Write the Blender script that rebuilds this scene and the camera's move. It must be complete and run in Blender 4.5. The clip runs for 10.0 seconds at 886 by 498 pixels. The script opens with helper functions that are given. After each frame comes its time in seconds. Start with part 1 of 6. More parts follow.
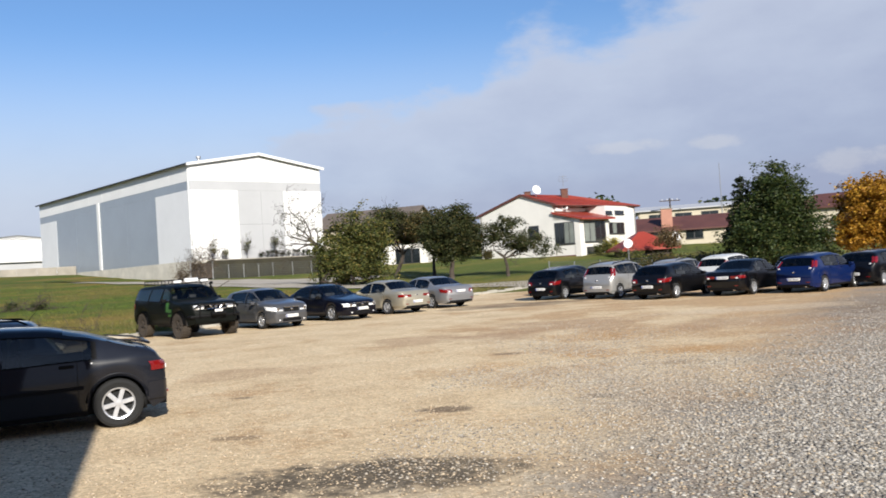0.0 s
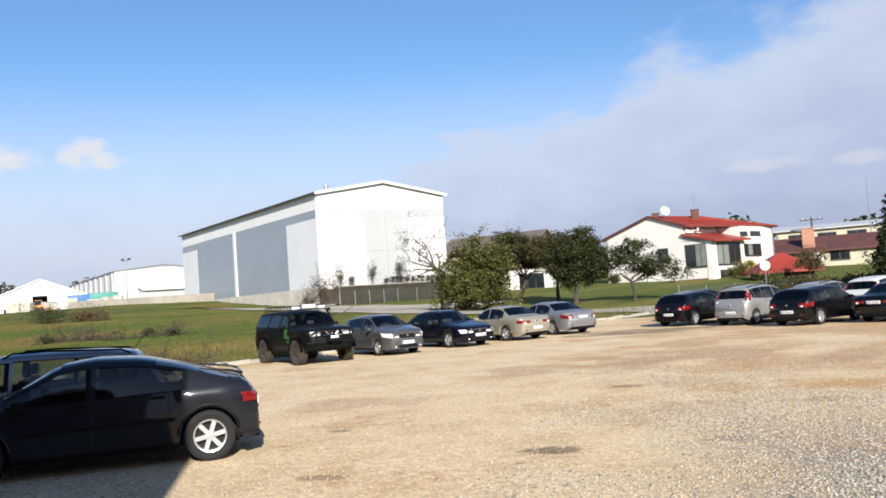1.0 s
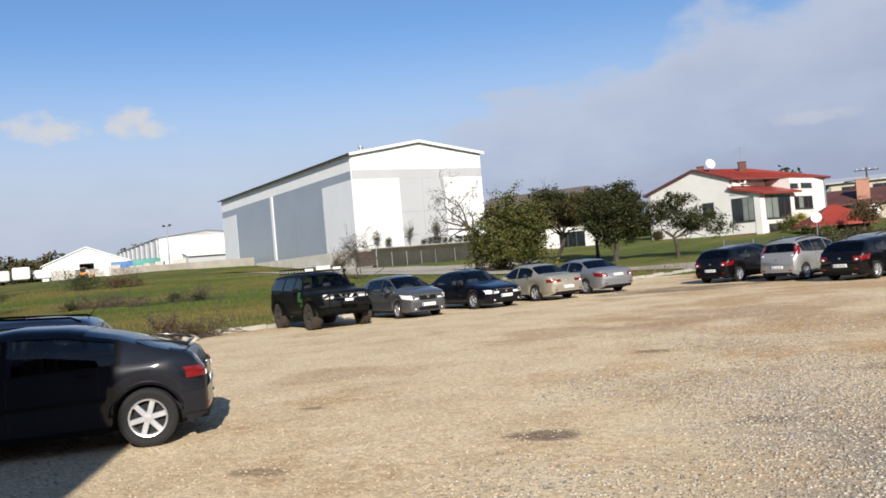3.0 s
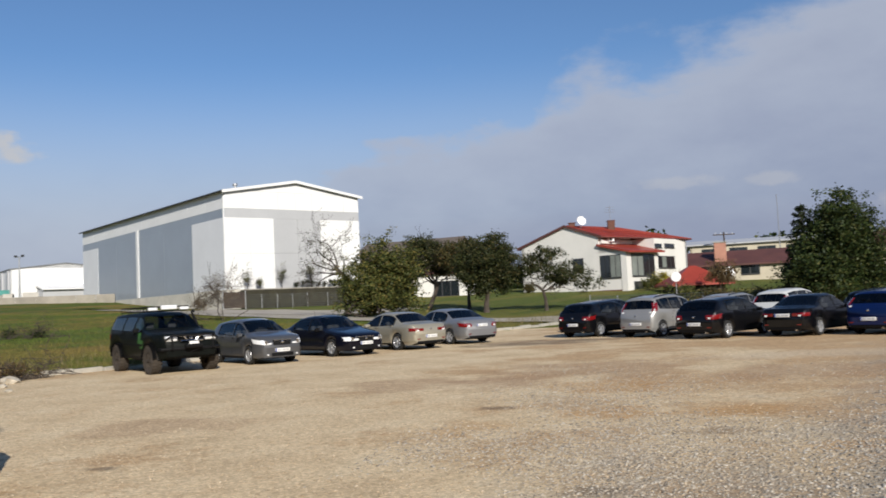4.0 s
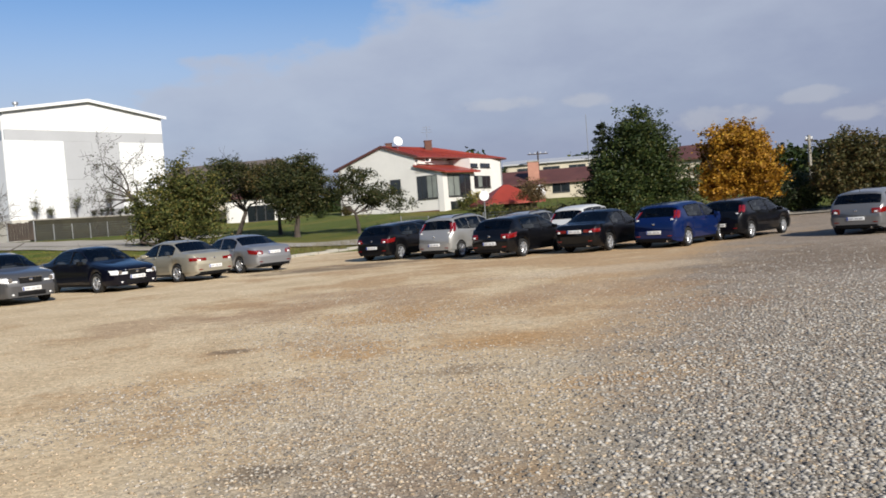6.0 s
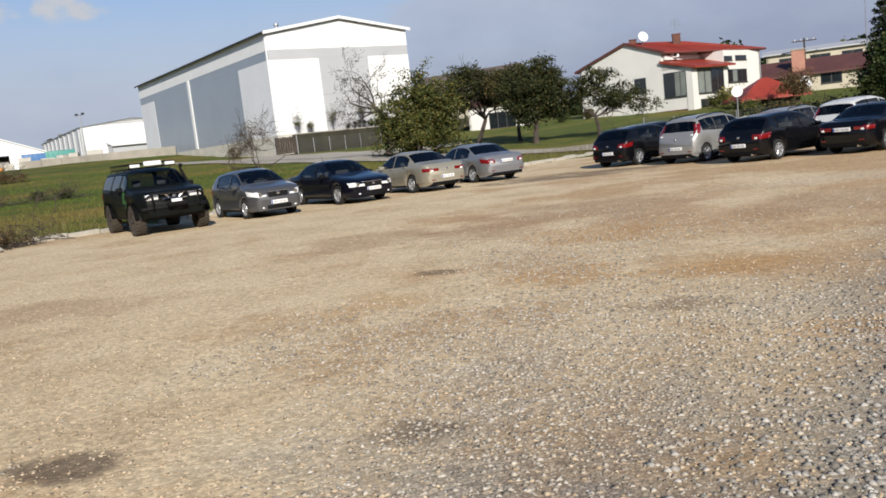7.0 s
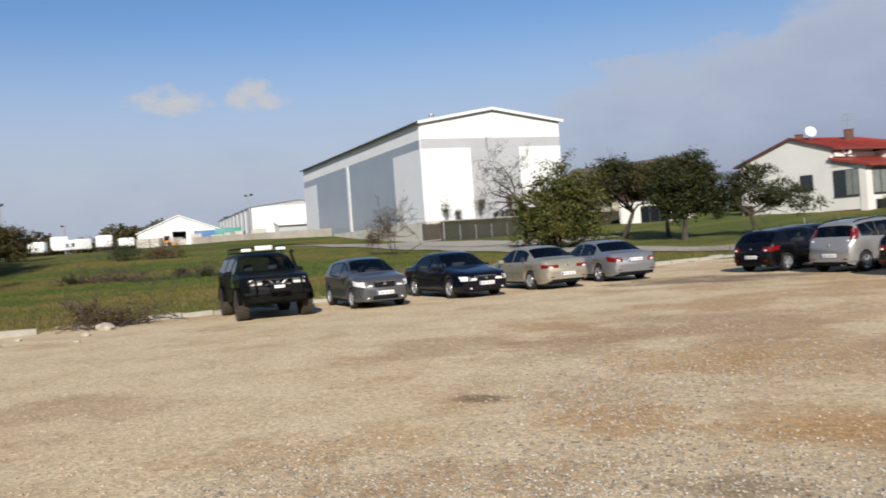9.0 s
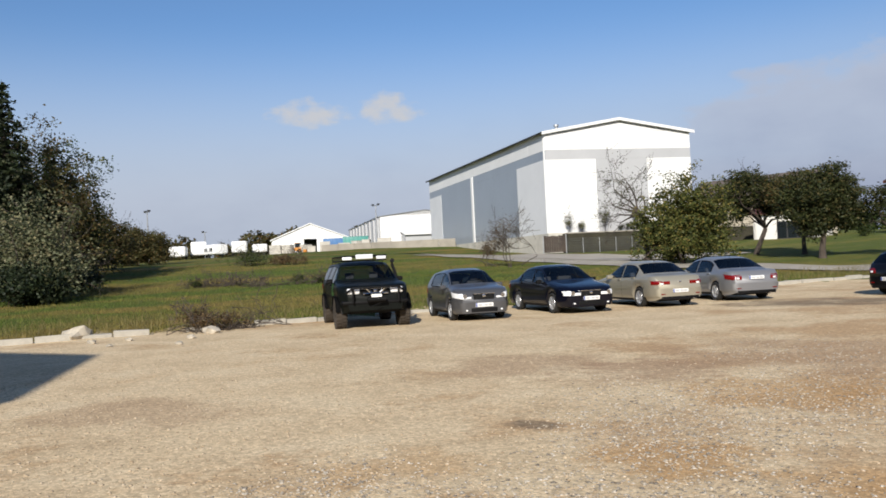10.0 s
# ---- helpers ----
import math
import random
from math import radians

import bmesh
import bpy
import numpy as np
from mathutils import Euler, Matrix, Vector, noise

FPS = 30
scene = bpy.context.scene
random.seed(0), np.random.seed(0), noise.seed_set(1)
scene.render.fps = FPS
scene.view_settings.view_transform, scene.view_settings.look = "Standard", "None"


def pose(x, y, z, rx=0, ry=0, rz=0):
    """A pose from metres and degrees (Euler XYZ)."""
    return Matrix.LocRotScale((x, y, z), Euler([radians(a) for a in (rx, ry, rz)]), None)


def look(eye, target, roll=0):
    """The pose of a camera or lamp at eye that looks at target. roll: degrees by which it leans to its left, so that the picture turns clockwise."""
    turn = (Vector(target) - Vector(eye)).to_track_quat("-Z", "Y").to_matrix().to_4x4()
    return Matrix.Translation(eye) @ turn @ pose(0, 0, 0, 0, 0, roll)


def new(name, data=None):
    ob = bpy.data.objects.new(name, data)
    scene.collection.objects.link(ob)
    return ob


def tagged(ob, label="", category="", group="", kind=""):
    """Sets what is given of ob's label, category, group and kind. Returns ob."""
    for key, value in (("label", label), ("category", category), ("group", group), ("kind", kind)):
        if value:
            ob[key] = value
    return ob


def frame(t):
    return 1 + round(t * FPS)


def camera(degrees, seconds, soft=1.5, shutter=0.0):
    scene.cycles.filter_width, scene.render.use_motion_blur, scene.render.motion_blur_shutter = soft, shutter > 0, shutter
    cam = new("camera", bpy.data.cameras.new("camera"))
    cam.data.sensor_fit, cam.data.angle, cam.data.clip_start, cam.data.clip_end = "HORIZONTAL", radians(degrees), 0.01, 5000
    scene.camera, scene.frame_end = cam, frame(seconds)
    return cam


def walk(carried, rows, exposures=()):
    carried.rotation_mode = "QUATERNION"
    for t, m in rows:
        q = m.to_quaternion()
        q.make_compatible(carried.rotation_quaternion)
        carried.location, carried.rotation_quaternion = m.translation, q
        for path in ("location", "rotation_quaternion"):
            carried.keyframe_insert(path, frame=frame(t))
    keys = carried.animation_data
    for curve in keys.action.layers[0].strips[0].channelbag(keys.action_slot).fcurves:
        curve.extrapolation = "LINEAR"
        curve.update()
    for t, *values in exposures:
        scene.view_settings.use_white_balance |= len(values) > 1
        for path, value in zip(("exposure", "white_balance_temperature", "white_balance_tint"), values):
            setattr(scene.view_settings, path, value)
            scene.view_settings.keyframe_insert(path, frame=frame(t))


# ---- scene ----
cam = camera(56.6, 10.0, soft=1.7, shutter=0.15)
PATH = [
    (0, (-1.516, -1.346, 1.88), (-1.575, 0.652, 1.922), -3.7),
    (0.5, (-1.387, -0.854, 1.858), (-1.64, 1.129, 1.913), -4.0),
    (1, (-1.256, -0.435, 1.87), (-1.614, 1.528, 1.993), -4.0),
    (1.5, (-1.135, 0.06, 1.834), (-1.581, 2.004, 1.976), -3.9),
    (2, (-1.06, 0.564, 1.795), (-1.546, 2.501, 1.91), -3.9),
    (2.2, (-1.02, 0.753, 1.757), (-1.513, 2.69, 1.828), -4.7),
    (3.3, (-0.733, 1.826, 1.721), (-1.173, 3.776, 1.748), -5.0),
    (3.5, (-0.642, 2.034, 1.69), (-0.997, 4.002, 1.706), -5.4),
    (4, (-0.419, 2.549, 1.69), (-0.595, 4.537, 1.821), -2.8),
    (4.5, (-0.093, 3.11, 1.676), (0.08, 5.098, 1.801), -3.3),
    (5, (0.326, 3.513, 1.643), (0.609, 5.49, 1.737), -4.0),
    (5.2, (0.433, 3.684, 1.65), (0.749, 5.659, 1.679), -4.0),
    (6.3, (1.059, 4.642, 1.611), (1.143, 6.637, 1.51), -5.3),
    (6.5, (1.176, 4.839, 1.62), (1.025, 6.83, 1.492), -5.7),
    (7, (1.306, 5.368, 1.656), (0.923, 7.314, 1.399), -6.4),
    (7.5, (1.656, 5.828, 1.669), (1.666, 7.815, 1.435), -4.6),
    (8, (1.923, 6.317, 1.64), (2.0, 8.312, 1.519), -3.5),
    (8.5, (2.071, 6.762, 1.671), (1.92, 8.754, 1.585), -4.3),
    (9, (2.171, 7.149, 1.718), (1.446, 9.012, 1.706), -4.1),
    (9.5, (2.354, 7.62, 1.693), (1.442, 9.4, 1.714), -2.9),
    (10, (2.641, 7.99, 1.681), (1.638, 9.721, 1.715), -2.8),
]
EXPOSURES = [(0, 0.58), (0.6, 0.66), (1.2, 0.78), (1.5, 0.76), (2.2, 0.85), (3.3, 0.29), (3.9, 0.16), (4.5, 0.27), (6.3, 0.31), (7.0, 0.28), (7.7, 0.35), (8.5, 0.21), (9.2, 0.26), (10, 0.31)]
walk(cam, [(t, look(e, g, r)) for t, e, g, r in PATH], EXPOSURES)

# ---- light ----
SUN_TO = Vector((0.36, -0.933, 0.0)).normalized() * math.cos(radians(28)) + Vector((0, 0, math.sin(radians(28))))
sun_data = bpy.data.lights.new("sun", "SUN")
sun_data.energy, sun_data.angle, sun_data.color = 5.0, radians(0.53), (1.0, 0.945, 0.86)
sun = new("sun", sun_data)
sun.matrix_world = look(SUN_TO * 200, (0, 0, 0))

world = bpy.data.worlds.new("sky_world")
scene.world = world
world.use_nodes = True
WN, WL = world.node_tree.nodes, world.node_tree.links
WN.clear()


def wn(kind, **props):
    n = WN.new(kind)
    for k, v in props.items():
        setattr(n, k, v)
    return n


def wmath(op, a, b=None, clamp=False):
    n = wn("ShaderNodeMath", operation=op, use_clamp=clamp)
    for i, v in enumerate((a, b)):
        if v is None:
            continue
        if isinstance(v, (int, float)):
            n.inputs[i].default_value = v
        else:
            WL.new(v, n.inputs[i])
    return n.outputs[0]


def wstep(value, lo, hi):
    n = wn("ShaderNodeMapRange", interpolation_type="SMOOTHSTEP")
    WL.new(value, n.inputs[0])
    n.inputs[1].default_value, n.inputs[2].default_value = lo, hi
    return n.outputs[0]


sky = wn("ShaderNodeTexSky", sky_type="NISHITA", sun_disc=False, sun_elevation=radians(28), sun_rotation=math.atan2(0.36, -0.933))
sky.air_density, sky.dust_density, sky.ozone_density = 1.0, 0.6, 2.0
tc = wn("ShaderNodeTexCoord")
sep = wn("ShaderNodeSeparateXYZ")
WL.new(tc.outputs["Generated"], sep.inputs[0])
dx, dy, dz = sep.outputs
flat = wmath("SQRT", wmath("ADD", wmath("MULTIPLY", dx, dx), wmath("MULTIPLY", dy, dy)))
rise = wmath("DIVIDE", dz, wmath("MAXIMUM", flat, 0.05))
side = wmath("ARCTAN2", dx, dy)


def cloud_noise(scale, detail, stretch):
    m = wn("ShaderNodeMapping")
    m.inputs["Scale"].default_value = (scale, scale, scale * stretch)
    WL.new(tc.outputs["Generated"], m.inputs[0])
    n = wn("ShaderNodeTexNoise")
    n.inputs["Scale"].default_value, n.inputs["Detail"].default_value, n.inputs["Roughness"].default_value = 1.0, detail, 0.55
    WL.new(m.outputs[0], n.inputs[0])
    return wmath("SUBTRACT", n.outputs[0], 0.5)


billow = cloud_noise(5.0, 8, 2.2)
fine = cloud_noise(16.0, 6, 2.0)
crisp = cloud_noise(38.0, 5, 1.6)
# a cloud bank whose upper rim climbs towards the right, thinning out to the left
rim = wmath("ADD", wmath("MULTIPLY", side, 0.19), 0.245)
rim = wmath("ADD", rim, wmath("ADD", wmath("MULTIPLY", billow, 0.24), wmath("MULTIPLY", fine, 0.09)))
below = wmath("SUBTRACT", rim, rise)
bank = wstep(below, -0.02, 0.055)
thin = wstep(side, -0.95, -0.1)
bank = wmath("MULTIPLY", bank, wmath("ADD", wmath("MULTIPLY", thin, 0.55), 0.35))
haze = wmath("SUBTRACT", 1.0, wstep(rise, 0.07, 0.31))
cover = wmath("MAXIMUM", bank, wmath("MULTIPLY", haze, 0.95))


def puff(az, el, wide, high):
    a = wmath("DIVIDE", wmath("SUBTRACT", side, az), wide)
    e = wmath("DIVIDE", wmath("SUBTRACT", rise, el), high)
    r = wmath("ADD", wmath("MULTIPLY", a, a), wmath("MULTIPLY", e, e))
    r = wmath("ADD", r, wmath("ADD", wmath("MULTIPLY", fine, 3.6), wmath("MULTIPLY", crisp, 3.2)))
    return wmath("SUBTRACT", 1.0, wstep(r, 0.0, 1.5))


puffs = None
for az, el, wide, high in ((-0.676, 0.187, 0.040, 0.016), (-0.590, 0.193, 0.026, 0.018), (-0.572, 0.186, 0.034, 0.012), (0.190, 0.127, 0.050, 0.008), (0.297, 0.124, 0.028, 0.008),
                           (0.446, 0.086, 0.055, 0.014), (0.539, 0.101, 0.032, 0.008), (0.646, 0.079, 0.042, 0.013), (0.587, 0.077, 0.030, 0.008)):
    one = wmath("MULTIPLY", puff(az, el, wide, high), 0.85 if az < 0 else 0.32)
    puffs = one if puffs is None else wmath("MAXIMUM", puffs, one)

grade = wn("ShaderNodeValToRGB")
WL.new(wstep(below, -0.05, 0.33), grade.inputs[0])
grade.color_ramp.elements[0].color = (6.0, 6.55, 7.8, 1)
grade.color_ramp.elements[1].color = (3.4, 3.78, 5.4, 1)
mix1 = wn("ShaderNodeMix", data_type="RGBA")
WL.new(cover, mix1.inputs[0])
blue = wn("ShaderNodeMix", data_type="RGBA", blend_type="MULTIPLY")
blue.inputs[0].default_value = 1.0
WL.new(sky.outputs[0], blue.inputs[6])
blue.inputs[7].default_value = (0.92, 1.16, 1.44, 1)
WL.new(blue.outputs[2], mix1.inputs[6])
WL.new(grade.outputs[0], mix1.inputs[7])
mix2 = wn("ShaderNodeMix", data_type="RGBA")
WL.new(puffs, mix2.inputs[0])
WL.new(mix1.outputs[2], mix2.inputs[6])
mix2.inputs[7].default_value = (7.2, 7.2, 7.4, 1)
bg = wn("ShaderNodeBackground")
bg.inputs["Strength"].default_value = 0.067
WL.new(mix2.outputs[2], bg.inputs[0])
wout = wn("ShaderNodeOutputWorld")
WL.new(bg.outputs[0], wout.inputs[0])


# ---- materials ----
def nodes_of(name):
    m = bpy.data.materials.new(name)
    m.use_nodes = True
    nt = m.node_tree
    return m, nt, nt.nodes["Principled BSDF"]


def noise_node(nt, scale, detail=6, rough=0.6, coords="Object"):
    t = nt.nodes.new("ShaderNodeTexCoord")
    n = nt.nodes.new("ShaderNodeTexNoise")
    n.inputs["Scale"].default_value, n.inputs["Detail"].default_value, n.inputs["Roughness"].default_value = scale, detail, rough
    nt.links.new(t.outputs[coords], n.inputs["Vector"])
    return n.outputs["Fac"]


def ramp(nt, fac, *stops):
    r = nt.nodes.new("ShaderNodeValToRGB")
    e = r.color_ramp.elements
    while len(e) < len(stops):
        e.new(0.5)
    for el, (p, c) in zip(e, stops):
        el.position, el.color = p, (*c, 1)
    nt.links.new(fac, r.inputs[0])
    return r.outputs[0]


def mixc(nt, fac, a, b, mode="MIX"):
    n = nt.nodes.new("ShaderNodeMix")
    n.data_type, n.blend_type = "RGBA", mode
    for i, v in ((0, fac), (6, a), (7, b)):
        if isinstance(v, (int, float)):
            n.inputs[i].default_value = v
        elif isinstance(v, tuple):
            n.inputs[i].default_value = (*v, 1)
        else:
            nt.links.new(v, n.inputs[i])
    return n.outputs[2]


def mathn(nt, op, a, b=0.0, clamp=False):
    n = nt.nodes.new("ShaderNodeMath")
    n.operation, n.use_clamp = op, clamp
    for i, v in enumerate((a, b)):
        if isinstance(v, (int, float)):
            n.inputs[i].default_value = v
        else:
            nt.links.new(v, n.inputs[i])
    return n.outputs[0]


def bump(nt, bsdf, height, strength=0.4, distance=0.02):
    b = nt.nodes.new("ShaderNodeBump")
    b.inputs["Strength"].default_value, b.inputs["Distance"].default_value = strength, distance
    nt.links.new(height, b.inputs["Height"])
    nt.links.new(b.outputs[0], bsdf.inputs["Normal"])


def shade(c, k):
    return tuple(min(1, x * k) for x in c)


def surface(name, c, rough=0.7, metal=0.0, big=0.7, small=25.0, vary=0.22, relief=0.25, coat=0.0, spec=0.5):
    """A material with large blotches, fine grain and fine relief."""
    m, nt, b = nodes_of(name)
    n1, n2 = noise_node(nt, big), noise_node(nt, small)
    c1 = ramp(nt, n1, (0.3, shade(c, 1 - vary)), (0.7, shade(c, 1 + vary * 0.6)))
    c2 = ramp(nt, n2, (0.3, (1 - vary * 0.7,) * 3), (0.75, (1.0, 1.0, 1.0)))
    nt.links.new(mixc(nt, 1.0, c1, c2, "MULTIPLY"), b.inputs["Base Color"])
    r = nt.nodes.new("ShaderNodeMapRange")
    nt.links.new(n1, r.inputs[0])
    r.inputs[3].default_value, r.inputs[4].default_value = max(0.02, rough - 0.08), min(1, rough + 0.08)
    nt.links.new(r.outputs[0], b.inputs["Roughness"])
    b.inputs["Metallic"].default_value = metal
    b.inputs["Coat Weight"].default_value = coat
    b.inputs["Specular IOR Level"].default_value = spec
    if relief:
        bump(nt, b, n2, relief, 0.01)
    return m


def paint(name, c, metal=0.0, rough=0.35, coat=0.65):
    """Car paint under clear coat with a film of road dust."""
    m, nt, b = nodes_of(name)
    n1, n2 = noise_node(nt, 1.6, 4), noise_node(nt, 60, 3)
    dust = ramp(nt, n1, (0.42, (0.0, 0.0, 0.0)), (0.9, (0.02, 0.02, 0.02)))
    base = mixc(nt, dust, c, (0.20, 0.18, 0.15))
    base = mixc(nt, 1.0, base, ramp(nt, n2, (0.3, (0.9, 0.9, 0.9)), (0.7, (1, 1, 1))), "MULTIPLY")
    nt.links.new(base, b.inputs["Base Color"])
    b.inputs["Metallic"].default_value, b.inputs["Roughness"].default_value = metal, rough
    b.inputs["Specular IOR Level"].default_value = 0.08
    b.inputs["Coat Weight"].default_value, b.inputs["Coat Roughness"].default_value = coat, 0.04
    return m


def glass(name, tint):
    """Thin tinted glass: a clear tint with a Fresnel gloss over it."""
    m, nt, b = nodes_of(name)
    nt.nodes.remove(b)
    out = nt.nodes["Material Output"]
    tr, gl, fr, mx = (nt.nodes.new("ShaderNode" + k) for k in ("BsdfTransparent", "BsdfGlossy", "Fresnel", "MixShader"))
    tr.inputs[0].default_value = (*tint, 1)
    gl.inputs["Roughness"].default_value = 0.03
    fr.inputs[0].default_value = 1.52
    nt.links.new(fr.outputs[0], mx.inputs[0])
    nt.links.new(tr.outputs[0], mx.inputs[1])
    nt.links.new(gl.outputs[0], mx.inputs[2])
    nt.links.new(mx.outputs[0], out.inputs[0])
    return m


def plain(name, c, rough=0.5, metal=0.0, coat=0.0):
    return surface(name, c, rough, metal, 3.0, 80.0, 0.1, 0.08, coat)


M_tyre = surface("tyre_rubber", (0.013, 0.013, 0.013), 0.9, small=60)
M_muddy = surface("muddy_tyre", (0.055, 0.043, 0.032), 0.95, big=3.0, small=40, vary=0.5)
M_alloy = plain("alloy_wheel", (0.62, 0.63, 0.65), 0.35, 0.7)
M_chrome = plain("bright_metal", (0.75, 0.76, 0.78), 0.18, 1.0)
M_trim = surface("black_plastic", (0.006, 0.006, 0.0066), 0.65, small=90, spec=0.15)
M_dark = surface("underbody", (0.012, 0.012, 0.012), 0.9)
M_seat = surface("seat_cloth", (0.05, 0.05, 0.055), 0.9, small=120)
M_glass = glass("tinted_glass", (0.55, 0.60, 0.60))
M_privacy = glass("dark_glass", (0.26, 0.28, 0.29))
M_plate = plain("plate_white", (0.78, 0.78, 0.76), 0.45)
M_bars = plain("plate_bars", (0.45, 0.45, 0.46), 0.5)
M_blueband = plain("plate_blue", (0.02, 0.06, 0.3), 0.5)
M_red = plain("tail_lamp_red", (0.17, 0.005, 0.005), 0.10, 0, 1.0)
# near-white base paints the sun's glint into the lamp glass
M_lampglint = plain("lamp_glass_sun_glint", (0.86, 0.87, 0.87), 0.25, 0.1, 1.0)


# ---- mesh helpers ----
def mesh_of(name, bm, material, smooth=True, angle=35):
    bmesh.ops.recalc_face_normals(bm, faces=bm.faces)
    me = bpy.data.meshes.new(name)
    bm.to_mesh(me)
    bm.free()
    if smooth and len(me.polygons):
        me.polygons.foreach_set("use_smooth", [True] * len(me.polygons))
        me.set_sharp_from_angle(angle=radians(angle))
    for mm in (material if isinstance(material, (list, tuple)) else (material,)):
        me.materials.append(mm)
    return me


def part(name, bm, material, parent, label="", smooth=True, angle=35):
    ob = new(name, mesh_of(name, bm, material, smooth, angle))
    ob.parent = parent
    return tagged(ob, label)


def empty(name, m, label, category, group="", kind=""):
    ob = new(name)
    ob.empty_display_size = 0.2
    ob.matrix_world = m
    return tagged(ob, label, category, group, kind)


def box(bm, x0, x1, y0, y1, z0, z1, m=None, bevel=0.0, seg=2):
    r = bmesh.ops.create_cube(bm, size=1.0)
    vs = r["verts"]
    t = Matrix.Translation(((x0 + x1) / 2, (y0 + y1) / 2, (z0 + z1) / 2)) @ Matrix.Diagonal((abs(x1 - x0), abs(y1 - y0), abs(z1 - z0), 1))
    bmesh.ops.transform(bm, matrix=(m @ t) if m else t, verts=vs)
    if bevel:
        es = list({e for v in vs for e in v.link_edges})
        bmesh.ops.bevel(bm, geom=es, offset=bevel, segments=seg, affect="EDGES", profile=0.6)
    return bm


def boxed(*a, **k):
    return box(bmesh.new(), *a, **k)


def tube(bm, points, radii, seg=8, cap=True):
    rings = []
    pts = [Vector(p) for p in points]
    for i, p in enumerate(pts):
        d = (pts[min(i + 1, len(pts) - 1)] - pts[max(i - 1, 0)]).normalized()
        a = d.cross(Vector((0, 0, 1)) if abs(d.z) < 0.9 else Vector((1, 0, 0))).normalized()
        b = d.cross(a)
        r = radii[i] if isinstance(radii, (list, tuple)) else radii
        rings.append([bm.verts.new(p + (a * math.cos(2 * math.pi * k / seg) + b * math.sin(2 * math.pi * k / seg)) * r) for k in range(seg)])
    for r0, r1 in zip(rings, rings[1:]):
        for k in range(seg):
            bm.faces.new((r0[k], r0[(k + 1) % seg], r1[(k + 1) % seg], r1[k]))
    if cap:
        bm.faces.new(rings[0][::-1])
        bm.faces.new(rings[-1])
    return bm


def lathe(bm, profile, seg=28, axis="Y"):
    """Turns a profile of (radius, offset) round the local Y axis."""
    rings = []
    for r, o in profile:
        rings.append([bm.verts.new((r * math.cos(2 * math.pi * k / seg), o, r * math.sin(2 * math.pi * k / seg))) for k in range(seg)])
    for r0, r1 in zip(rings, rings[1:]):
        for k in range(seg):
            bm.faces.new((r0[k], r0[(k + 1) % seg], r1[(k + 1) % seg], r1[k]))
    return bm


def prism(bm, outline, z0, z1):
    """A solid over an outline of (x, y)."""
    lo = [bm.verts.new((x, y, z0)) for x, y in outline]
    hi = [bm.verts.new((x, y, z1)) for x, y in outline]
    bm.faces.new(lo[::-1])
    bm.faces.new(hi)
    for i in range(len(lo)):
        j = (i + 1) % len(lo)
        bm.faces.new((lo[i], lo[j], hi[j], hi[i]))
    return bm


# ---- terrain ----
KERB_A, KERB_B = Vector((-17.9, 23.3)), Vector((0.8, 52.0))
KERB_D = (KERB_B - KERB_A).normalized()
KERB_N = Vector((-KERB_D.y, KERB_D.x))


def beyond(x, y):
    """Metres past the kerb line, on the grass side."""
    return (Vector((x, y)) - KERB_A).dot(KERB_N)


def soft_clip(v, top):
    return v if v < top - 8 else top - 8 + 8 * math.tanh((v - top + 8) / 8)


def smooth(v, a, b):
    t = min(1.0, max(0.0, (v - a) / (b - a)))
    return t * t * (3 - 2 * t)


def ground_z(x, y):
    s = beyond(x, y)
    hill = 0.066 * soft_clip(max(0.0, s - 0.3), 52.0) + 0.03 * min(40.0, max(0.0, s - 56.0))
    yard = 0.048 * soft_clip(max(0.0, y - 53.0), 60.0)
    fade = min(1.0, max(0.0, (70 - x) / 30))
    along = (Vector((x, y)) - KERB_A).dot(KERB_D)
    hill *= 0.74 + 0.26 * min(1.0, max(0.0, along / 50))
    # the cutting below the hangar's plinth
    cut = 1 - smooth(s, 54, 105)
    hill *= 1 - 0.38 * smooth(along, 26, 46) * smooth(s, 4, 30) * cut
    yard *= 1 - 0.45 * smooth(-x, 12, 30) * cut
    far = 1.0 if y > -30 else max(0.0, 1 + (y + 30) / 60)
    h = max(hill * far, yard * fade)
    if s > 0.3:
        h += 0.10 * min(1, (s - 0.3) / 0.6) + 0.10 * noise.noise((x * 0.25, y * 0.25, 0)) * min(1, s / 3)
    return h


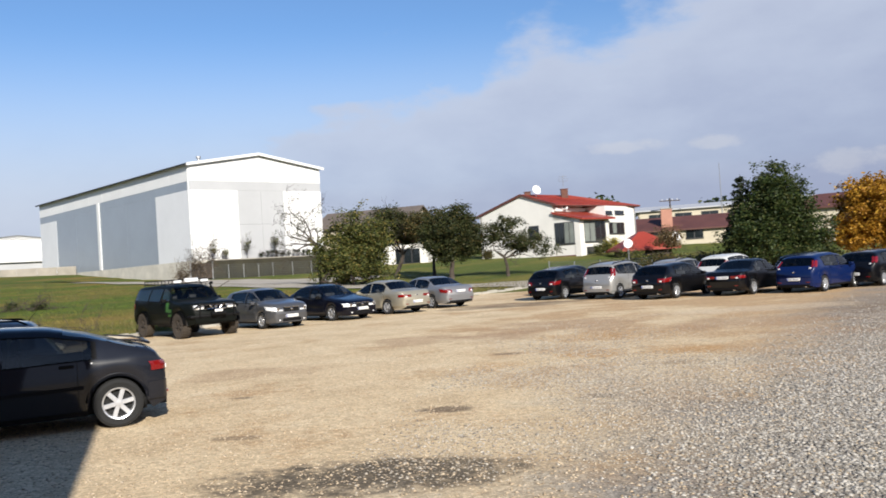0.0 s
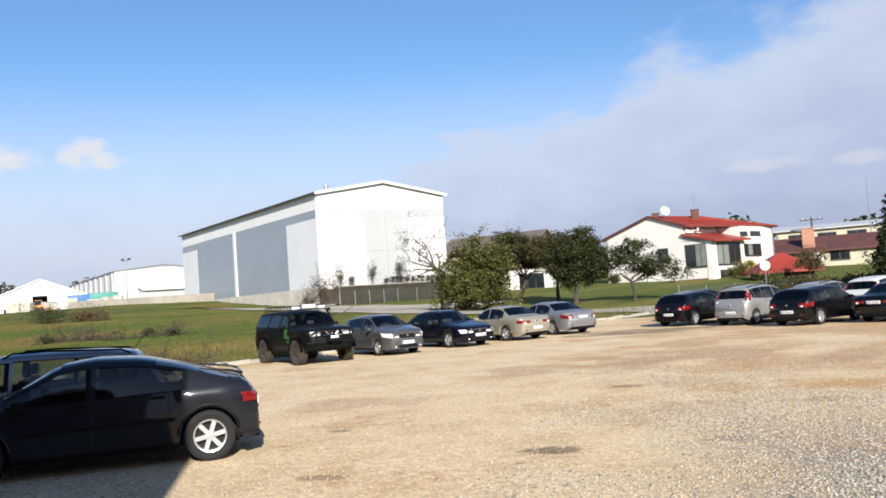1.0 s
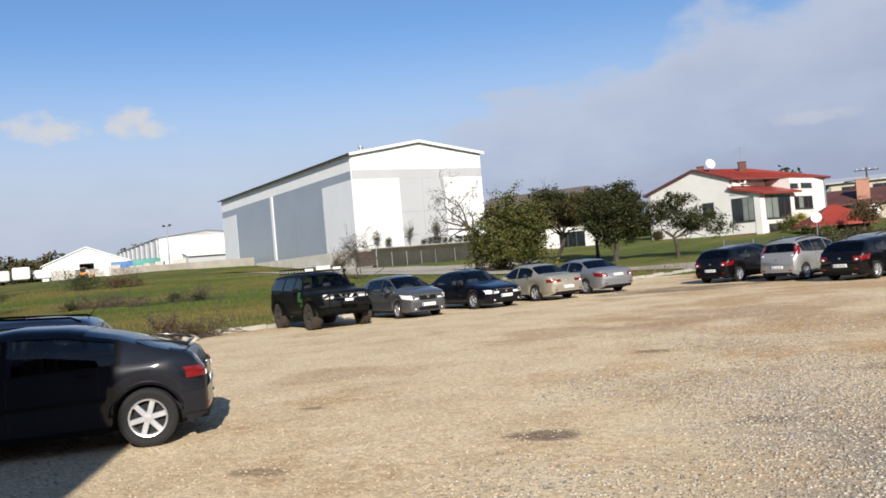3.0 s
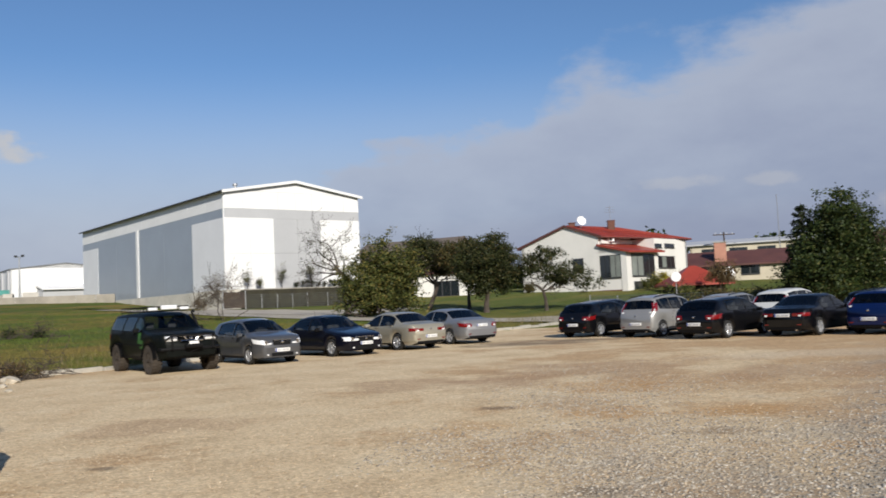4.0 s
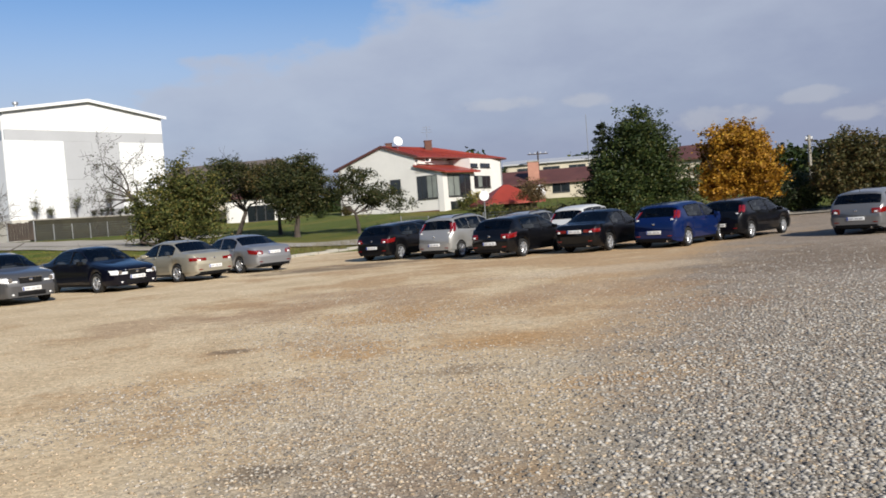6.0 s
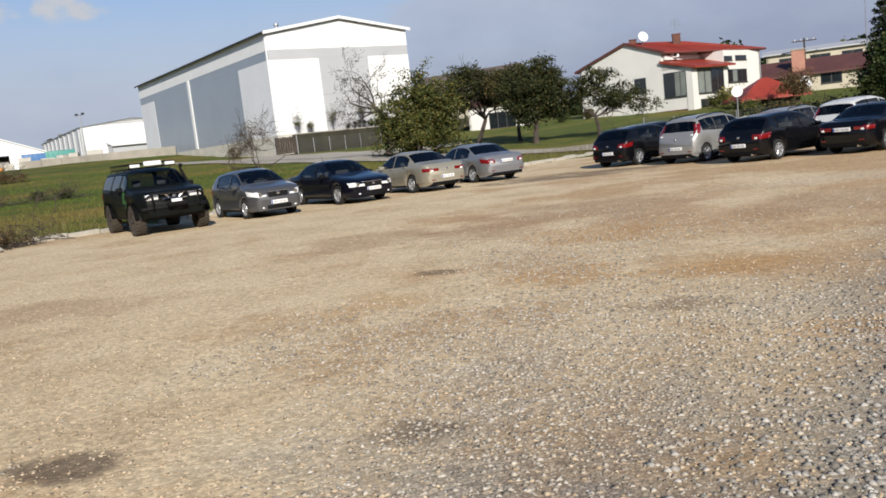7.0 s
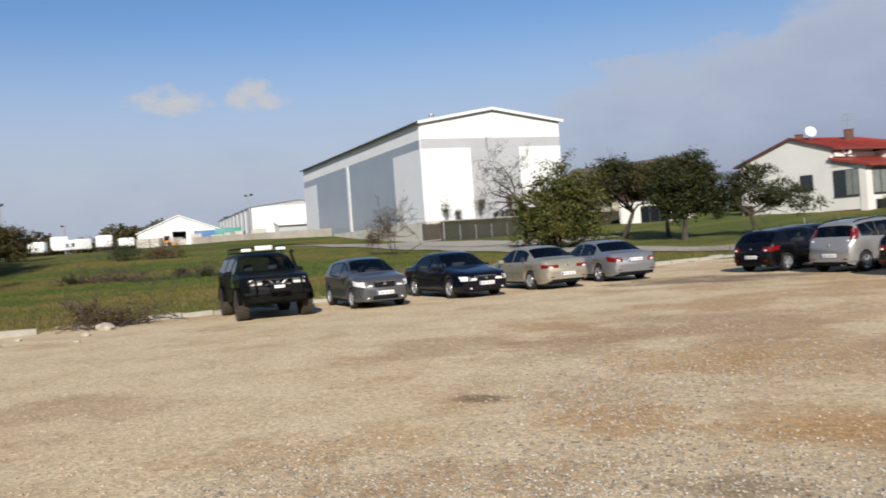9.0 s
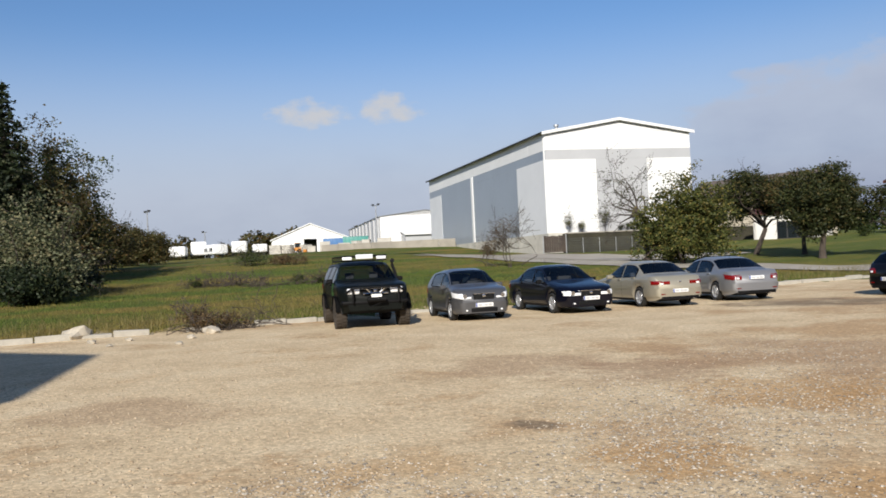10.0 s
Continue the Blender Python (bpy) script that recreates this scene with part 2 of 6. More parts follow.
def gravel_material():
    m, nt, b = nodes_of("gravel_and_earth")
    t = nt.nodes.new("ShaderNodeTexCoord")
    sp = nt.nodes.new("ShaderNodeSeparateXYZ")
    nt.links.new(t.outputs["Object"], sp.inputs[0])
    x, y = sp.outputs[0], sp.outputs[1]
    large, mid, small = noise_node(nt, 0.16, 5), noise_node(nt, 0.7, 6), noise_node(nt, 5.0, 5)
    stones = nt.nodes.new("ShaderNodeTexVoronoi")
    stones.inputs["Scale"].default_value = 30.0
    nt.links.new(t.outputs["Object"], stones.inputs["Vector"])
    fine = nt.nodes.new("ShaderNodeTexVoronoi")
    fine.inputs["Scale"].default_value = 70.0
    nt.links.new(t.outputs["Object"], fine.inputs["Vector"])
    # sandy buff gravel, pale where it is driven over
    buff = ramp(nt, mid, (0.25, (0.51, 0.385, 0.235)), (0.5, (0.645, 0.505, 0.32)), (0.75, (0.70, 0.575, 0.385)))
    # grey crushed stone lies to the right
    grey = ramp(nt, mid, (0.3, (0.24, 0.217, 0.185)), (0.7, (0.375, 0.345, 0.30)))
    lean = mathn(nt, "ADD", mathn(nt, "MULTIPLY", x, 0.12), mathn(nt, "MULTIPLY", y, -0.07))
    lean = mathn(nt, "ADD", lean, mathn(nt, "ADD", mathn(nt, "MULTIPLY", large, 1.2), mathn(nt, "MULTIPLY", mid, 0.9)))
    where = nt.nodes.new("ShaderNodeMapRange")
    where.interpolation_type = "SMOOTHSTEP"
    nt.links.new(lean, where.inputs[0])
    where.inputs[1].default_value, where.inputs[2].default_value = 0.27, 0.80
    base = mixc(nt, where.outputs[0], buff, grey)
    # brown earth showing through in patches
    earth = mathn(nt, "ADD", mathn(nt, "MULTIPLY", noise_node(nt, 0.30, 7, 0.62), 0.75), mathn(nt, "MULTIPLY", small, 0.25))
    # more of it to the east, where fewer cars drive
    earth = mathn(nt, "ADD", earth, mathn(nt, "MULTIPLY", mathn(nt, "MINIMUM", mathn(nt, "MAXIMUM", x, -4.0), 14.0), 0.013))
    pat = nt.nodes.new("ShaderNodeMapRange")
    pat.interpolation_type = "SMOOTHSTEP"
    nt.links.new(earth, pat.inputs[0])
    pat.inputs[1].default_value, pat.inputs[2].default_value = 0.46, 0.60
    bare = mathn(nt, "SUBTRACT", 1.0, mathn(nt, "MULTIPLY", where.outputs[0], 0.6))
    base = mixc(nt, mathn(nt, "MULTIPLY", mathn(nt, "MULTIPLY", pat.outputs[0], bare), 0.68), base, (0.42, 0.258, 0.125))

    # damp or oily stains, each with its own centre, width and depth
    oil, damp, umber, ochre, dun = (0.045, 0.04, 0.034), (0.13, 0.095, 0.065), (0.20, 0.13, 0.07), (0.46, 0.265, 0.105), (0.35, 0.225, 0.135)
    for sx, sy, wx, wy, k, col in ((-2.6, 6.2, 1.3, 0.7, 0.85, oil), (1.9, 6.4, 0.75, 0.28, 0.8, oil), (-1.94, 9.53, 0.36, 0.22, 0.8, damp), (-0.81, 15.65, 0.34, 0.2, 0.65, damp),
                                   (-5.25, 11.62, 0.22, 0.12, 0.7, damp), (0.14, 9.86, 0.28, 0.22, 0.7, damp), (3.1, 11.7, 0.5, 0.35, 0.6, ochre), (1.93, 12.8, 0.5, 0.33, 0.65, umber),
                                   (0.8, 14.7, 0.7, 0.7, 0.75, ochre), (2.7, 14.5, 1.1, 0.5, 0.6, ochre), (1.2, 18.2, 1.3, 1.1, 0.65, ochre), (-1.2, 13.6, 0.6, 0.7, 0.45, ochre),
                                   (-0.9, 19.6, 1.2, 1.2, 0.6, dun), (-2.7, 19.9, 1.3, 1.4, 0.5, dun), (5.8, 16.2, 1.2, 0.9, 0.55, dun), (1.2, 22.0, 2.4, 2.2, 0.5, dun), (5.4, 19.5, 2.2, 1.6, 0.5, dun),
                                   (0.4, 34.5, 3.0, 1.8, 0.65, (0.10, 0.07, 0.05)), (12.5, 22.0, 4.5, 3.6, 0.6, (0.22, 0.165, 0.115)), (-6.0, 15.0, 1.6, 0.9, 0.4, dun),
                                   (7.2, 23.8, 3.4, 1.2, 0.55, (0.60, 0.49, 0.35)), (4.0, 12.9, 0.35, 0.2, 0.5, damp), (-4.4, 8.4, 0.3, 0.14, 0.55, damp)):
        a = mathn(nt, "DIVIDE", mathn(nt, "SUBTRACT", x, sx), wx)
        c = mathn(nt, "DIVIDE", mathn(nt, "SUBTRACT", y, sy), wy)
        r = mathn(nt, "ADD", mathn(nt, "MULTIPLY", a, a), mathn(nt, "MULTIPLY", c, c))
        r = mathn(nt, "ADD", r, mathn(nt, "ADD", mathn(nt, "MULTIPLY", mathn(nt, "SUBTRACT", small, 0.5), 3.2), mathn(nt, "MULTIPLY", mathn(nt, "SUBTRACT", mid, 0.5), 4.2)))
        mr = nt.nodes.new("ShaderNodeMapRange")
        mr.interpolation_type = "SMOOTHSTEP"
        nt.links.new(r, mr.inputs[0])
        mr.inputs[1].default_value, mr.inputs[2].default_value = 0.1, 1.6
        mr.inputs[3].default_value, mr.inputs[4].default_value = k, 0.0
        base = mixc(nt, mr.outputs[0], base, col)
    tint = nt.nodes.new("ShaderNodeSeparateColor")
    nt.links.new(stones.outputs["Color"], tint.inputs[0])
    g = nt.nodes.new("ShaderNodeMapRange")
    nt.links.new(tint.outputs[0], g.inputs[0])
    g.inputs[3].default_value, g.inputs[4].default_value = 0.74, 1.20
    joint = nt.nodes.new("ShaderNodeTexVoronoi")
    joint.feature = "DISTANCE_TO_EDGE"
    joint.inputs["Scale"].default_value = 30.0
    nt.links.new(t.outputs["Object"], joint.inputs["Vector"])
    gap = ramp(nt, joint.outputs["Distance"], (0.0, (0.42, 0.40, 0.37)), (0.16, (1.03, 1.03, 1.03)))
    base = mixc(nt, mathn(nt, "ADD", mathn(nt, "MULTIPLY", where.outputs[0], 0.62), 0.30), base, gap, "MULTIPLY")
    grain = ramp(nt, noise_node(nt, 8.0, 9, 0.78), (0.33, (0.80, 0.785, 0.77)), (0.68, (1.16, 1.16, 1.16)))
    base = mixc(nt, 1.0, base, grain, "MULTIPLY")
    sc = nt.nodes.new("ShaderNodeVectorMath")
    sc.operation = "SCALE"
    nt.links.new(base, sc.inputs[0])
    nt.links.new(g.outputs[0], sc.inputs["Scale"])
    nt.links.new(sc.outputs[0], b.inputs["Base Color"])
    b.inputs["Roughness"].default_value = 0.95
    b.inputs["Specular IOR Level"].default_value = 0.2
    h = mathn(nt, "ADD", mathn(nt, "MULTIPLY", stones.outputs["Distance"], -1.0), mathn(nt, "MULTIPLY", fine.outputs["Distance"], -0.4))
    bump(nt, b, h, 0.28, 0.016)
    return m


def banded(nt):
    """Noise drawn out along the kerb: the field dries in long bands across the slope."""
    t = nt.nodes.new("ShaderNodeTexCoord")
    turn = nt.nodes.new("ShaderNodeVectorRotate")
    turn.rotation_type = "Z_AXIS"
    turn.inputs["Angle"].default_value = -math.atan2(KERB_D.y, KERB_D.x)
    nt.links.new(t.outputs["Object"], turn.inputs["Vector"])
    m = nt.nodes.new("ShaderNodeMapping")
    m.inputs["Scale"].default_value = (0.05, 0.14, 0.0)
    m.inputs["Location"].default_value = (3.1, 0.62, 0.0)
    nt.links.new(turn.outputs[0], m.inputs[0])
    n = nt.nodes.new("ShaderNodeTexNoise")
    n.inputs["Scale"].default_value, n.inputs["Detail"].default_value, n.inputs["Roughness"].default_value = 1.0, 5, 0.62
    nt.links.new(m.outputs[0], n.inputs["Vector"])
    return mathn(nt, "ADD", mathn(nt, "MULTIPLY", n.outputs["Fac"], 0.74), mathn(nt, "MULTIPLY", noise_node(nt, 0.9, 6), 0.26))


def grass_material(name, green, dry, bias):
    m, nt, b = nodes_of(name)
    n2, n3 = noise_node(nt, 1.3, 6), noise_node(nt, 16, 5)
    f = banded(nt)
    c = ramp(nt, f, (bias - 0.08, green), (bias + 0.05, dry))
    c = mixc(nt, 1.0, c, ramp(nt, n3, (0.25, (0.35, 0.35, 0.3)), (0.7, (1.15, 1.15, 1.1))), "MULTIPLY")
    nt.links.new(c, b.inputs["Base Color"])
    b.inputs["Roughness"].default_value = 0.9
    b.inputs["Specular IOR Level"].default_value = 0.15
    bump(nt, b, mathn(nt, "ADD", n2, n3), 0.9, 0.12)
    return m


M_gravel = gravel_material()
M_field = grass_material("field_grass", (0.100, 0.135, 0.025), (0.23, 0.172, 0.050), 0.53)
M_lawn = grass_material("mown_lawn", (0.115, 0.145, 0.030), (0.21, 0.19, 0.05), 0.55)
M_road = surface("old_asphalt", (0.37, 0.33, 0.27), 0.9, big=0.4, small=30, vary=0.2)
M_kerb = surface("concrete_kerb", (0.44, 0.41, 0.35), 0.9, big=1.5, small=30, vary=0.25, relief=0.5)


def ground_sheet():
    """One sheet to the horizon: fine near the place, coarse far off. Material 0 gravel, 1 field, 2 lawn, 3 road."""
    def axis(lo, hi, step, far):
        v = list(np.arange(lo, hi + 0.01, step))
        d = step
        while v[-1] < far:
            d *= 1.35
            v.append(v[-1] + d)
        d = step
        while v[0] > -far:
            d *= 1.35
            v.insert(0, v[0] - d)
        return v
    xs, ys = axis(-70, 60, 1.5, 2600), axis(-10, 130, 1.5, 2600)
    verts = [(x, y, ground_z(x, y)) for y in ys for x in xs]
    nx = len(xs)
    faces, ids = [], []
    for j in range(len(ys) - 1):
        for i in range(nx - 1):
            faces.append((j * nx + i, j * nx + i + 1, (j + 1) * nx + i + 1, (j + 1) * nx + i))
            x, y = (xs[i] + xs[i + 1]) / 2, (ys[j] + ys[j + 1]) / 2
            s = beyond(x, y)
            if y < -60 or abs(x) > 200 or y > 200:
                k = 1
            elif s > 0.6:
                k = 1
                if x > -24 and y > 58:
                    k = 2
            else:
                k = 0 if y < 50 + (5 if x > 13 else 0) else 2
            ids.append(k)
    me = bpy.data.meshes.new("ground")
    me.from_pydata(verts, [], faces)
    for mm in (M_gravel, M_field, M_lawn):
        me.materials.append(mm)
    me.polygons.foreach_set("material_index", ids)
    me.polygons.foreach_set("use_smooth", [True] * len(faces))
    me.update()
    return tagged(new("ground", me), "buff and grey gravel lot rising into a rough grass hillside", "ground", kind="structure")


ground_sheet()


def kerb_point(s, off=0.0):
    p = KERB_A + KERB_D * s + KERB_N * off
    return p


def strip_sheet(name, centre, width, material, label, lift=0.03, kind="structure", category="road"):
    """A worn strip that follows the ground along a centre line."""
    bm = bmesh.new()
    rows = []
    for i, p in enumerate(centre):
        a, c = Vector(centre[max(0, i - 1)]), Vector(centre[min(len(centre) - 1, i + 1)])
        d = (c - a).normalized()
        nrm = Vector((-d.y, d.x))
        row = []
        for k in range(7):
            q = Vector(p) + nrm * width * (k / 6 - 0.5)
            row.append(bm.verts.new((q.x, q.y, ground_z(q.x, q.y) + lift + 0.02)))
        rows.append(row)
    for r0, r1 in zip(rows, rows[1:]):
        for k in range(6):
            bm.faces.new((r0[k], r0[k + 1], r1[k + 1], r1[k]))
    ob = new(name, mesh_of(name, bm, material))
    return tagged(ob, label, category, kind=kind)


def lerp_line(a, b, n):
    a, b = Vector(a), Vector(b)
    return [tuple(a + (b - a) * i / n) for i in range(n + 1)]


# the lane past the foot of the hangar, behind the parked cars
strip_sheet("road", lerp_line((-36, 73), (-12, 58.5), 24) + lerp_line((-11, 58), (34, 53.2), 40), 4.6, M_road, "pale worn asphalt lane behind the lot", 0.05)
strip_sheet("road", lerp_line((-44.5, 88), (-12.5, 71), 34), 15.0, M_road, "pale worn forecourt below the hangar", 0.06)

# kerb stones along the edge of the lot, some sunk or knocked askew
kerb = empty("kerb", Matrix.Translation((*KERB_A, 0)), "row of pale worn concrete kerb stones, some askew", "kerb", kind="structure")
rk = random.Random(5)
stone_mesh = [mesh_of("kerb_stone", boxed(-0.49, 0.49, -0.09, 0.09, -0.12, 0.13 + 0.02 * k, bevel=0.025), M_kerb) for k in range(3)]
for i in range(-6, 40):
    if i in (2, 4, 8, 13, 14):
        continue
    p = kerb_point(i * 1.02, rk.uniform(-0.05, 0.05))
    ob = new("kerb_stone", stone_mesh[i % 3])
    ob.parent = kerb
    a = math.degrees(math.atan2(KERB_D.y, KERB_D.x)) + rk.uniform(-3, 3) + (9 if i in (3, 7) else 0)
    ob.matrix_world = Matrix.Translation((p.x, p.y, rk.uniform(-0.02, 0.03))) @ pose(0, 0, 0, rk.uniform(-6, 6), rk.uniform(-2, 2), a)


# ---- vehicles ----
PROFILES = {
    "hatch": dict(top=((0, .43), (.012, .53), (.05, .595), (.10, .625), (.23, .685), (.41, .955), (.52, 1), (.70, .985), (.88, .935), (.968, .665), (.988, .62), (1, .52)),
                  cowl=.245, roof=.42, back=.895, sill=.963, cp=.79),
    "sedan": dict(top=((0, .40), (.012, .47), (.04, .53), (.10, .575), (.27, .665), (.42, .955), (.50, 1), (.62, .99), (.69, .955), (.82, .715), (.86, .695), (.965, .675), (.985, .63), (1, .52)),
                  cowl=.28, roof=.43, back=.695, sill=.815, cp=.725),
    "lift": dict(top=((0, .40), (.012, .47), (.05, .54), (.25, .67), (.43, .965), (.53, 1), (.66, .975), (.78, .89), (.93, .735), (.965, .715), (.985, .66), (1, .53)),
                 cowl=.26, roof=.44, back=.705, sill=.915, cp=.785),
    "mpv": dict(top=((0, .40), (.015, .47), (.05, .53), (.20, .635), (.37, .94), (.50, 1), (.75, .985), (.90, .935), (.965, .63), (.99, .58), (1, .50)),
                cowl=.215, roof=.385, back=.912, sill=.958, cp=.88),
    "wagon": dict(top=((0, .40), (.015, .47), (.05, .53), (.25, .665), (.41, .955), (.52, 1), (.78, .985), (.91, .94), (.97, .66), (.99, .62), (1, .52)),
                  cowl=.265, roof=.42, back=.92, sill=.962, cp=.90),
    "suv": dict(top=((0, .48), (.012, .59), (.03, .632), (.10, .662), (.285, .70), (.37, .94), (.43, .985), (.60, 1), (.92, .985), (.965, .94), (.985, .62), (1, .46)),
                cowl=.29, roof=.385, back=.955, sill=.982, cp=.93),
}


def smooth_profile(points, span=0.018):
    xs, zs = np.array([p[0] for p in points]), np.array([p[1] for p in points])

    def at(f):
        q = np.clip(f + np.linspace(-span, span, 7), 0, 1)
        return float(np.mean(np.interp(q, xs, zs)))
    return at


class Shell:
    """The skin of a car: a section for each place along it, front at f = 0."""

    def __init__(s, kind, L, W, H, wb, front, wheel_r, clear):
        p = PROFILES[kind]
        s.L, s.W, s.H, s.p, s.clear = L, W, H, p, clear
        s.top = smooth_profile(p["top"])
        s.axles = (front / L, (front + wb) / L)
        s.arch = wheel_r * 1.13
        s.wheel_r = wheel_r
        s.belt_lo = 0.60 if kind != "suv" else 0.645

    def bottom(s, f):
        z = s.clear + 0.06 * max(0, (0.05 - f) / 0.05) + 0.08 * max(0, (f - 0.95) / 0.05)
        for a in s.axles:
            d = (f - a) * s.L
            if abs(d) < s.arch:
                z = max(z, s.wheel_r + math.sqrt(max(0, s.arch ** 2 - d * d)))
        return z

    def section(s, f):
        w = s.W / 2
        if f < 0.13:
            w *= 1 - 0.24 * ((0.13 - f) / 0.13) ** 2.2
        if f > 0.88:
            w *= 1 - 0.19 * ((f - 0.88) / 0.12) ** 2.4
        zt = s.top(f) * s.H
        belt = (s.belt_lo + 0.075 * f) * s.H
        belt = min(belt, zt - 0.035)
        zb = min(s.bottom(f), belt - 0.06)
        tall = zt - belt
        we = w * 0.955
        wt = we - 0.05 - 0.34 * max(0, tall - 0.05)
        ze = zt - 0.02 - 0.05 * min(1, tall / 0.4)
        h = belt - zb
        return [(w * 0.93, zb), (w * 0.985, zb + 0.22 * h), (w, zb + 0.52 * h), (w * 0.99, zb + 0.82 * h), (we, belt),
                ((we + wt) / 2 + 0.012, belt + (ze - belt) * 0.5), (wt + 0.1 * (we - wt), belt + (ze - belt) * 0.90), (wt - 0.02, ze + 0.012),
                (wt * 0.72, zt - 0.016 * min(1, tall * 4)), (wt * 0.38, zt - 0.004), (0.0, zt)]

    def at(s, f, v, off=0.0, sign=1):
        """A point of the skin: f along it, v up the section; off metres outwards."""
        r = s.section(f)
        i = min(int(v), 9)
        k = v - i
        (y0, z0), (y1, z1) = r[i], r[i + 1]
        y, z = y0 + (y1 - y0) * k, z0 + (z1 - z0) * k
        ny, nz = (z1 - z0), -(y1 - y0)
        n = math.hypot(ny, nz) or 1
        return Vector((s.L / 2 - f * s.L, sign * (y + ny / n * off), z + nz / n * off))

    def patch(s, bm, f0, f1, v0, v1, off=0.004, sign=1, nf=6, nv=4):
        g = [[bm.verts.new(s.at(f0 + (f1 - f0) * i / nf, v0 + (v1 - v0) * j / nv, off, sign)) for j in range(nv + 1)] for i in range(nf + 1)]
        for i in range(nf):
            for j in range(nv):
                bm.faces.new((g[i][j], g[i + 1][j], g[i + 1][j + 1], g[i][j + 1]))
        return bm

    def end(s, z, rear):
        """How far along the car its nose or tail skin stands at height z."""
        for f in (np.linspace(1, 0.6, 161) if rear else np.linspace(0, 0.4, 161)):
            if s.top(f) * s.H >= z + 0.012:
                return float(f)
        return 0.75 if rear else 0.25

    def half(s, f, z):
        r = s.section(f)
        return float(np.interp(z, [q[1] for q in r], [q[0] for q in r]))

    def wrap(s, bm, z0, z1, inner, reach, off, sign, rear, rise=0.0, nz=4):
        """A raised panel that runs from the nose or tail round the corner and along the flank."""
        d = -1 if rear else 1
        grid, deep = [], []
        for j in range(nz + 1):
            row, low = [], []
            for i in range(13):
                z = z0 + (z1 - z0) * j / nz
                if i > 5:
                    z = min(z + rise * (i - 5) / 7, z1 + rise)
                fe = s.end(z, rear)
                fk = fe + d * 0.022
                edge = s.half(fk, z)
                if i < 5:
                    y = min(inner, edge * 0.84) + (edge * 0.91 - min(inner, edge * 0.84)) * i / 4
                    f, ox, oy = fe + d * 0.004 * (i / 4) ** 2, off, 0.0
                elif i == 5:
                    y, f, ox, oy = edge * 0.985, fe + d * 0.014, off * 0.7, off * 0.6
                else:
                    f = fk + d * reach / s.L * (i - 6) / 6
                    y, ox, oy = s.half(f, z), 0.0, off
                x = s.L / 2 - f * s.L
                row.append(bm.verts.new((x + d * ox, sign * (y + oy), z)))
                low.append((x - d * 0.03 * (i < 6), sign * (y - 0.02), z))
            grid.append(row)
            deep.append(low)
        for j in range(nz):
            for i in range(12):
                bm.faces.new((grid[j][i], grid[j][i + 1], grid[j + 1][i + 1], grid[j + 1][i]))
        rim = [(0, i) for i in range(13)] + [(j, 12) for j in range(1, nz + 1)] + [(nz, i) for i in range(11, -1, -1)] + [(j, 0) for j in range(nz - 1, 0, -1)]
        back = [bm.verts.new(deep[j][i]) for j, i in rim]
        for k in range(len(rim)):
            m = (k + 1) % len(rim)
            bm.faces.new((grid[rim[k][0]][rim[k][1]], grid[rim[m][0]][rim[m][1]], back[m], back[k]))
        return bm


WHEELS = {}


def wheel_meshes(r, width, spokes, muddy):
    key = (round(r, 3), width, spokes, muddy)
    if key in WHEELS:
        return WHEELS[key]
    h = width / 2
    rr = r * (0.66 if not muddy else 0.56)
    tyre = lathe(bmesh.new(), [(rr, -h * .8), (r * .86, -h), (r * .97, -h * .82), (r, -h * .5), (r, h * .5), (r * .97, h * .82), (r * .86, h), (rr, h * .8), (rr, -h * .8)])
    if muddy:
        for k in range(26):
            a = 2 * math.pi * k / 26
            for lo, hi, da in ((-.98, -.1, 0.0), (.1, .98, 0.12)):
                box(tyre, r - 0.02, r + 0.012, h * lo, h * hi, -0.022, 0.022, Matrix.Rotation(a + da, 4, "Y"))
    rim = lathe(bmesh.new(), [(rr * 1.01, h * .72), (rr * .98, h * .86), (rr * .90, h * .80), (rr * .86, h * .2), (rr * .86, -h * .6)])
    for k in range(spokes):
        a = 2 * math.pi * k / spokes + 0.2
        box(rim, rr * .10, rr * .93, h * .45, h * .74, -rr * .145, rr * .145, Matrix.Rotation(a, 4, "Y"), bevel=0.006, seg=1)
    lathe(rim, [(0.001, h * .80), (rr * .2, h * .78), (rr * .26, h * .6), (rr * .26, h * .3)], 16)
    disc = lathe(bmesh.new(), [(0.001, h * .12), (rr * .55, h * .12), (rr * .86, h * .05)], 24)
    WHEELS[key] = (mesh_of("tyre", tyre, M_muddy if muddy else M_tyre), mesh_of("rim", rim, M_alloy if not muddy else M_muddy), mesh_of("brake_disc", disc, M_dark))
    return WHEELS[key]


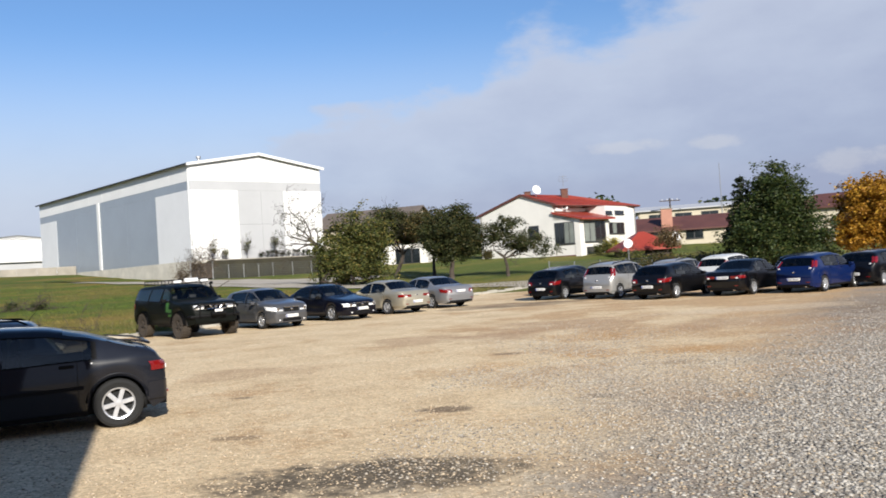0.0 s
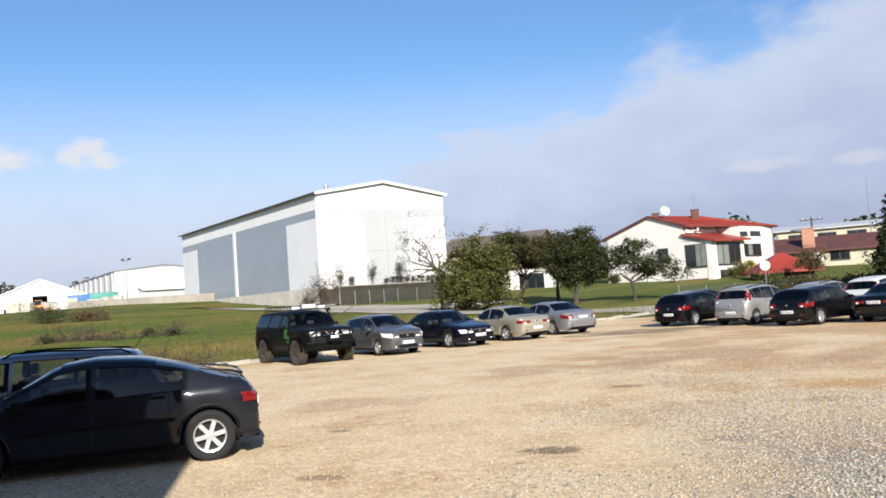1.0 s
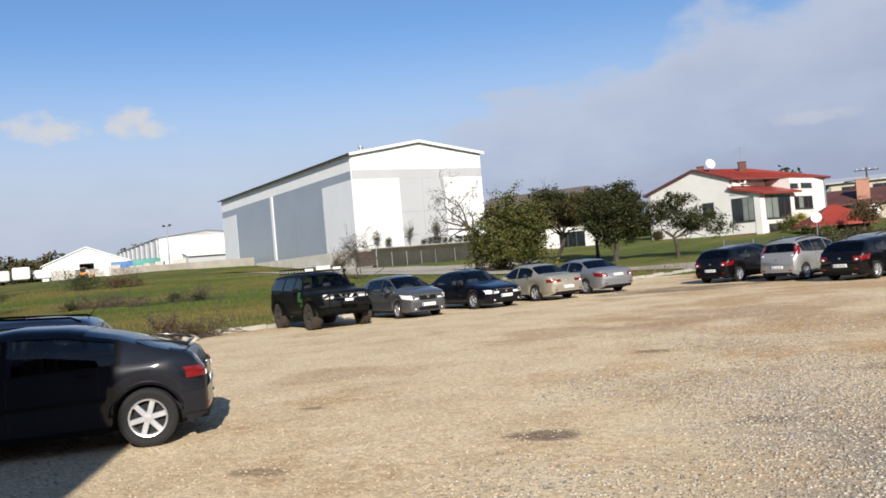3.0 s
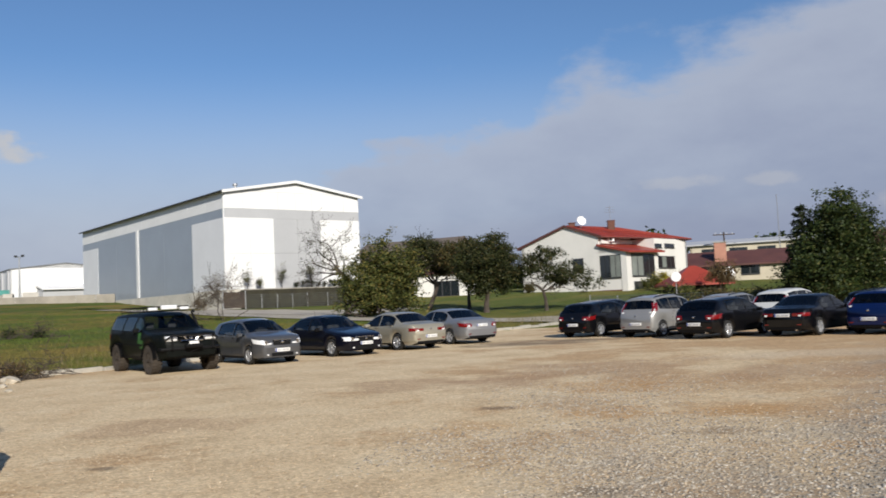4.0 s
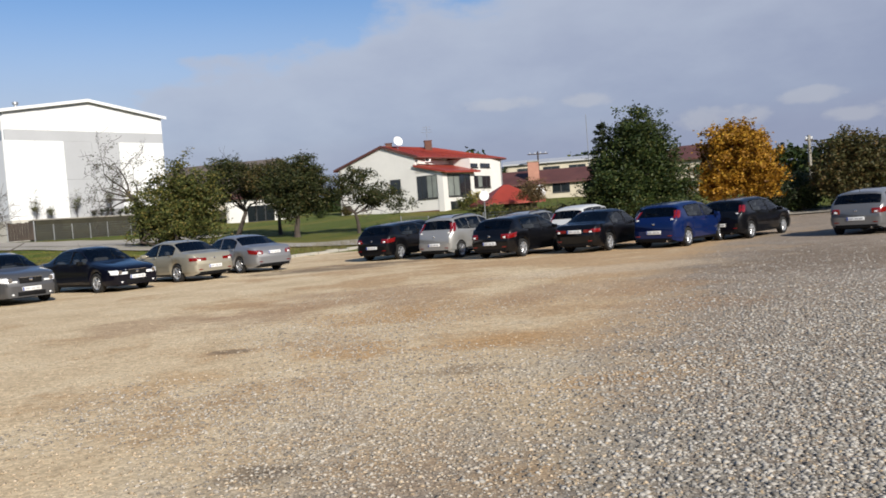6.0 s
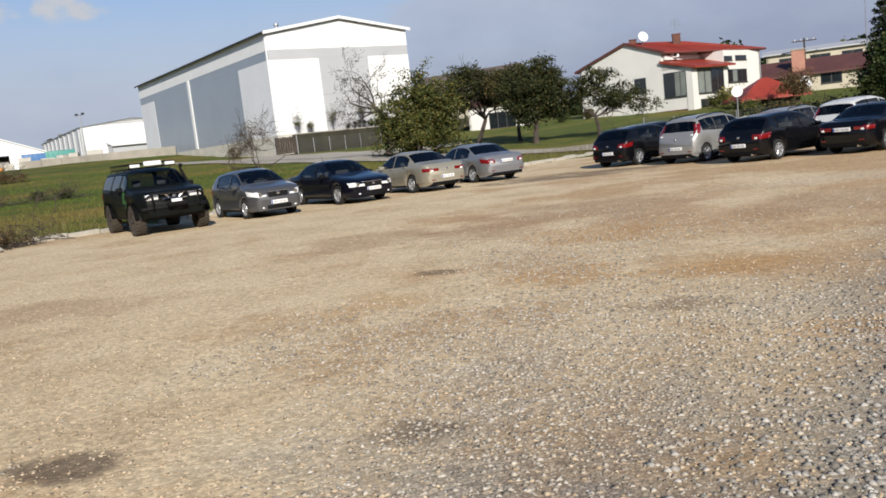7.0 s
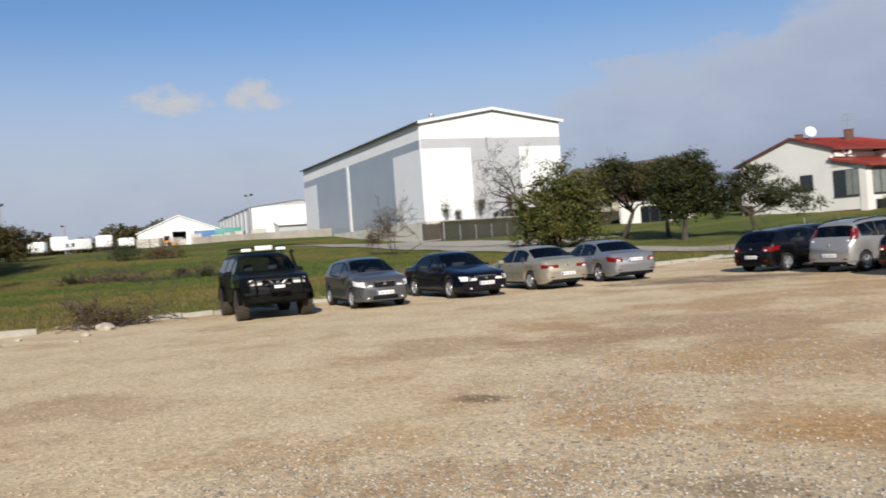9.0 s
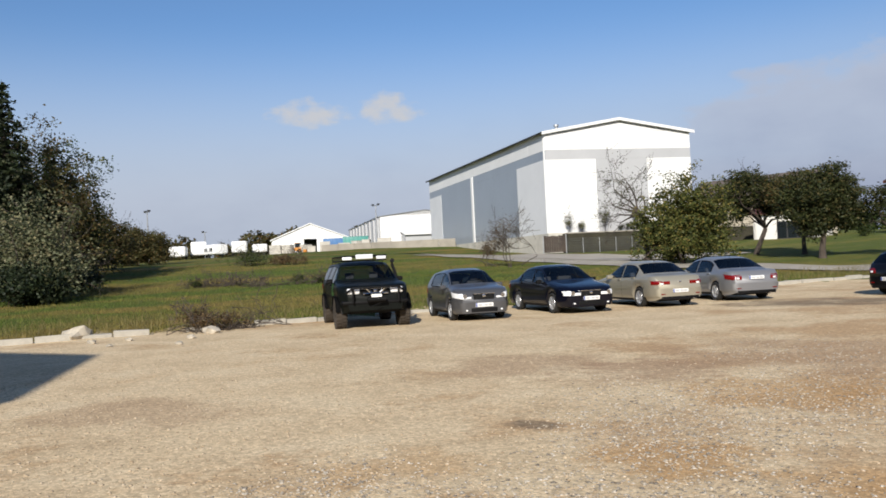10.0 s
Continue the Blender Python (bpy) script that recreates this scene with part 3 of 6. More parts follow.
def car(name, m, kind, L, W, H, wb, front, mat, label, wheel_r=0.31, clear=0.20, spokes=5, tail="corner", head="round", rails=False, privacy=False,
        antenna=True, plate_z=None, black_trim=False, front_plate=True, muddy=False, bumper=None):
    root = empty(name, m, label, "car", "cars on the gravel lot")
    s = Shell(kind, L, W, H, wb, front, wheel_r, clear)
    p = s.p
    # window columns along the car
    fa = p["cowl"] + 0.035
    b1 = p["roof"] + 0.085
    wins = [(fa, b1 - 0.012), (b1 + 0.012, min(b1 + 0.205, p["cp"] - 0.03))]
    if kind in ("mpv", "wagon", "suv"):
        wins.append((wins[1][1] + 0.016, p["cp"]))
    else:
        wins[1] = (b1 + 0.012, p["cp"])
    marks = {0.0, 1.0, p["cowl"], p["roof"], p["back"], p["sill"], 0.012, 0.03, 0.97, 0.988}
    for a, b in wins:
        marks |= {a, b}
    for a in s.axles:
        for k in np.linspace(-1, 1, 13):
            marks.add(a + k * s.arch / L * 0.9999)
    marks |= set(np.linspace(0, 1, 46))
    fs = sorted(marks)
    fs = [f for i, f in enumerate(fs) if i == 0 or f - fs[i - 1] > 0.0012 or f in (p["cowl"], p["roof"], p["back"], p["sill"])]
    bm = bmesh.new()
    rings = []
    for f in fs:
        rr = s.section(f)
        ring = [bm.verts.new((L / 2 - f * L, -y, z)) for y, z in rr[:-1]] + [bm.verts.new((L / 2 - f * L, 0, rr[-1][1]))] + \
               [bm.verts.new((L / 2 - f * L, y, z)) for y, z in rr[-2::-1]]
        rings.append(ring)
    nr = 21
    for i in range(len(fs) - 1):
        fm = (fs[i] + fs[i + 1]) / 2
        for k in range(nr - 1):
            row = k if k < 10 else 19 - k
            hole = False
            if row in (4, 5) and any(a < fm < b for a, b in wins):
                hole = True
            if row in (7, 8, 9) and (p["cowl"] < fm < p["roof"] or p["back"] < fm < p["sill"]):
                hole = True
            if not hole:
                bm.faces.new((rings[i][k], rings[i + 1][k], rings[i + 1][k + 1], rings[i][k + 1]))
    bm.faces.new(rings[0])
    bm.faces.new(rings[-1][::-1])
    part("body", bm, mat, root, angle=50)
    g_side = M_privacy if privacy else M_glass
    for sgn in (1, -1):
        for n, (a, b) in enumerate(wins):
            ob = part("side_window", s.patch(bmesh.new(), a, b, 4.0, 6.0, -0.004, sgn, 8, 4), g_side if n else M_glass, root)
            ob.visible_shadow = False
            # black window surround
            part("window_seal", s.patch(bmesh.new(), a - 0.004, b + 0.004, 3.93, 4.04, 0.004, sgn, 8, 1), M_trim, root)
            part("window_seal", s.patch(bmesh.new(), a - 0.004, b + 0.004, 5.93, 6.05, 0.004, sgn, 8, 1), M_trim, root)
            part("window_pillar", s.patch(bmesh.new(), b - 0.003, b + 0.012, 4.0, 6.0, 0.004, sgn, 1, 3), M_trim, root)
    for nm, a, b in (("windscreen", p["cowl"], p["roof"]), ("rear_window", p["back"], p["sill"])):
        gb = bmesh.new()
        for sgn in (1, -1):
            s.patch(gb, a, b, 7.0, 10.0, -0.003, sgn, 8, 6)
        bmesh.ops.remove_doubles(gb, verts=gb.verts, dist=0.002)
        ob = part(nm, gb, M_privacy if nm == "rear_window" else M_glass, root)
        ob.visible_shadow = False
    # seams of the doors, handles, sill trim
    doors = (p["cowl"] + 0.02, b1, min(b1 + 0.215, 0.78))
    for sgn in (1, -1):
        for f in doors:
            part("door_seam", s.patch(bmesh.new(), f - 0.0012, f + 0.0012, 0.6, 4.0, 0.002, sgn, 1, 8), M_dark, root)
        for f in (b1 - 0.03, min(b1 + 0.185, 0.75)):
            c = s.at(f, 3.55, 0.02, sgn)
            part("door_handle", boxed(c.x - 0.09, c.x + 0.09, c.y - 0.018, c.y + 0.018, c.z - 0.02, c.z + 0.02, bevel=0.012), M_trim if black_trim else mat, root)
        sb = bmesh.new()
        s.patch(sb, s.axles[0] + s.arch / L + 0.005, s.axles[1] - s.arch / L - 0.005, 0.0, 0.45, 0.006, sgn, 6, 2)
        part("sill_trim", sb, M_trim, root)
        part("side_strip", s.patch(bmesh.new(), s.axles[0] + s.arch / L + 0.012, s.axles[1] - s.arch / L - 0.012, 1.9, 2.12, 0.010, sgn, 8, 2), M_trim if black_trim else mat, root)
        for ax in s.axles:
            lip = bmesh.new()
            rows = []
            for k in range(17):
                t = math.pi * (0.04 + 0.92 * k / 16)
                row = []
                for rr, oo in ((1.0, -0.01), (1.0, 0.012), (1.10, 0.010), (1.13, -0.004)):
                    xx, zz = L / 2 - ax * L + s.arch * rr * math.cos(t), wheel_r + s.arch * rr * math.sin(t)
                    row.append(lip.verts.new((xx, sgn * (s.half(0.5 - xx / L, max(zz, clear + .05)) + oo), zz)))
                rows.append(row)
            for r0, r1 in zip(rows, rows[1:]):
                for k in range(3):
                    lip.faces.new((r0[k], r0[k + 1], r1[k + 1], r1[k]))
            part("arch_lip", lip, mat, root)
        c = s.at(p["cowl"] + 0.075, 4.25, 0.0, sgn)
        part("wing_mirror", boxed(c.x - 0.06, c.x + 0.07, c.y - 0.02, c.y + sgn * 0.20, c.z - 0.06, c.z + 0.07, bevel=0.04, seg=3), M_trim if black_trim else mat, root)
    # wheels
    ty, ri, di = wheel_meshes(wheel_r, 0.21 if not muddy else 0.30, spokes, muddy)
    for f in s.axles:
        for sgn in (1, -1):
            y = sgn * (W / 2 - (0.115 if not muddy else 0.10))
            mw = Matrix.Translation((L / 2 - f * L, y, wheel_r)) @ (Matrix.Identity(4) if sgn > 0 else Matrix.Rotation(math.pi, 4, "Z"))
            wh = new("wheel", ty)
            wh.parent = root
            wh.matrix_basis = mw
            for nm, me in (("rim", ri), ("brake_disc", di)):
                o = new(nm, me)
                o.parent = wh
    # underside and wheel wells
    ch = boxed(-L / 2 + 0.25, L / 2 - 0.22, -W / 2 + 0.32, W / 2 - 0.32, clear - 0.02, 0.60 * H * 0.8)
    for f in s.axles:
        x = L / 2 - f * L
        for sgn in (1, -1):
            box(ch, x - s.arch * .98, x + s.arch * .98, sgn * (W / 2 - 0.30), sgn * (W / 2 - 0.33), clear, wheel_r + s.arch * .98)
    part("underbody", ch, M_dark, root, smooth=False)
    for f in s.axles:
        for sgn in (1, -1):
            lin = bmesh.new()
            x = L / 2 - f * L
            rows = []
            for k in range(13):
                a = math.pi * k / 12
                xx, zz = x + s.arch * math.cos(a), wheel_r + s.arch * math.sin(a)
                rows.append((lin.verts.new((xx, sgn * (W / 2 * 0.93 - 0.01), zz)), lin.verts.new((xx, sgn * (W / 2 - 0.34), zz))))
            for (a0, a1), (c0, c1) in zip(rows, rows[1:]):
                lin.faces.new((a0, a1, c1, c0))
            part("wheel_arch_liner", lin, M_dark, root)
    # seats and dashboard
    for sgn in (1, -1):
        st = boxed(-0.25, 0.25, -0.24, 0.24, 0.32, 0.50, bevel=0.05)
        box(st, -0.32, -0.18, -0.24, 0.24, 0.45, 0.60 * H + 0.18, bevel=0.05)
        box(st, -0.31, -0.22, -0.13, 0.13, 0.60 * H + 0.20, min(0.60 * H + 0.38, H - 0.16), bevel=0.04)
        o = part("front_seat", st, M_seat, root)
        o.matrix_basis = Matrix.Translation((L / 2 - (b1 - 0.02) * L, sgn * 0.36, 0.02))
    st = boxed(-0.3, 0.25, -0.58, 0.58, 0.32, 0.52, bevel=0.05)
    box(st, -0.36, -0.22, -0.60, 0.60, 0.45, 0.60 * H + 0.12, bevel=0.05)
    o = part("rear_seat", st, M_seat, root)
    o.matrix_basis = Matrix.Translation((L / 2 - (b1 + 0.19) * L, 0, 0.02))
    xd = L / 2 - (p["cowl"] + 0.05) * L
    part("dashboard", boxed(xd - 0.25, xd + 0.2, -W / 2 + 0.2, W / 2 - 0.2, 0.5, 0.60 * H + 0.02, bevel=0.06), M_trim, root)
    sw = bmesh.new()
    ring = [(xd - 0.33, 0.36 + 0.18 * math.cos(a), 0.60 * H + 0.02 + 0.17 * math.sin(a)) for a in np.linspace(0, 2 * math.pi, 17)]
    part("steering_wheel", tube(sw, ring, 0.014, 6), M_trim, root)
    # front end: grille, lamps, lower intake, plate
    zf = s.top(0.03) * H
    xf = L / 2
    wf = W / 2 * 0.76
    gr = boxed(xf - 0.06, xf + 0.012, -wf * .50, wf * .50, zf - 0.235, zf - 0.06, bevel=0.02)
    grille = part("grille", gr, M_trim, root)
    part("grille_bar", boxed(xf + 0.005, xf + 0.022, -wf * .50, wf * .50, zf - 0.078, zf - 0.058), M_chrome, grille)
    for k in range(3):
        part("grille_bar", boxed(xf + 0.005, xf + 0.018, -wf * .45, wf * .45, zf - 0.205 + k * 0.038, zf - 0.195 + k * 0.038), M_dark, grille)
    part("emblem", boxed(xf + 0.01, xf + 0.03, -0.045, 0.045, zf - 0.165, zf - 0.095, bevel=0.012), M_chrome, root)
    if kind != "suv":
        part("lower_intake", boxed(xf - 0.08, xf + 0.034, -wf * .62, wf * .62, clear + 0.05, clear + 0.17, bevel=0.02), M_trim, root)
    for sgn in (1, -1):
        if kind == "suv":
            hl = boxed(xf - 0.25, xf + 0.035, sgn * 0.42, sgn * 0.76, zf - 0.205, zf - 0.045, bevel=0.045, seg=3)
        elif head == "round":
            hl = s.wrap(bmesh.new(), zf - 0.20, zf - 0.055, wf * .60, 0.30, 0.012, sgn, False, 0.05)
        else:
            hl = s.wrap(bmesh.new(), zf - 0.20, zf - 0.065, wf * .50, 0.10, 0.014, sgn, False)
        lamp = part("headlight", hl, M_lampglint, root, "headlight glass painted white like a sun glint")
        hb = s.half(s.end(zf - .13, False) + .03, zf - .13)
        part("lamp_bowl", tube(bmesh.new(), [(xf - 0.03, sgn * hb * .78, zf - .13), (xf + 0.014, sgn * hb * .78, zf - .13)], [0.05, 0.062], 14), M_chrome, lamp)
        if kind == "suv":
            continue
        part("fog_lamp", boxed(xf - 0.06, xf + 0.030, sgn * wf * .77, sgn * wf * .87, clear + 0.08, clear + 0.13, bevel=0.02), M_lampglint, root)
    nose = s.axles[0] * L - s.arch - 0.02
    if kind != "suv":
        fb = bmesh.new()
        for sgn in (1, -1):
            s.wrap(fb, clear + 0.02, clear + 0.33, 0.0, max(0.05, nose - 0.022 * L), 0.024, sgn, False)
        part("front_bumper", fb, bumper if bumper else mat, root)
    if front_plate:
        plate(root, xf + 0.040, clear + 0.25, 1)
    # rear end
    zr = s.top(0.985) * H
    wr = W / 2 * 0.89
    xr = -L / 2
    for sgn in (1, -1):
        tl = bmesh.new()
        if tail == "tall":
            hi = H * 0.81
            ye = s.half(s.end(zr + .1, True) - .022, zr + .1)
            s.wrap(tl, zr + 0.06, hi, ye, 0.06, 0.014, sgn, True, nz=8)
        elif tail == "wide":
            s.wrap(tl, zr - 0.175, zr - 0.06, 0.34, 0.16, 0.014, sgn, True)
        elif tail == "small":
            s.wrap(tl, zr - 0.185, zr - 0.06, wr * .80, 0.10, 0.014, sgn, True)
        else:
            s.wrap(tl, zr - 0.20, zr - 0.045, wr * .62, 0.26, 0.014, sgn, True, 0.04)
        lamp = part("tail_light", tl, M_red, root, "red tail light")
        zl = zr + 0.02 if tail == "tall" else zr - 0.155
        yl = s.half(s.end(zl, True) - .022, zl)
        xl = L / 2 - s.end(zl, True) * L
        part("reversing_lens", boxed(xl - 0.022, xl + 0.05, sgn * (yl * .80 - .05), sgn * (yl * .80 + .04), zl - 0.03, zl + 0.03, bevel=0.012), M_lampglint, lamp)
        part("reflector", boxed(xr - 0.032, xr + 0.03, sgn * (wr - 0.26), sgn * (wr - 0.12), clear + 0.19, clear + 0.22), M_red, root)
    rb = bmesh.new()
    for sgn in (1, -1):
        s.wrap(rb, clear + 0.13, clear + 0.37, 0.0, max(0.05, (1 - s.axles[1]) * L - s.arch - 0.02 - 0.022 * L), 0.026, sgn, True)
    part("rear_bumper", rb, bumper if bumper else mat, root)
    plate(root, xr - 0.036, plate_z or (0.52 if kind in ("hatch", "mpv", "wagon") else 0.62), -1)
    part("rear_valance", boxed(xr - 0.012, xr + 0.3, -wr * .82, wr * .82, clear + 0.03, clear + 0.15, bevel=0.02), M_trim, root)
    part("rear_emblem", boxed(xr - 0.016, xr + 0.03, -0.04, 0.04, zr - 0.14, zr - 0.08, bevel=0.012), M_chrome, root)
    part("exhaust_pipe", tube(bmesh.new(), [(xr - 0.02, -0.45, clear + 0.03), (xr + 0.4, -0.45, clear + 0.03)], 0.03, 10), M_chrome, root)
    if kind in ("hatch", "mpv", "wagon"):
        a = s.at(p["sill"] - 0.012, 10, 0.012)
        part("rear_wiper", tube(bmesh.new(), [a, a + Vector((0.06, 0.36, 0.10))], 0.009, 6), M_trim, root)
    for sgn in (-1, 1):
        a = s.at(p["cowl"] + 0.006, 8.4, 0.012, sgn)
        b = s.at(p["cowl"] + 0.05, 9.6 if sgn > 0 else 8.9, 0.012, 1 if sgn > 0 else -1)
        part("windscreen_wiper", tube(bmesh.new(), [a, b], 0.008, 6), M_trim, root)
    if rails:
        for sgn in (1, -1):
            pts = [s.at(f, 7.3, o, sgn) for f, o in ((p["roof"] + 0.06, 0.0), (p["roof"] + 0.09, 0.055), (0.62, 0.06), (p["back"] - 0.06, 0.055), (p["back"] - 0.03, 0.0))]
            part("roof_rail", tube(bmesh.new(), pts, 0.016, 8), M_trim, root)
    if antenna:
        a = s.at(p["back"] - 0.03, 10, 0)
        part("aerial", tube(bmesh.new(), [a, a + Vector((-0.18, 0, 0.22))], [0.008, 0.003], 6), M_trim, root)
    return root, s


def plate(root, x, z, d):
    pl = part("number_plate", boxed(x - 0.008, x + 0.008, -0.26, 0.26, z - 0.055, z + 0.055, bevel=0.005), M_plate, root, "white number plate")
    for k, (a, b) in enumerate(((-0.19, -0.06), (-0.02, 0.09), (0.11, 0.22))):
        part("plate_bar", boxed(x + d * 0.008, x + d * 0.011, d * a, d * b, z - 0.028, z + 0.028), M_bars, pl)
    part("plate_band", boxed(x + d * 0.008, x + d * 0.011, -d * 0.255, -d * 0.215, z - 0.05, z + 0.05), M_blueband, pl)


P_black = paint("black_paint", (0.003, 0.003, 0.004))
P_ink = paint("blue_black_paint", (0.010, 0.0115, 0.017))
P_navy = paint("navy_paint", (0.002, 0.0026, 0.008))
P_blue = paint("blue_paint", (0.0025, 0.011, 0.062))
P_silver = paint("silver_paint", (0.37, 0.365, 0.35), 0.55, 0.38)
P_bluesilver = paint("cool_silver_paint", (0.275, 0.277, 0.285), 0.55, 0.38)
P_beige = paint("champagne_paint", (0.38, 0.35, 0.275), 0.5, 0.38)
P_grey = paint("steel_grey_paint", (0.10, 0.101, 0.106), 0.45, 0.35)
P_midsilver = paint("grey_silver_paint", (0.19, 0.19, 0.19), 0.55, 0.36)
P_white = paint("white_paint", (0.62, 0.62, 0.60), 0.2, 0.4)
P_darkgreen = surface("matt_dark_green_paint", (0.0032, 0.0046, 0.0036), 0.5, big=1.2, small=30, vary=0.4, coat=0.12, spec=0.12)
P_red = paint("dark_red_paint", (0.20, 0.010, 0.012))


def stand(x, y, heading, L, end):
    """The pose of a car whose front (end 1) or rear (end -1) stands over x, y."""
    a = radians(heading)
    return pose(x - end * math.cos(a) * L / 2, y - end * math.sin(a) * L / 2, 0, 0, 0, heading)


# ---- buildings ----
M_whitepanel = surface("white_sandwich_panel", (0.72, 0.72, 0.71), 0.5, big=0.25, small=6, vary=0.05, relief=0.03)
M_greypanel = surface("light_grey_panel", (0.41, 0.415, 0.425), 0.5, big=0.25, small=6, vary=0.06, relief=0.03)
M_bluegrey = surface("blue_grey_panel", (0.25, 0.29, 0.34), 0.32, big=0.12, small=4, vary=0.12, relief=0.03)
M_roofmetal = surface("grey_roof_sheet", (0.20, 0.21, 0.22), 0.5, big=0.3, small=10)
M_concrete = surface("weathered_concrete", (0.34, 0.31, 0.26), 0.92, big=0.35, small=12, vary=0.3, relief=0.3)
M_render_white = surface("white_render", (0.68, 0.66, 0.615), 0.9, big=0.4, small=30, vary=0.07, relief=0.15)
# cream set darker: shade on the neighbour's wall is put into this colour
M_render_cream = surface("cream_render", (0.50, 0.445, 0.34), 0.9, big=0.4, small=30, vary=0.1, relief=0.15)
M_redroof = surface("red_metal_tile", (0.30, 0.043, 0.024), 0.45, big=0.5, small=8, vary=0.25, relief=0.3)
M_brownroof = surface("brown_red_roof", (0.11, 0.040, 0.032), 0.7, big=0.5, small=8, vary=0.3, relief=0.3)
M_frame = surface("dark_window_frame", (0.035, 0.035, 0.035), 0.5)
M_pane = plain("window_pane", (0.012, 0.016, 0.018), 0.06, 0, 0.5)
M_curtain = surface("pale_curtain", (0.20, 0.22, 0.20), 0.9, small=15)
M_brick = surface("brown_brick", (0.135, 0.058, 0.040), 0.9, big=1.5, small=20, vary=0.3, relief=0.4)
M_pink = surface("salmon_render", (0.42, 0.21, 0.15), 0.9, small=20)
M_steel = surface("galvanised_steel", (0.40, 0.41, 0.42), 0.45, 0.6, small=20)
M_darkwood = surface("dark_stained_wood", (0.055, 0.04, 0.03), 0.8, small=14, vary=0.4)
M_whitegloss = surface("white_gelcoat", (0.78, 0.78, 0.77), 0.35, small=6, vary=0.06)


def slab(bm, p0, p1, z0, z1, t0, t1):
    """A wall slab over the plan line p0 to p1, between t0 and t1 metres along its right-hand normal."""
    a, b = Vector(p0), Vector(p1)
    d = (b - a).normalized()
    n = Vector((d.y, -d.x))
    q = [a + n * t0, b + n * t0, b + n * t1, a + n * t1]
    return prism(bm, [(v.x, v.y) for v in q], z0, z1)


def slope(bm, pts, thick):
    """A roof plane through the given corners, with thickness below."""
    hi = [bm.verts.new(p) for p in pts]
    lo = [bm.verts.new((p[0], p[1], p[2] - thick)) for p in pts]
    bm.faces.new(hi)
    bm.faces.new(lo[::-1])
    for i in range(len(hi)):
        j = (i + 1) % len(hi)
        bm.faces.new((hi[i], lo[i], lo[j], hi[j]))
    return bm


def hangar():
    C = Vector((-34.3, 96.3))
    u = Vector((math.cos(radians(43.87)), math.sin(radians(43.87))))
    v = Vector((math.cos(radians(135.87)), math.sin(radians(135.87))))
    W, L, ZB, ZE, ZA = 18.66, 52.2, 4.48, 16.29, 17.82
    root = empty("hangar", Matrix.Translation((C.x, C.y, 0)), "tall white hangar with grey wall panels and a low pitched roof", "hangar")

    def P(a, b):
        q = u * a + v * b
        return (q.x, q.y)

    def wall(name, a, b, z0, z1, mat, proud=0.0, label=""):
        return part(name, slab(bmesh.new(), a, b, z0, z1, -0.18, proud), mat, root, label, smooth=False)
    # gable end: white band, grey band, white, grey and white fields, in sheets with open joints
    z_band, z_field = 14.14, 13.03
    n = 8
    for k in range(n):
        a, b = W * k / n + 0.012, W * (k + 1) / n - 0.012
        wall("wall_panel", P(a, 0), P(b, 0), z_band + 0.01, ZE - 0.02, M_whitepanel, 0.02)
    wall("wall_panel", P(0.02, 0), P(W, 0), z_field, z_band, M_greypanel)
    for k in range(6):
        f0, f1 = ((0, .168), (.168, .337), (.337, .512), (.512, .688), (.688, .844), (.844, 1))[k]
        for j in range(2):
            z0, z1 = ZB + (z_field - ZB) * j / 2, ZB + (z_field - ZB) * (j + 1) / 2
            m = M_greypanel if k in (2, 3) else M_whitepanel
            wall("wall_panel", P(W * f0 + 0.012, 0), P(W * f1 - 0.012, 0), z0 + 0.01, z1 - 0.01, m, 0.03 if m is M_whitepanel else 0.0)
    bm = bmesh.new()
    A, B, T = Vector((*P(0, 0), ZE)), Vector((*P(W, 0), ZE)), Vector((*P(W / 2, 0), ZA - 0.12))
    back = Vector((*(v * 0.2), 0))
    tri = [bm.verts.new(q) for q in (A, B, T)] + [bm.verts.new(q + back) for q in (A, B, T)]
    bm.faces.new(tri[:3])
    bm.faces.new(tri[3:][::-1])
    for i in range(3):
        j = (i + 1) % 3
        bm.faces.new((tri[i], tri[j], tri[j + 3], tri[i + 3]))
    part("gable", bm, M_whitepanel, root, smooth=False)
    # long side
    z_top, z_b2 = 14.12, 13.06
    for k in range(10):
        wall("wall_panel", P(0, L * (k + 1) / 10 - 0.015), P(0, L * k / 10 + 0.015), z_top, ZE, M_whitepanel, 0.02)
    wall("wall_panel", P(0, L), P(0, 0), z_b2, z_top - 0.01, M_bluegrey)
    fields = ((0, .178, M_greypanel_side), (.178, .352, M_bluegrey), (.352, .526, M_bluegrey), (.540, .70, M_bluegrey), (.70, .858, M_bluegrey), (.858, 1, M_greypanel_side))
    for f0, f1, m in fields:
        wall("wall_panel", P(0, L * f1 - 0.02), P(0, L * f0 + 0.02), ZB, z_b2 - 0.01, m, 0.03 if m is M_greypanel_side else 0.0)
    wall("post", P(0, L * .541), P(0, L * .525), ZB, z_top, M_whitepanel, 0.12)
    wall("downpipe", P(0, 0.30), P(0, 0.12), ZB, ZE, M_whitepanel, 0.14)
    # rear and far side close the hall
    wall("wall_panel", P(W, 0), P(W, L), ZB, ZE, M_greypanel)
    wall("wall_panel", P(W, L), P(0, L), ZB, ZE, M_greypanel)
    # plinth, roof, verge, gutter, ventilator
    pl = bmesh.new()
    q = [P(-0.05, -0.05), P(W + 0.05, -0.05), P(W, L), P(-0.05, L)]
    prism(pl, q, 1.6, ZB)
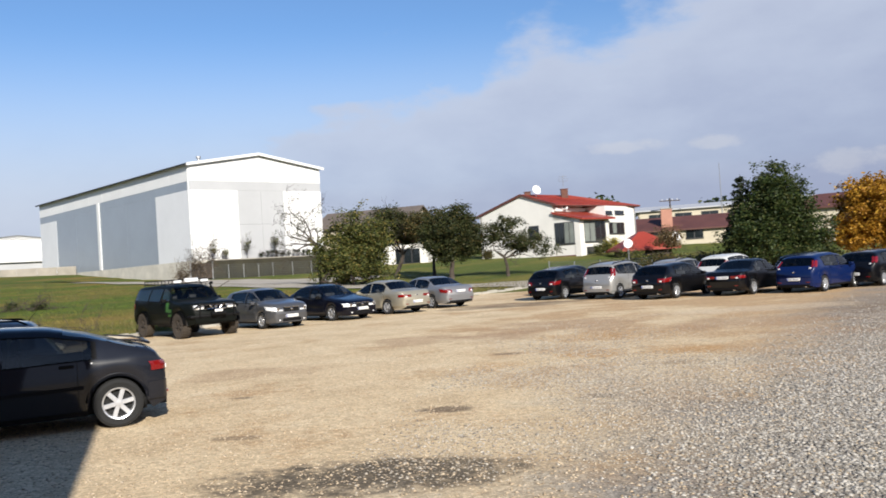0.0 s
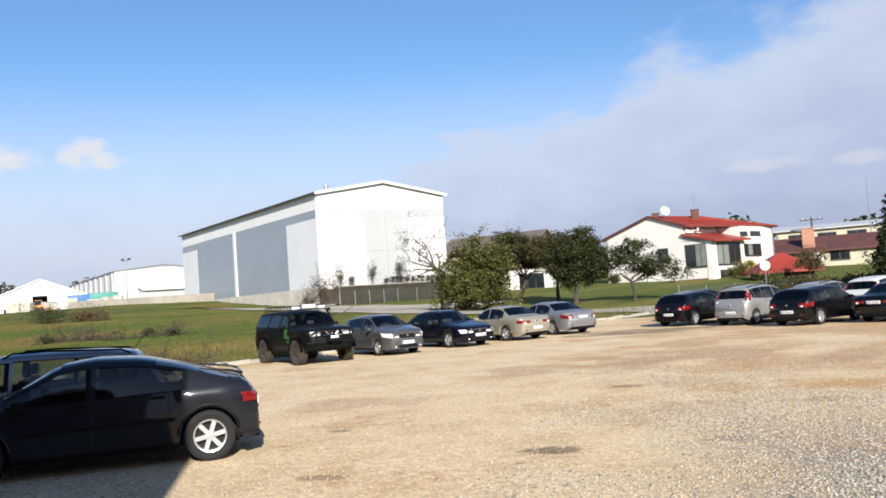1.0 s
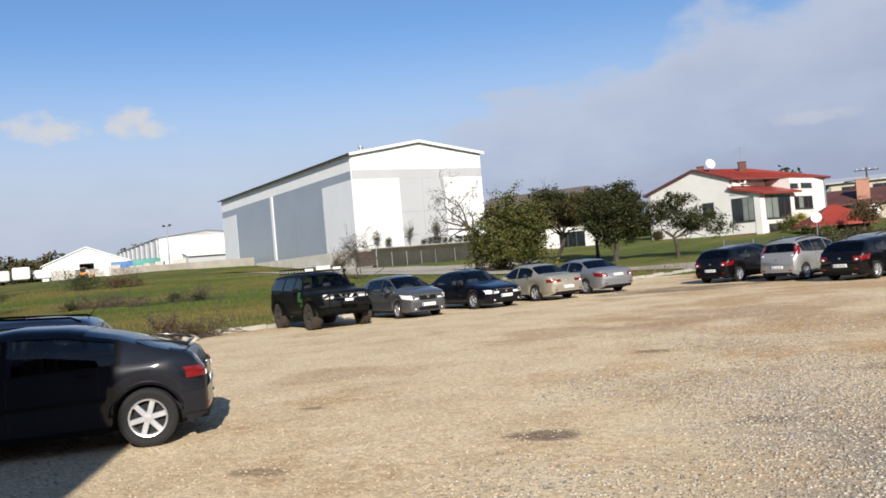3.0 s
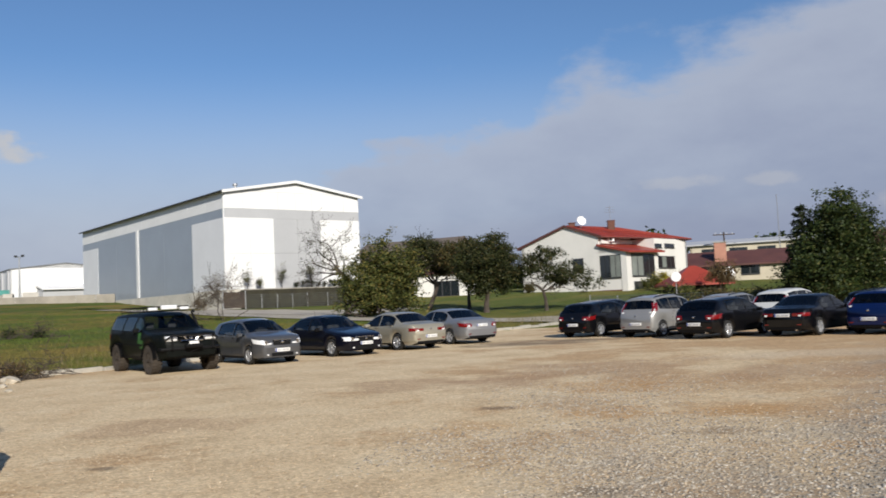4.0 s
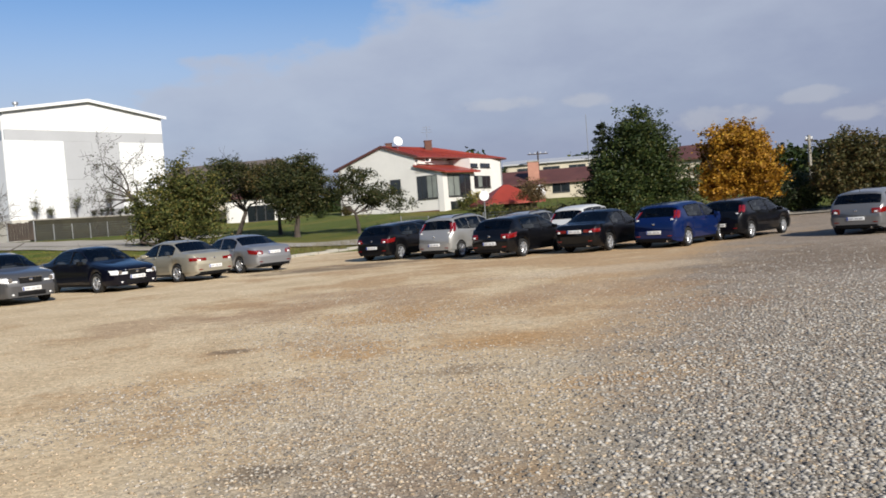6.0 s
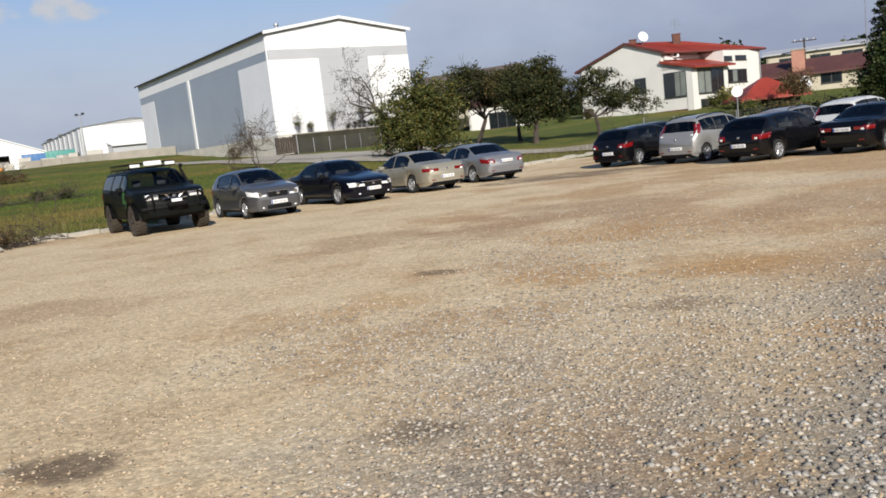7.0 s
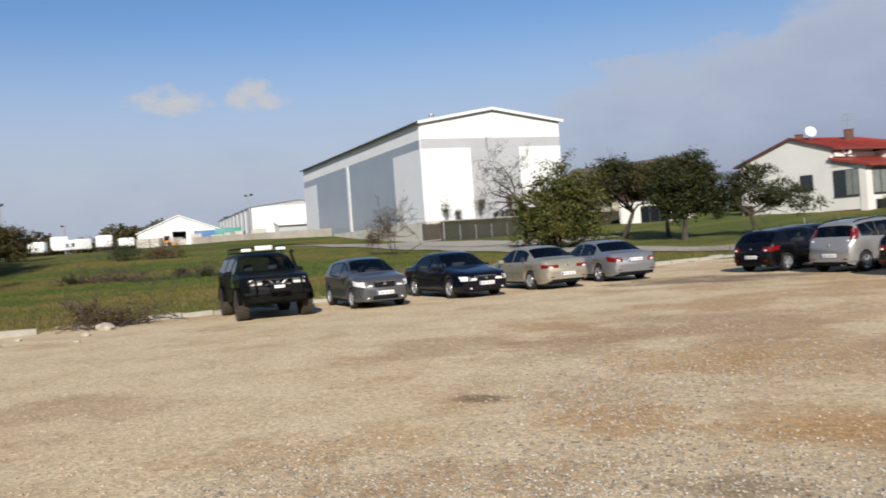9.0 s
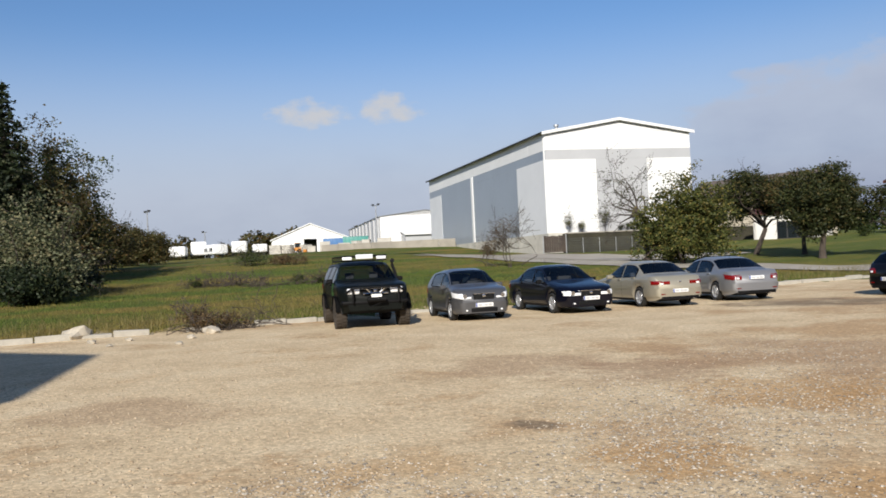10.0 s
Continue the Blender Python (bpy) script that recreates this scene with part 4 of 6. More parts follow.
    part("plinth", pl, surface("pale_plinth_concrete", (0.56, 0.53, 0.46), 0.9, big=0.6, small=10, vary=0.2), root, "stained concrete plinth", smooth=False)
    rf = bmesh.new()
    e = 0.45
    for s0, s1 in ((-e, W / 2), (W / 2, W + e)):
        za = ZE + 0.02 - e * (ZA - ZE) / (W / 2) if s0 < 0 else ZA
        zb = ZA if s0 < 0 else ZE + 0.02 - e * (ZA - ZE) / (W / 2)
        slope(rf, [(*P(s0, -0.4), za), (*P(s1, -0.4), zb), (*P(s1, L + 0.3), zb), (*P(s0, L + 0.3), za)], 0.16)
    part("roof", rf, M_roofmetal, root, "grey sheet metal roof", smooth=False)
    for s0, s1, za, zb in ((-e, W / 2, ZE - 0.05, ZA + 0.03), (W / 2, W + e, ZA + 0.03, ZE - 0.05)):
        vb = bmesh.new()
        slope(vb, [(*P(s0, -0.47), za), (*P(s1, -0.47), zb), (*P(s1, -0.38), zb), (*P(s0, -0.38), za)], 0.34)
        part("verge_trim", vb, M_whitepanel, root, smooth=False)
    g = bmesh.new()
    tube(g, [(*P(-e - 0.05, -0.3), ZE - 0.18), (*P(-e - 0.05, L + 0.2), ZE - 0.18)], 0.11, 8)
    part("gutter", g, M_frame, root)
    vt = bmesh.new()
    c = P(2.6, 2.4)
    tube(vt, [(*c, ZE), (*c, ZE + 1.0)], 0.16, 10)
    tube(vt, [(c[0], c[1], ZE + 0.95), (c[0], c[1], ZE + 1.2)], 0.30, 10)
    part("roof_ventilator", vt, M_steel, root)
    return P, C


M_greypanel_side = surface("pale_grey_panel", (0.66, 0.67, 0.68), 0.5, big=0.25, small=6, vary=0.06, relief=0.03)
HP, HC = hangar()


def window_unit(root, p0, p1, z0, z1, lights=3, curtain=(), t=0.0):
    """A framed window in the plan line p0 to p1, with its panes, mullions and a sill."""
    win = part("window", slab(bmesh.new(), p0, p1, z0, z1, t - 0.12, t + 0.012), M_frame, root, "dark framed window", smooth=False)
    a, b = Vector(p0), Vector(p1)
    for k in range(lights):
        q0, q1 = a + (b - a) * ((k + 0.07) / lights), a + (b - a) * ((k + 0.93) / lights)
        part("pane", slab(bmesh.new(), q0, q1, z0 + 0.08, z1 - 0.08, t + 0.012, t + 0.022), M_curtain if k in curtain else M_pane, win, smooth=False)
    part("sill", slab(bmesh.new(), a, b, z0 - 0.08, z0 - 0.005, t - 0.05, t + 0.10), M_frame, win, smooth=False)
    return win


def house():
    C = Vector((11.2, 94.0))
    a, b = Vector((-0.80, 0.60)), Vector((0.60, 0.80))
    root = empty("house", Matrix.Translation((C.x, C.y, 0)), "white rendered house with red metal roofs and dark windows", "house")
    Z0, ZE, ZR, ZL = 1.6, 8.3, 9.95, 7.88
    G, D, R, S0, o, ov = 13.65, 15.5, 7.3, 3.0, 0.55, 0.18

    def P(s, d):
        q = a * s + b * d
        return (q.x, q.y)
    # gable wall as one pentagon slab, then the other walls of the main block
    bm = bmesh.new()
    prof = [(S0, Z0), (G, Z0), (G, ZL), (R, ZR - 0.2), (S0, ZE)]
    f = [bm.verts.new((*P(s, 0), z)) for s, z in prof]
    k = [bm.verts.new((*P(s, 0.35), z)) for s, z in prof]
    bm.faces.new(f)
    bm.faces.new(k[::-1])
    for i in range(5):
        j = (i + 1) % 5
        bm.faces.new((f[i], f[j], k[j], k[i]))
    part("gable_wall", bm, M_render_white, root, smooth=False)
    part("side_wall", slab(bmesh.new(), P(S0, 0.36), P(S0, 7.3), Z0, ZE, -0.35, 0), M_render_white, root, smooth=False)
    part("back_wall", slab(bmesh.new(), P(0.0, D), P(G, D), Z0, ZL, -0.35, 0), M_render_white, root, smooth=False)
    part("far_wall", slab(bmesh.new(), P(G, D), P(G, 0), Z0, ZL, -0.35, 0), M_render_white, root, smooth=False)
    part("base_course", slab(bmesh.new(), P(4.2, -0.0), P(-0.4, 0), Z0, Z0 + 0.62, -0.2, 0.04), M_brick, root, "dark brick base course", smooth=False)
    # rear wing, flush with the bay, two storeys high
    wing = prism(bmesh.new(), [P(0.0, 7.32), P(0.0, D - 0.36), P(S0, D - 0.36), P(S0, 7.32)], Z0, 8.02)
    part("rear_wing", wing, M_render_white, root, smooth=False)
    # main roof: the right-hand eave runs out to the wing, the far end is hipped
    rf = bmesh.new()
    zr0, zl0 = ZE, ZL - 0.1
    e0, e1 = (*P(S0 - o, -ov), zr0), (*P(-o, D + o), zr0 - 0.1)
    r0, r1 = (*P(R, -ov), ZR), (*P(R, D - 3.2), ZR + 0.2)
    g0, g1 = (*P(G + o, -ov), zl0), (*P(G + o, D + o), zl0)
    slope(rf, [e0, e1, r1, r0], 0.22)
    slope(rf, [r0, r1, g1, g0], 0.22)
    slope(rf, [e1, g1, r1], 0.22)
    part("roof", rf, M_redroof, root, "red metal tile roof", smooth=False)
    lo0, lo1, hi0, hi1 = Vector(e0), Vector(e1), Vector(r0), Vector(r1)
    for i in range(1, 22):
        t = i / 22
        p, q = lo0.lerp(lo1, t), hi0.lerp(hi1, t)
        part("roof_seam", tube(bmesh.new(), [p + Vector((0, 0, .02)), q + Vector((0, 0, .02))], 0.03, 5), M_redroof, root)
    vb = bmesh.new()
    slope(vb, [(*P(R, -ov - 0.05), ZR + 0.04), (*P(G + o, -ov - 0.05), zl0 + 0.04), (*P(G + o, -ov), zl0 + 0.04), (*P(R, -ov), ZR + 0.04)], 0.28)
    slope(vb, [(*P(S0 - o, -ov - 0.05), zr0 + 0.04), (*P(R, -ov - 0.05), ZR + 0.04), (*P(R, -ov), ZR + 0.04), (*P(S0 - o, -ov), zr0 + 0.04)], 0.28)
    part("verge_board", vb, M_brownroof, root, smooth=False)
    part("gutter", tube(bmesh.new(), [Vector(e0) - Vector((0, 0, .12)), Vector(e1) - Vector((0, 0, .12))], 0.08, 6), M_brownroof, root)
    part("downpipe", tube(bmesh.new(), [(*P(-.12, D - .2), Z0), (*P(-.12, D - .2), 8.0)], 0.06, 6), M_steel, root)
    # ground-floor bay beside the gable with a lean-to roof
    bay = prism(bmesh.new(), [P(S0, 0.0), P(-0.4, 0.0), P(-0.4, 7.3), P(S0, 7.3)][::-1], Z0, 6.42)
    part("corner_bay", bay, M_render_white, root, smooth=False)
    br = bmesh.new()
    slope(br, [(*P(S0 + .1, -0.3), 7.42), (*P(-1.05, -0.4), 6.42), (*P(-1.05, 7.9), 6.52), (*P(S0, 7.3), 7.62)], 0.22)
    part("bay_roof", br, M_redroof, root, "red lean-to roof over the bay", smooth=False)
    ck = bmesh.new()
    cheek = [ck.verts.new((*P(q, -.02), z)) for q, z in ((S0, 6.42), (-.4, 6.42), (S0, 7.22))]
    ck.faces.new(cheek)
    bmesh.ops.solidify(ck, geom=ck.faces[:], thickness=0.2)
    part("bay_cheek", ck, M_render_white, root, smooth=False)
    part("corner_post", slab(bmesh.new(), P(-0.46, -0.06), P(-0.46, 0.75), Z0, 6.42, -0.7, 0), M_render_white, root, smooth=False)
    window_unit(root, P(2.93, 0), P(0.32, 0), 3.55, 6.1, 4, (2, 3))
    window_unit(root, P(-0.4, 1.1), P(-0.4, 6.4), 3.62, 6.15, 4, (0, 1))
    window_unit(root, P(-0.4, 1.4), P(-0.4, 5.3), 2.0, 3.06, 3)
    window_unit(root, P(6.5, 0), P(5.05, 0), 4.45, 6.0, 1)
    window_unit(root, P(0.0, 8.0), P(0.0, 12.3), 4.55, 5.97, 4, (1,))
    window_unit(root, P(0.0, 7.4), P(0.0, 9.2), 6.95, 7.42, 2)
    window_unit(root, P(0.0, 9.85), P(0.0, 12.4), 6.97, 7.47, 2)
    part("balcony_parapet", slab(bmesh.new(), P(S0 - .1, 0.3), P(S0 - .1, 7.2), 7.5, 7.95, 0.0, 0.2), M_render_white, root, smooth=False)
    ac = P(S0 - .45, 1.9)
    unit = part("air_conditioner", boxed(ac[0] - .42, ac[0] + .42, ac[1] - .2, ac[1] + .2, 7.72, 8.22, bevel=0.03), M_whitegloss, root)
    part("fan_grille", tube(bmesh.new(), [(ac[0] + .06, ac[1] - .225, 7.97), (ac[0] + .06, ac[1] - .195, 7.97)], 0.19, 16), M_frame, unit)
    for s, d, h, w in ((7.1, 1.2, 10.2, 0.36), (5.6, 7.5, 10.6, 0.42)):
        c = P(s, d)
        ch = boxed(c[0] - w, c[0] + w, c[1] - w, c[1] + w, 8.6, h)
        part("chimney", ch, M_brick, root, smooth=False)
        part("chimney_cap", boxed(c[0] - w - .06, c[0] + w + .06, c[1] - w - .06, c[1] + w + .06, h, h + 0.09), M_brownroof, root, smooth=False)
    ae = bmesh.new()
    c = P(6.2, 8.4)
    tube(ae, [(*c, 10.0), (*c, 12.6)], 0.03, 6)
    for k, zz in enumerate((11.8, 12.1, 12.4)):
        tube(ae, [(c[0] - 0.7 + k * .1, c[1], zz), (c[0] + 0.7 - k * .1, c[1], zz)], 0.018, 5)
    part("aerial", ae, M_steel, root)
    return root


house()


def dish(x, y, z, r, label):
    """A round satellite dish on a short arm, facing the sun's quarter."""
    root = empty("satellite_dish", Matrix.Translation((x, y, z)), label, "satellite dish")
    bm = bmesh.new()
    lathe(bm, [(0.01, 0.0), (r * 0.4, -0.03), (r * 0.75, -0.10), (r, -0.18), (r, -0.21), (r * 0.7, -0.13), (0.01, -0.04)], 24)
    ob = part("reflector", bm, M_whitegloss, root)
    ob.matrix_basis = pose(0, 0, 0, -18, 0, 25)
    part("mast", tube(bmesh.new(), [(0, 0.1, -1.2), (0, 0.1, 0)], 0.05, 8), M_steel, root)
    part("receiver_arm", tube(bmesh.new(), [(0, 0, -r * .8), (0.15, -r * 1.1, -0.1)], 0.03, 6), M_steel, root)


dish(7.24, 98.6, 10.35, 0.56, "white satellite dish above the red roof of the house")


def gabled(name, x, y, rot, w, d, z0, ze, zr, wall, roof, label, windows=(), hip=False, category="house", over=0.5):
    """A plain building: walls, a pitched roof along its length, and windows on its front and end."""
    root = empty(name, pose(x, y, 0, 0, 0, rot), label, category)
    for p0, p1, nm in (((-w / 2, -d / 2), (w / 2, -d / 2), "front_wall"), ((w / 2, -d / 2), (w / 2, d / 2), "end_wall"),
                       ((w / 2, d / 2), (-w / 2, d / 2), "back_wall"), ((-w / 2, d / 2), (-w / 2, -d / 2), "end_wall")):
        part(nm, slab(bmesh.new(), p0, p1, z0, ze, -0.3, 0), wall, root, smooth=False)
    rf = bmesh.new()
    hx = w / 2 - (d / 2 if hip else -over)
    o, zo = over, ze - over * (zr - ze) / (d / 2)
    slope(rf, [(-w / 2 - o, -d / 2 - o, zo), (w / 2 + o, -d / 2 - o, zo), (hx, 0, zr), (-hx, 0, zr)], 0.2)
    slope(rf, [(w / 2 + o, d / 2 + o, zo), (-w / 2 - o, d / 2 + o, zo), (-hx, 0, zr), (hx, 0, zr)], 0.2)
    if hip:
        slope(rf, [(w / 2 + o, -d / 2 - o, zo), (w / 2 + o, d / 2 + o, zo), (hx, 0, zr)], 0.2)
        slope(rf, [(-w / 2 - o, d / 2 + o, zo), (-w / 2 - o, -d / 2 - o, zo), (-hx, 0, zr)], 0.2)
    part("roof", rf, roof, root, smooth=False)
    if not hip:
        for sx in (1, -1):
            gb = bmesh.new()
            slope(gb, [(sx * w / 2, -d / 2, ze), (sx * w / 2, d / 2, ze), (sx * w / 2, 0, zr - 0.05)], 0.01)
            bmesh.ops.solidify(gb, geom=gb.faces[:], thickness=0.2)
            part("gable", gb, wall, root, smooth=False)
    for fx, zz, ww, hh, lights in windows:
        window_unit(root, (fx - ww / 2, -d / 2), (fx + ww / 2, -d / 2), zz, zz + hh, lights)
    return root


def chimney_on(root, x, y, z0, z1, w, mat):
    part("chimney", boxed(x - w, x + w, y - w, y + w, z0, z1), mat, root, smooth=False)
    part("chimney_cap", boxed(x - w - .08, x + w + .08, y - w - .08, y + w + .08, z1, z1 + 0.12), M_concrete, root, smooth=False)


# neighbouring houses beyond the lane
nb = gabled("neighbour_house", 29.0, 111, -12, 17, 10, 2.0, 4.9, 6.6, M_render_cream, M_brownroof, "cream house with a brown-red roof and salmon chimney",
            ((-5, 3.4, 2.2, 1.4, 2), (0, 3.4, 2.2, 1.4, 2), (5, 3.4, 2.2, 1.4, 2)))
chimney_on(nb, -3.3, -3.6, 4.5, 7.5, 0.7, M_pink)
gabled("long_building", 42, 134, -12, 30, 12, 2.5, 8.7, 9.5, M_render_cream, M_greypanel, "long cream building with a nearly flat roof",
       tuple((-12 + 4 * k, 6.6, 2.6, 1.3, 2) for k in range(7)))
gabled("hipped_house", 40.5, 94, -25, 13, 10, 1.8, 5.9, 7.4, M_render_cream, M_brownroof, "cream house with a brown hipped roof behind the trees",
       ((-3, 3.4, 1.8, 1.4, 2), (3, 3.4, 1.8, 1.4, 2)), hip=True)
gabled("red_roofed_summerhouse", 17.0, 86.5, 8, 4.8, 4.2, 1.5, 2.85, 4.2, M_darkwood, M_redroof, "small dark wooden summerhouse with a red hipped roof", (), True, "summerhouse", 0.7)
gabled("barn", -15.0, 121, -20, 15, 10, 2.5, 8.6, 11.0, M_render_cream, surface("old_tiles", (0.13, 0.105, 0.09), 0.9), "old cream barn with a brown roof behind the orchard",
       ((-3, 5.5, 1.6, 1.6, 2), (3, 5.5, 1.6, 1.6, 2)), category="barn")
gabled("white_garage", -9.4, 106, -8, 7.0, 5.0, 2.2, 5.6, 6.3, M_render_white, M_brownroof, "low white garage with a dark door behind the orchard",
       ((0.6, 2.5, 3.2, 1.9, 3),), category="garage")
dish(21.0, 88.5, 3.4, 0.6, "white satellite dish beside the red summerhouse")


# far farm and industrial yard on the plateau
def white_hall():
    root = gabled("white_hall", -126.8, 208.1, 133, 67, 23, 4.0, 14.0, 15.3, M_whitepanel, M_roofmetal, "long white hall beyond the field", (), category="hall", over=0.25)
    part("lean_to", boxed(-39.5, -33.52, -11.2, 6.2, 4.0, 9.0), M_greypanel, root, "grey lean-to", smooth=False)
    part("lean_to_roof", slope(bmesh.new(), [(-40.2, -11.6, 9.1), (-33.52, -11.6, 10.2), (-33.52, 6.5, 10.2), (-40.2, 6.5, 9.1)], 0.25), M_whitepanel, root, smooth=False)
    part("lean_to_door", boxed(-39.58, -39.5, -9.5, -5.5, 4.0, 8.6), M_frame, root, smooth=False)
    for k in range(9):
        part("wall_rib", boxed(-32 + 7.4 * k, -29.8 + 7.4 * k, 11.5, 11.8, 4.0, 13.6), M_greypanel, root, smooth=False)


white_hall()


def shed_gabled():
    """A broad white shed, its gable to the field, with a dark opening."""
    root = empty("field_shed", pose(-109.1, 145.0, 0, 0, 0, 40), "broad white shed with a dark doorway in its gable", "shed")
    w, d, z0, ze, zr = 16.0, 26.0, 4.4, 8.3, 11.4
    bm = bmesh.new()
    prof = [(-w / 2, z0), (-1.4, z0), (-1.4, 8.2), (1.3, 8.2), (1.3, z0), (w / 2, z0), (w / 2, ze), (0, zr), (-w / 2, ze)]
    f = [bm.verts.new((x, 0, z)) for x, z in prof]
    k = [bm.verts.new((x, 0.3, z)) for x, z in prof]
    bm.faces.new(f)
    bm.faces.new(k[::-1])
    for i in range(len(f)):
        j = (i + 1) % len(f)
        bm.faces.new((f[i], f[j], k[j], k[i]))
    part("gable_wall", bm, M_whitepanel, root, smooth=False)
    for sx in (-1, 1):
        part("side_wall", boxed(sx * w / 2 - .15, sx * w / 2 + .15, 0.31, d, z0, ze), M_whitepanel, root, smooth=False)
    # added dark sheet that stands in for the shade inside the doorway
    part("doorway_shade_sheet", boxed(-w / 2 + .2, w / 2 - .2, 6, 6.2, z0, ze), M_frame, root, smooth=False)
    rf = bmesh.new()
    for sx in (-1, 1):
        slope(rf, [(sx * (w / 2 + .4), -0.3, ze - .1), (0, -0.3, zr + .15), (0, d, zr + .15), (sx * (w / 2 + .4), d, ze - .1)], 0.2)
    part("roof", rf, M_whitegloss, root, smooth=False)


shed_gabled()

# caravans and vans parked in the far yard
r1 = random.Random(11)


def caravan(x, y, rot, L, H, label):
    z = ground_z(x, y)
    root = empty("caravan", pose(x, y, z, 0, 0, rot), label, "caravan", "caravans in the far yard")
    part("body", boxed(-L / 2, L / 2, -1.1, 1.1, 0.45, H, bevel=0.25, seg=3), M_whitegloss, root)
    for sx in (-L / 4, L / 4):
        part("window", boxed(sx - 0.55, sx + 0.55, -1.125, -1.09, H * .5, H * .74, bevel=0.01), M_pane, root)
    part("stripe", boxed(-L / 2 + .3, L / 2 - .3, -1.12, -1.095, 0.85, 0.98), M_greypanel, root)
    for sy in (-1, 1):
        w = new("wheel", wheel_meshes(0.31, 0.21, 5, False)[0])
        w.parent = root
        w.matrix_basis = Matrix.Translation((0, sy * 1.0, 0.31))
    part("drawbar", tube(bmesh.new(), [(L / 2, 0, 0.5), (L / 2 + 1.1, 0, 0.42)], 0.05, 6), M_steel, root)


for i, (fr, dd, L, H) in enumerate(((0.0, 0, 4.0, 2.2), (0.27, 5, 4.4, 2.8), (0.46, 1, 4.6, 2.2), (0.80, 6, 4.0, 2.5), (1.12, 12, 4.4, 2.0))):
    a = Vector((-86.5, 88.5)) + (Vector((-81.0, 94.5)) - Vector((-86.5, 88.5))) * fr * 1.35
    caravan(a.x - dd * 0.6, a.y + dd * 0.5, -46 + r1.uniform(-28, 28), L * 0.8, H * 0.85, "white touring caravan parked beyond the field")

# yard clutter: containers, sacks, boards, an orange machine
M_orange = surface("orange_machine_paint", (0.62, 0.24, 0.02), 0.5)
M_bluebox = surface("blue_container", (0.04, 0.16, 0.38), 0.5)
M_greenbox = surface("green_container", (0.05, 0.28, 0.24), 0.5)
M_sack = surface("pale_sacks", (0.55, 0.52, 0.46), 0.9, small=6)


def crate(name, x, y, rot, w, d, h, mat, label, category):
    root = empty(name, pose(x, y, ground_z(x, y), 0, 0, rot), label, category)
    part("box", boxed(-w / 2, w / 2, -d / 2, d / 2, 0, h, bevel=0.04), mat, root)
    for k in range(6):
        xx = -w / 2 + w * (k + .5) / 6
        part("rib", boxed(xx - .06, xx + .06, -d / 2 - .05, -d / 2, 0.1, h - .1), mat, root, smooth=False)
    part("lid", boxed(-w / 2 - .03, w / 2 + .03, -d / 2 - .03, d / 2 + .03, h, h + .08), mat, root, smooth=False)


crate("skip_container", -82.3, 118.5, 35, 3.8, 2.2, 2.0, M_bluebox, "blue steel container in the far yard", "container")
crate("skip_container", -79.2, 120.2, 35, 4.2, 2.2, 2.1, M_greenbox, "green steel container in the far yard", "container")
for i in range(9):
    x, y = -87.5 + i * 1.9 + r1.uniform(-.5, .5), 110 + i * 1.0 + r1.uniform(-1, 1)
    crate("pallet_stack", x, y, r1.uniform(0, 80), r1.uniform(1.2, 2.2), 1.3, r1.uniform(0.7, 1.6), M_sack, "pallet stacked with pale sacks in the far yard", "pallet")


def loader(x, y):
    root = empty("wheel_loader", pose(x, y, ground_z(x, y), 0, 0, 20), "small orange wheel loader in the far yard", "loader")
    part("body", boxed(-1.4, 1.2, -0.7, 0.7, 0.6, 1.5, bevel=0.12), M_orange, root)
    part("cab", boxed(-0.5, 0.7, -0.6, 0.6, 1.5, 2.6, bevel=0.1), M_pane, root)
    part("cab_roof", boxed(-0.6, 0.8, -0.7, 0.7, 2.6, 2.72, bevel=0.03), M_orange, root)
    part("bucket", boxed(1.9, 2.7, -0.9, 0.9, 0.2, 0.9, bevel=0.08), M_orange, root)
    part("boom", tube(bmesh.new(), [(1.0, 0, 1.3), (2.2, 0, 0.7)], 0.12, 8), M_orange, root)
    for sx in (-0.9, 0.9):
        for sy in (-0.8, 0.8):
            w = new("wheel", wheel_meshes(0.55, 0.30, 5, True)[0])
            w.parent = root
            w.matrix_basis = Matrix.Translation((sx, sy, 0.55))
    root.matrix_world = root.matrix_world @ Matrix.Scale(0.62, 4)


loader(-85.0, 112.0)


def light_mast(x, y, top, heads, label):
    z = ground_z(x, y)
    root = empty("light_mast", Matrix.Translation((x, y, z)), label, "light mast")
    part("pole", tube(bmesh.new(), [(0, 0, 0), (0, 0, top - z)], [0.16, 0.08], 10), M_steel, root)
    part("crossarm", tube(bmesh.new(), [(-0.9, 0.4, top - z), (0.9, -0.4, top - z)], 0.06, 6), M_steel, root)
    for k in range(heads):
        t = -0.8 + 1.6 * k / max(1, heads - 1)
        part("floodlight", boxed(t - .2, t + .2, -t * .44 - .15, -t * .44 + .15, top - z, top - z + .3, bevel=0.04), M_frame, root)


light_mast(-77.0, 123.3, 12.0, 2, "steel floodlight mast behind the white hall")
light_mast(-97.0, 92.3, 11.4, 2, "steel floodlight mast at the edge of the far yard")
light_mast(-112, 118, 9.5, 1, "thin steel lamp mast among far trees")

# wall, fence and retaining edge at the foot of the hangar
yard_wall = empty("yard_wall", Matrix.Translation((-78, 112, 0)), "long pale concrete yard wall", "wall", kind="structure")
for k in range(8):
    part("wall_panel", slab(bmesh.new(), (k * 2.4 - 2, k * 1.2), (k * 2.4 + 0.37, k * 1.2 + 1.18), 3.0, 5.5, -0.1, 0.1), M_concrete, yard_wall, smooth=False)
M_mesh_dark = surface("dark_wire_mesh", (0.10, 0.11, 0.11), 0.7, small=40)


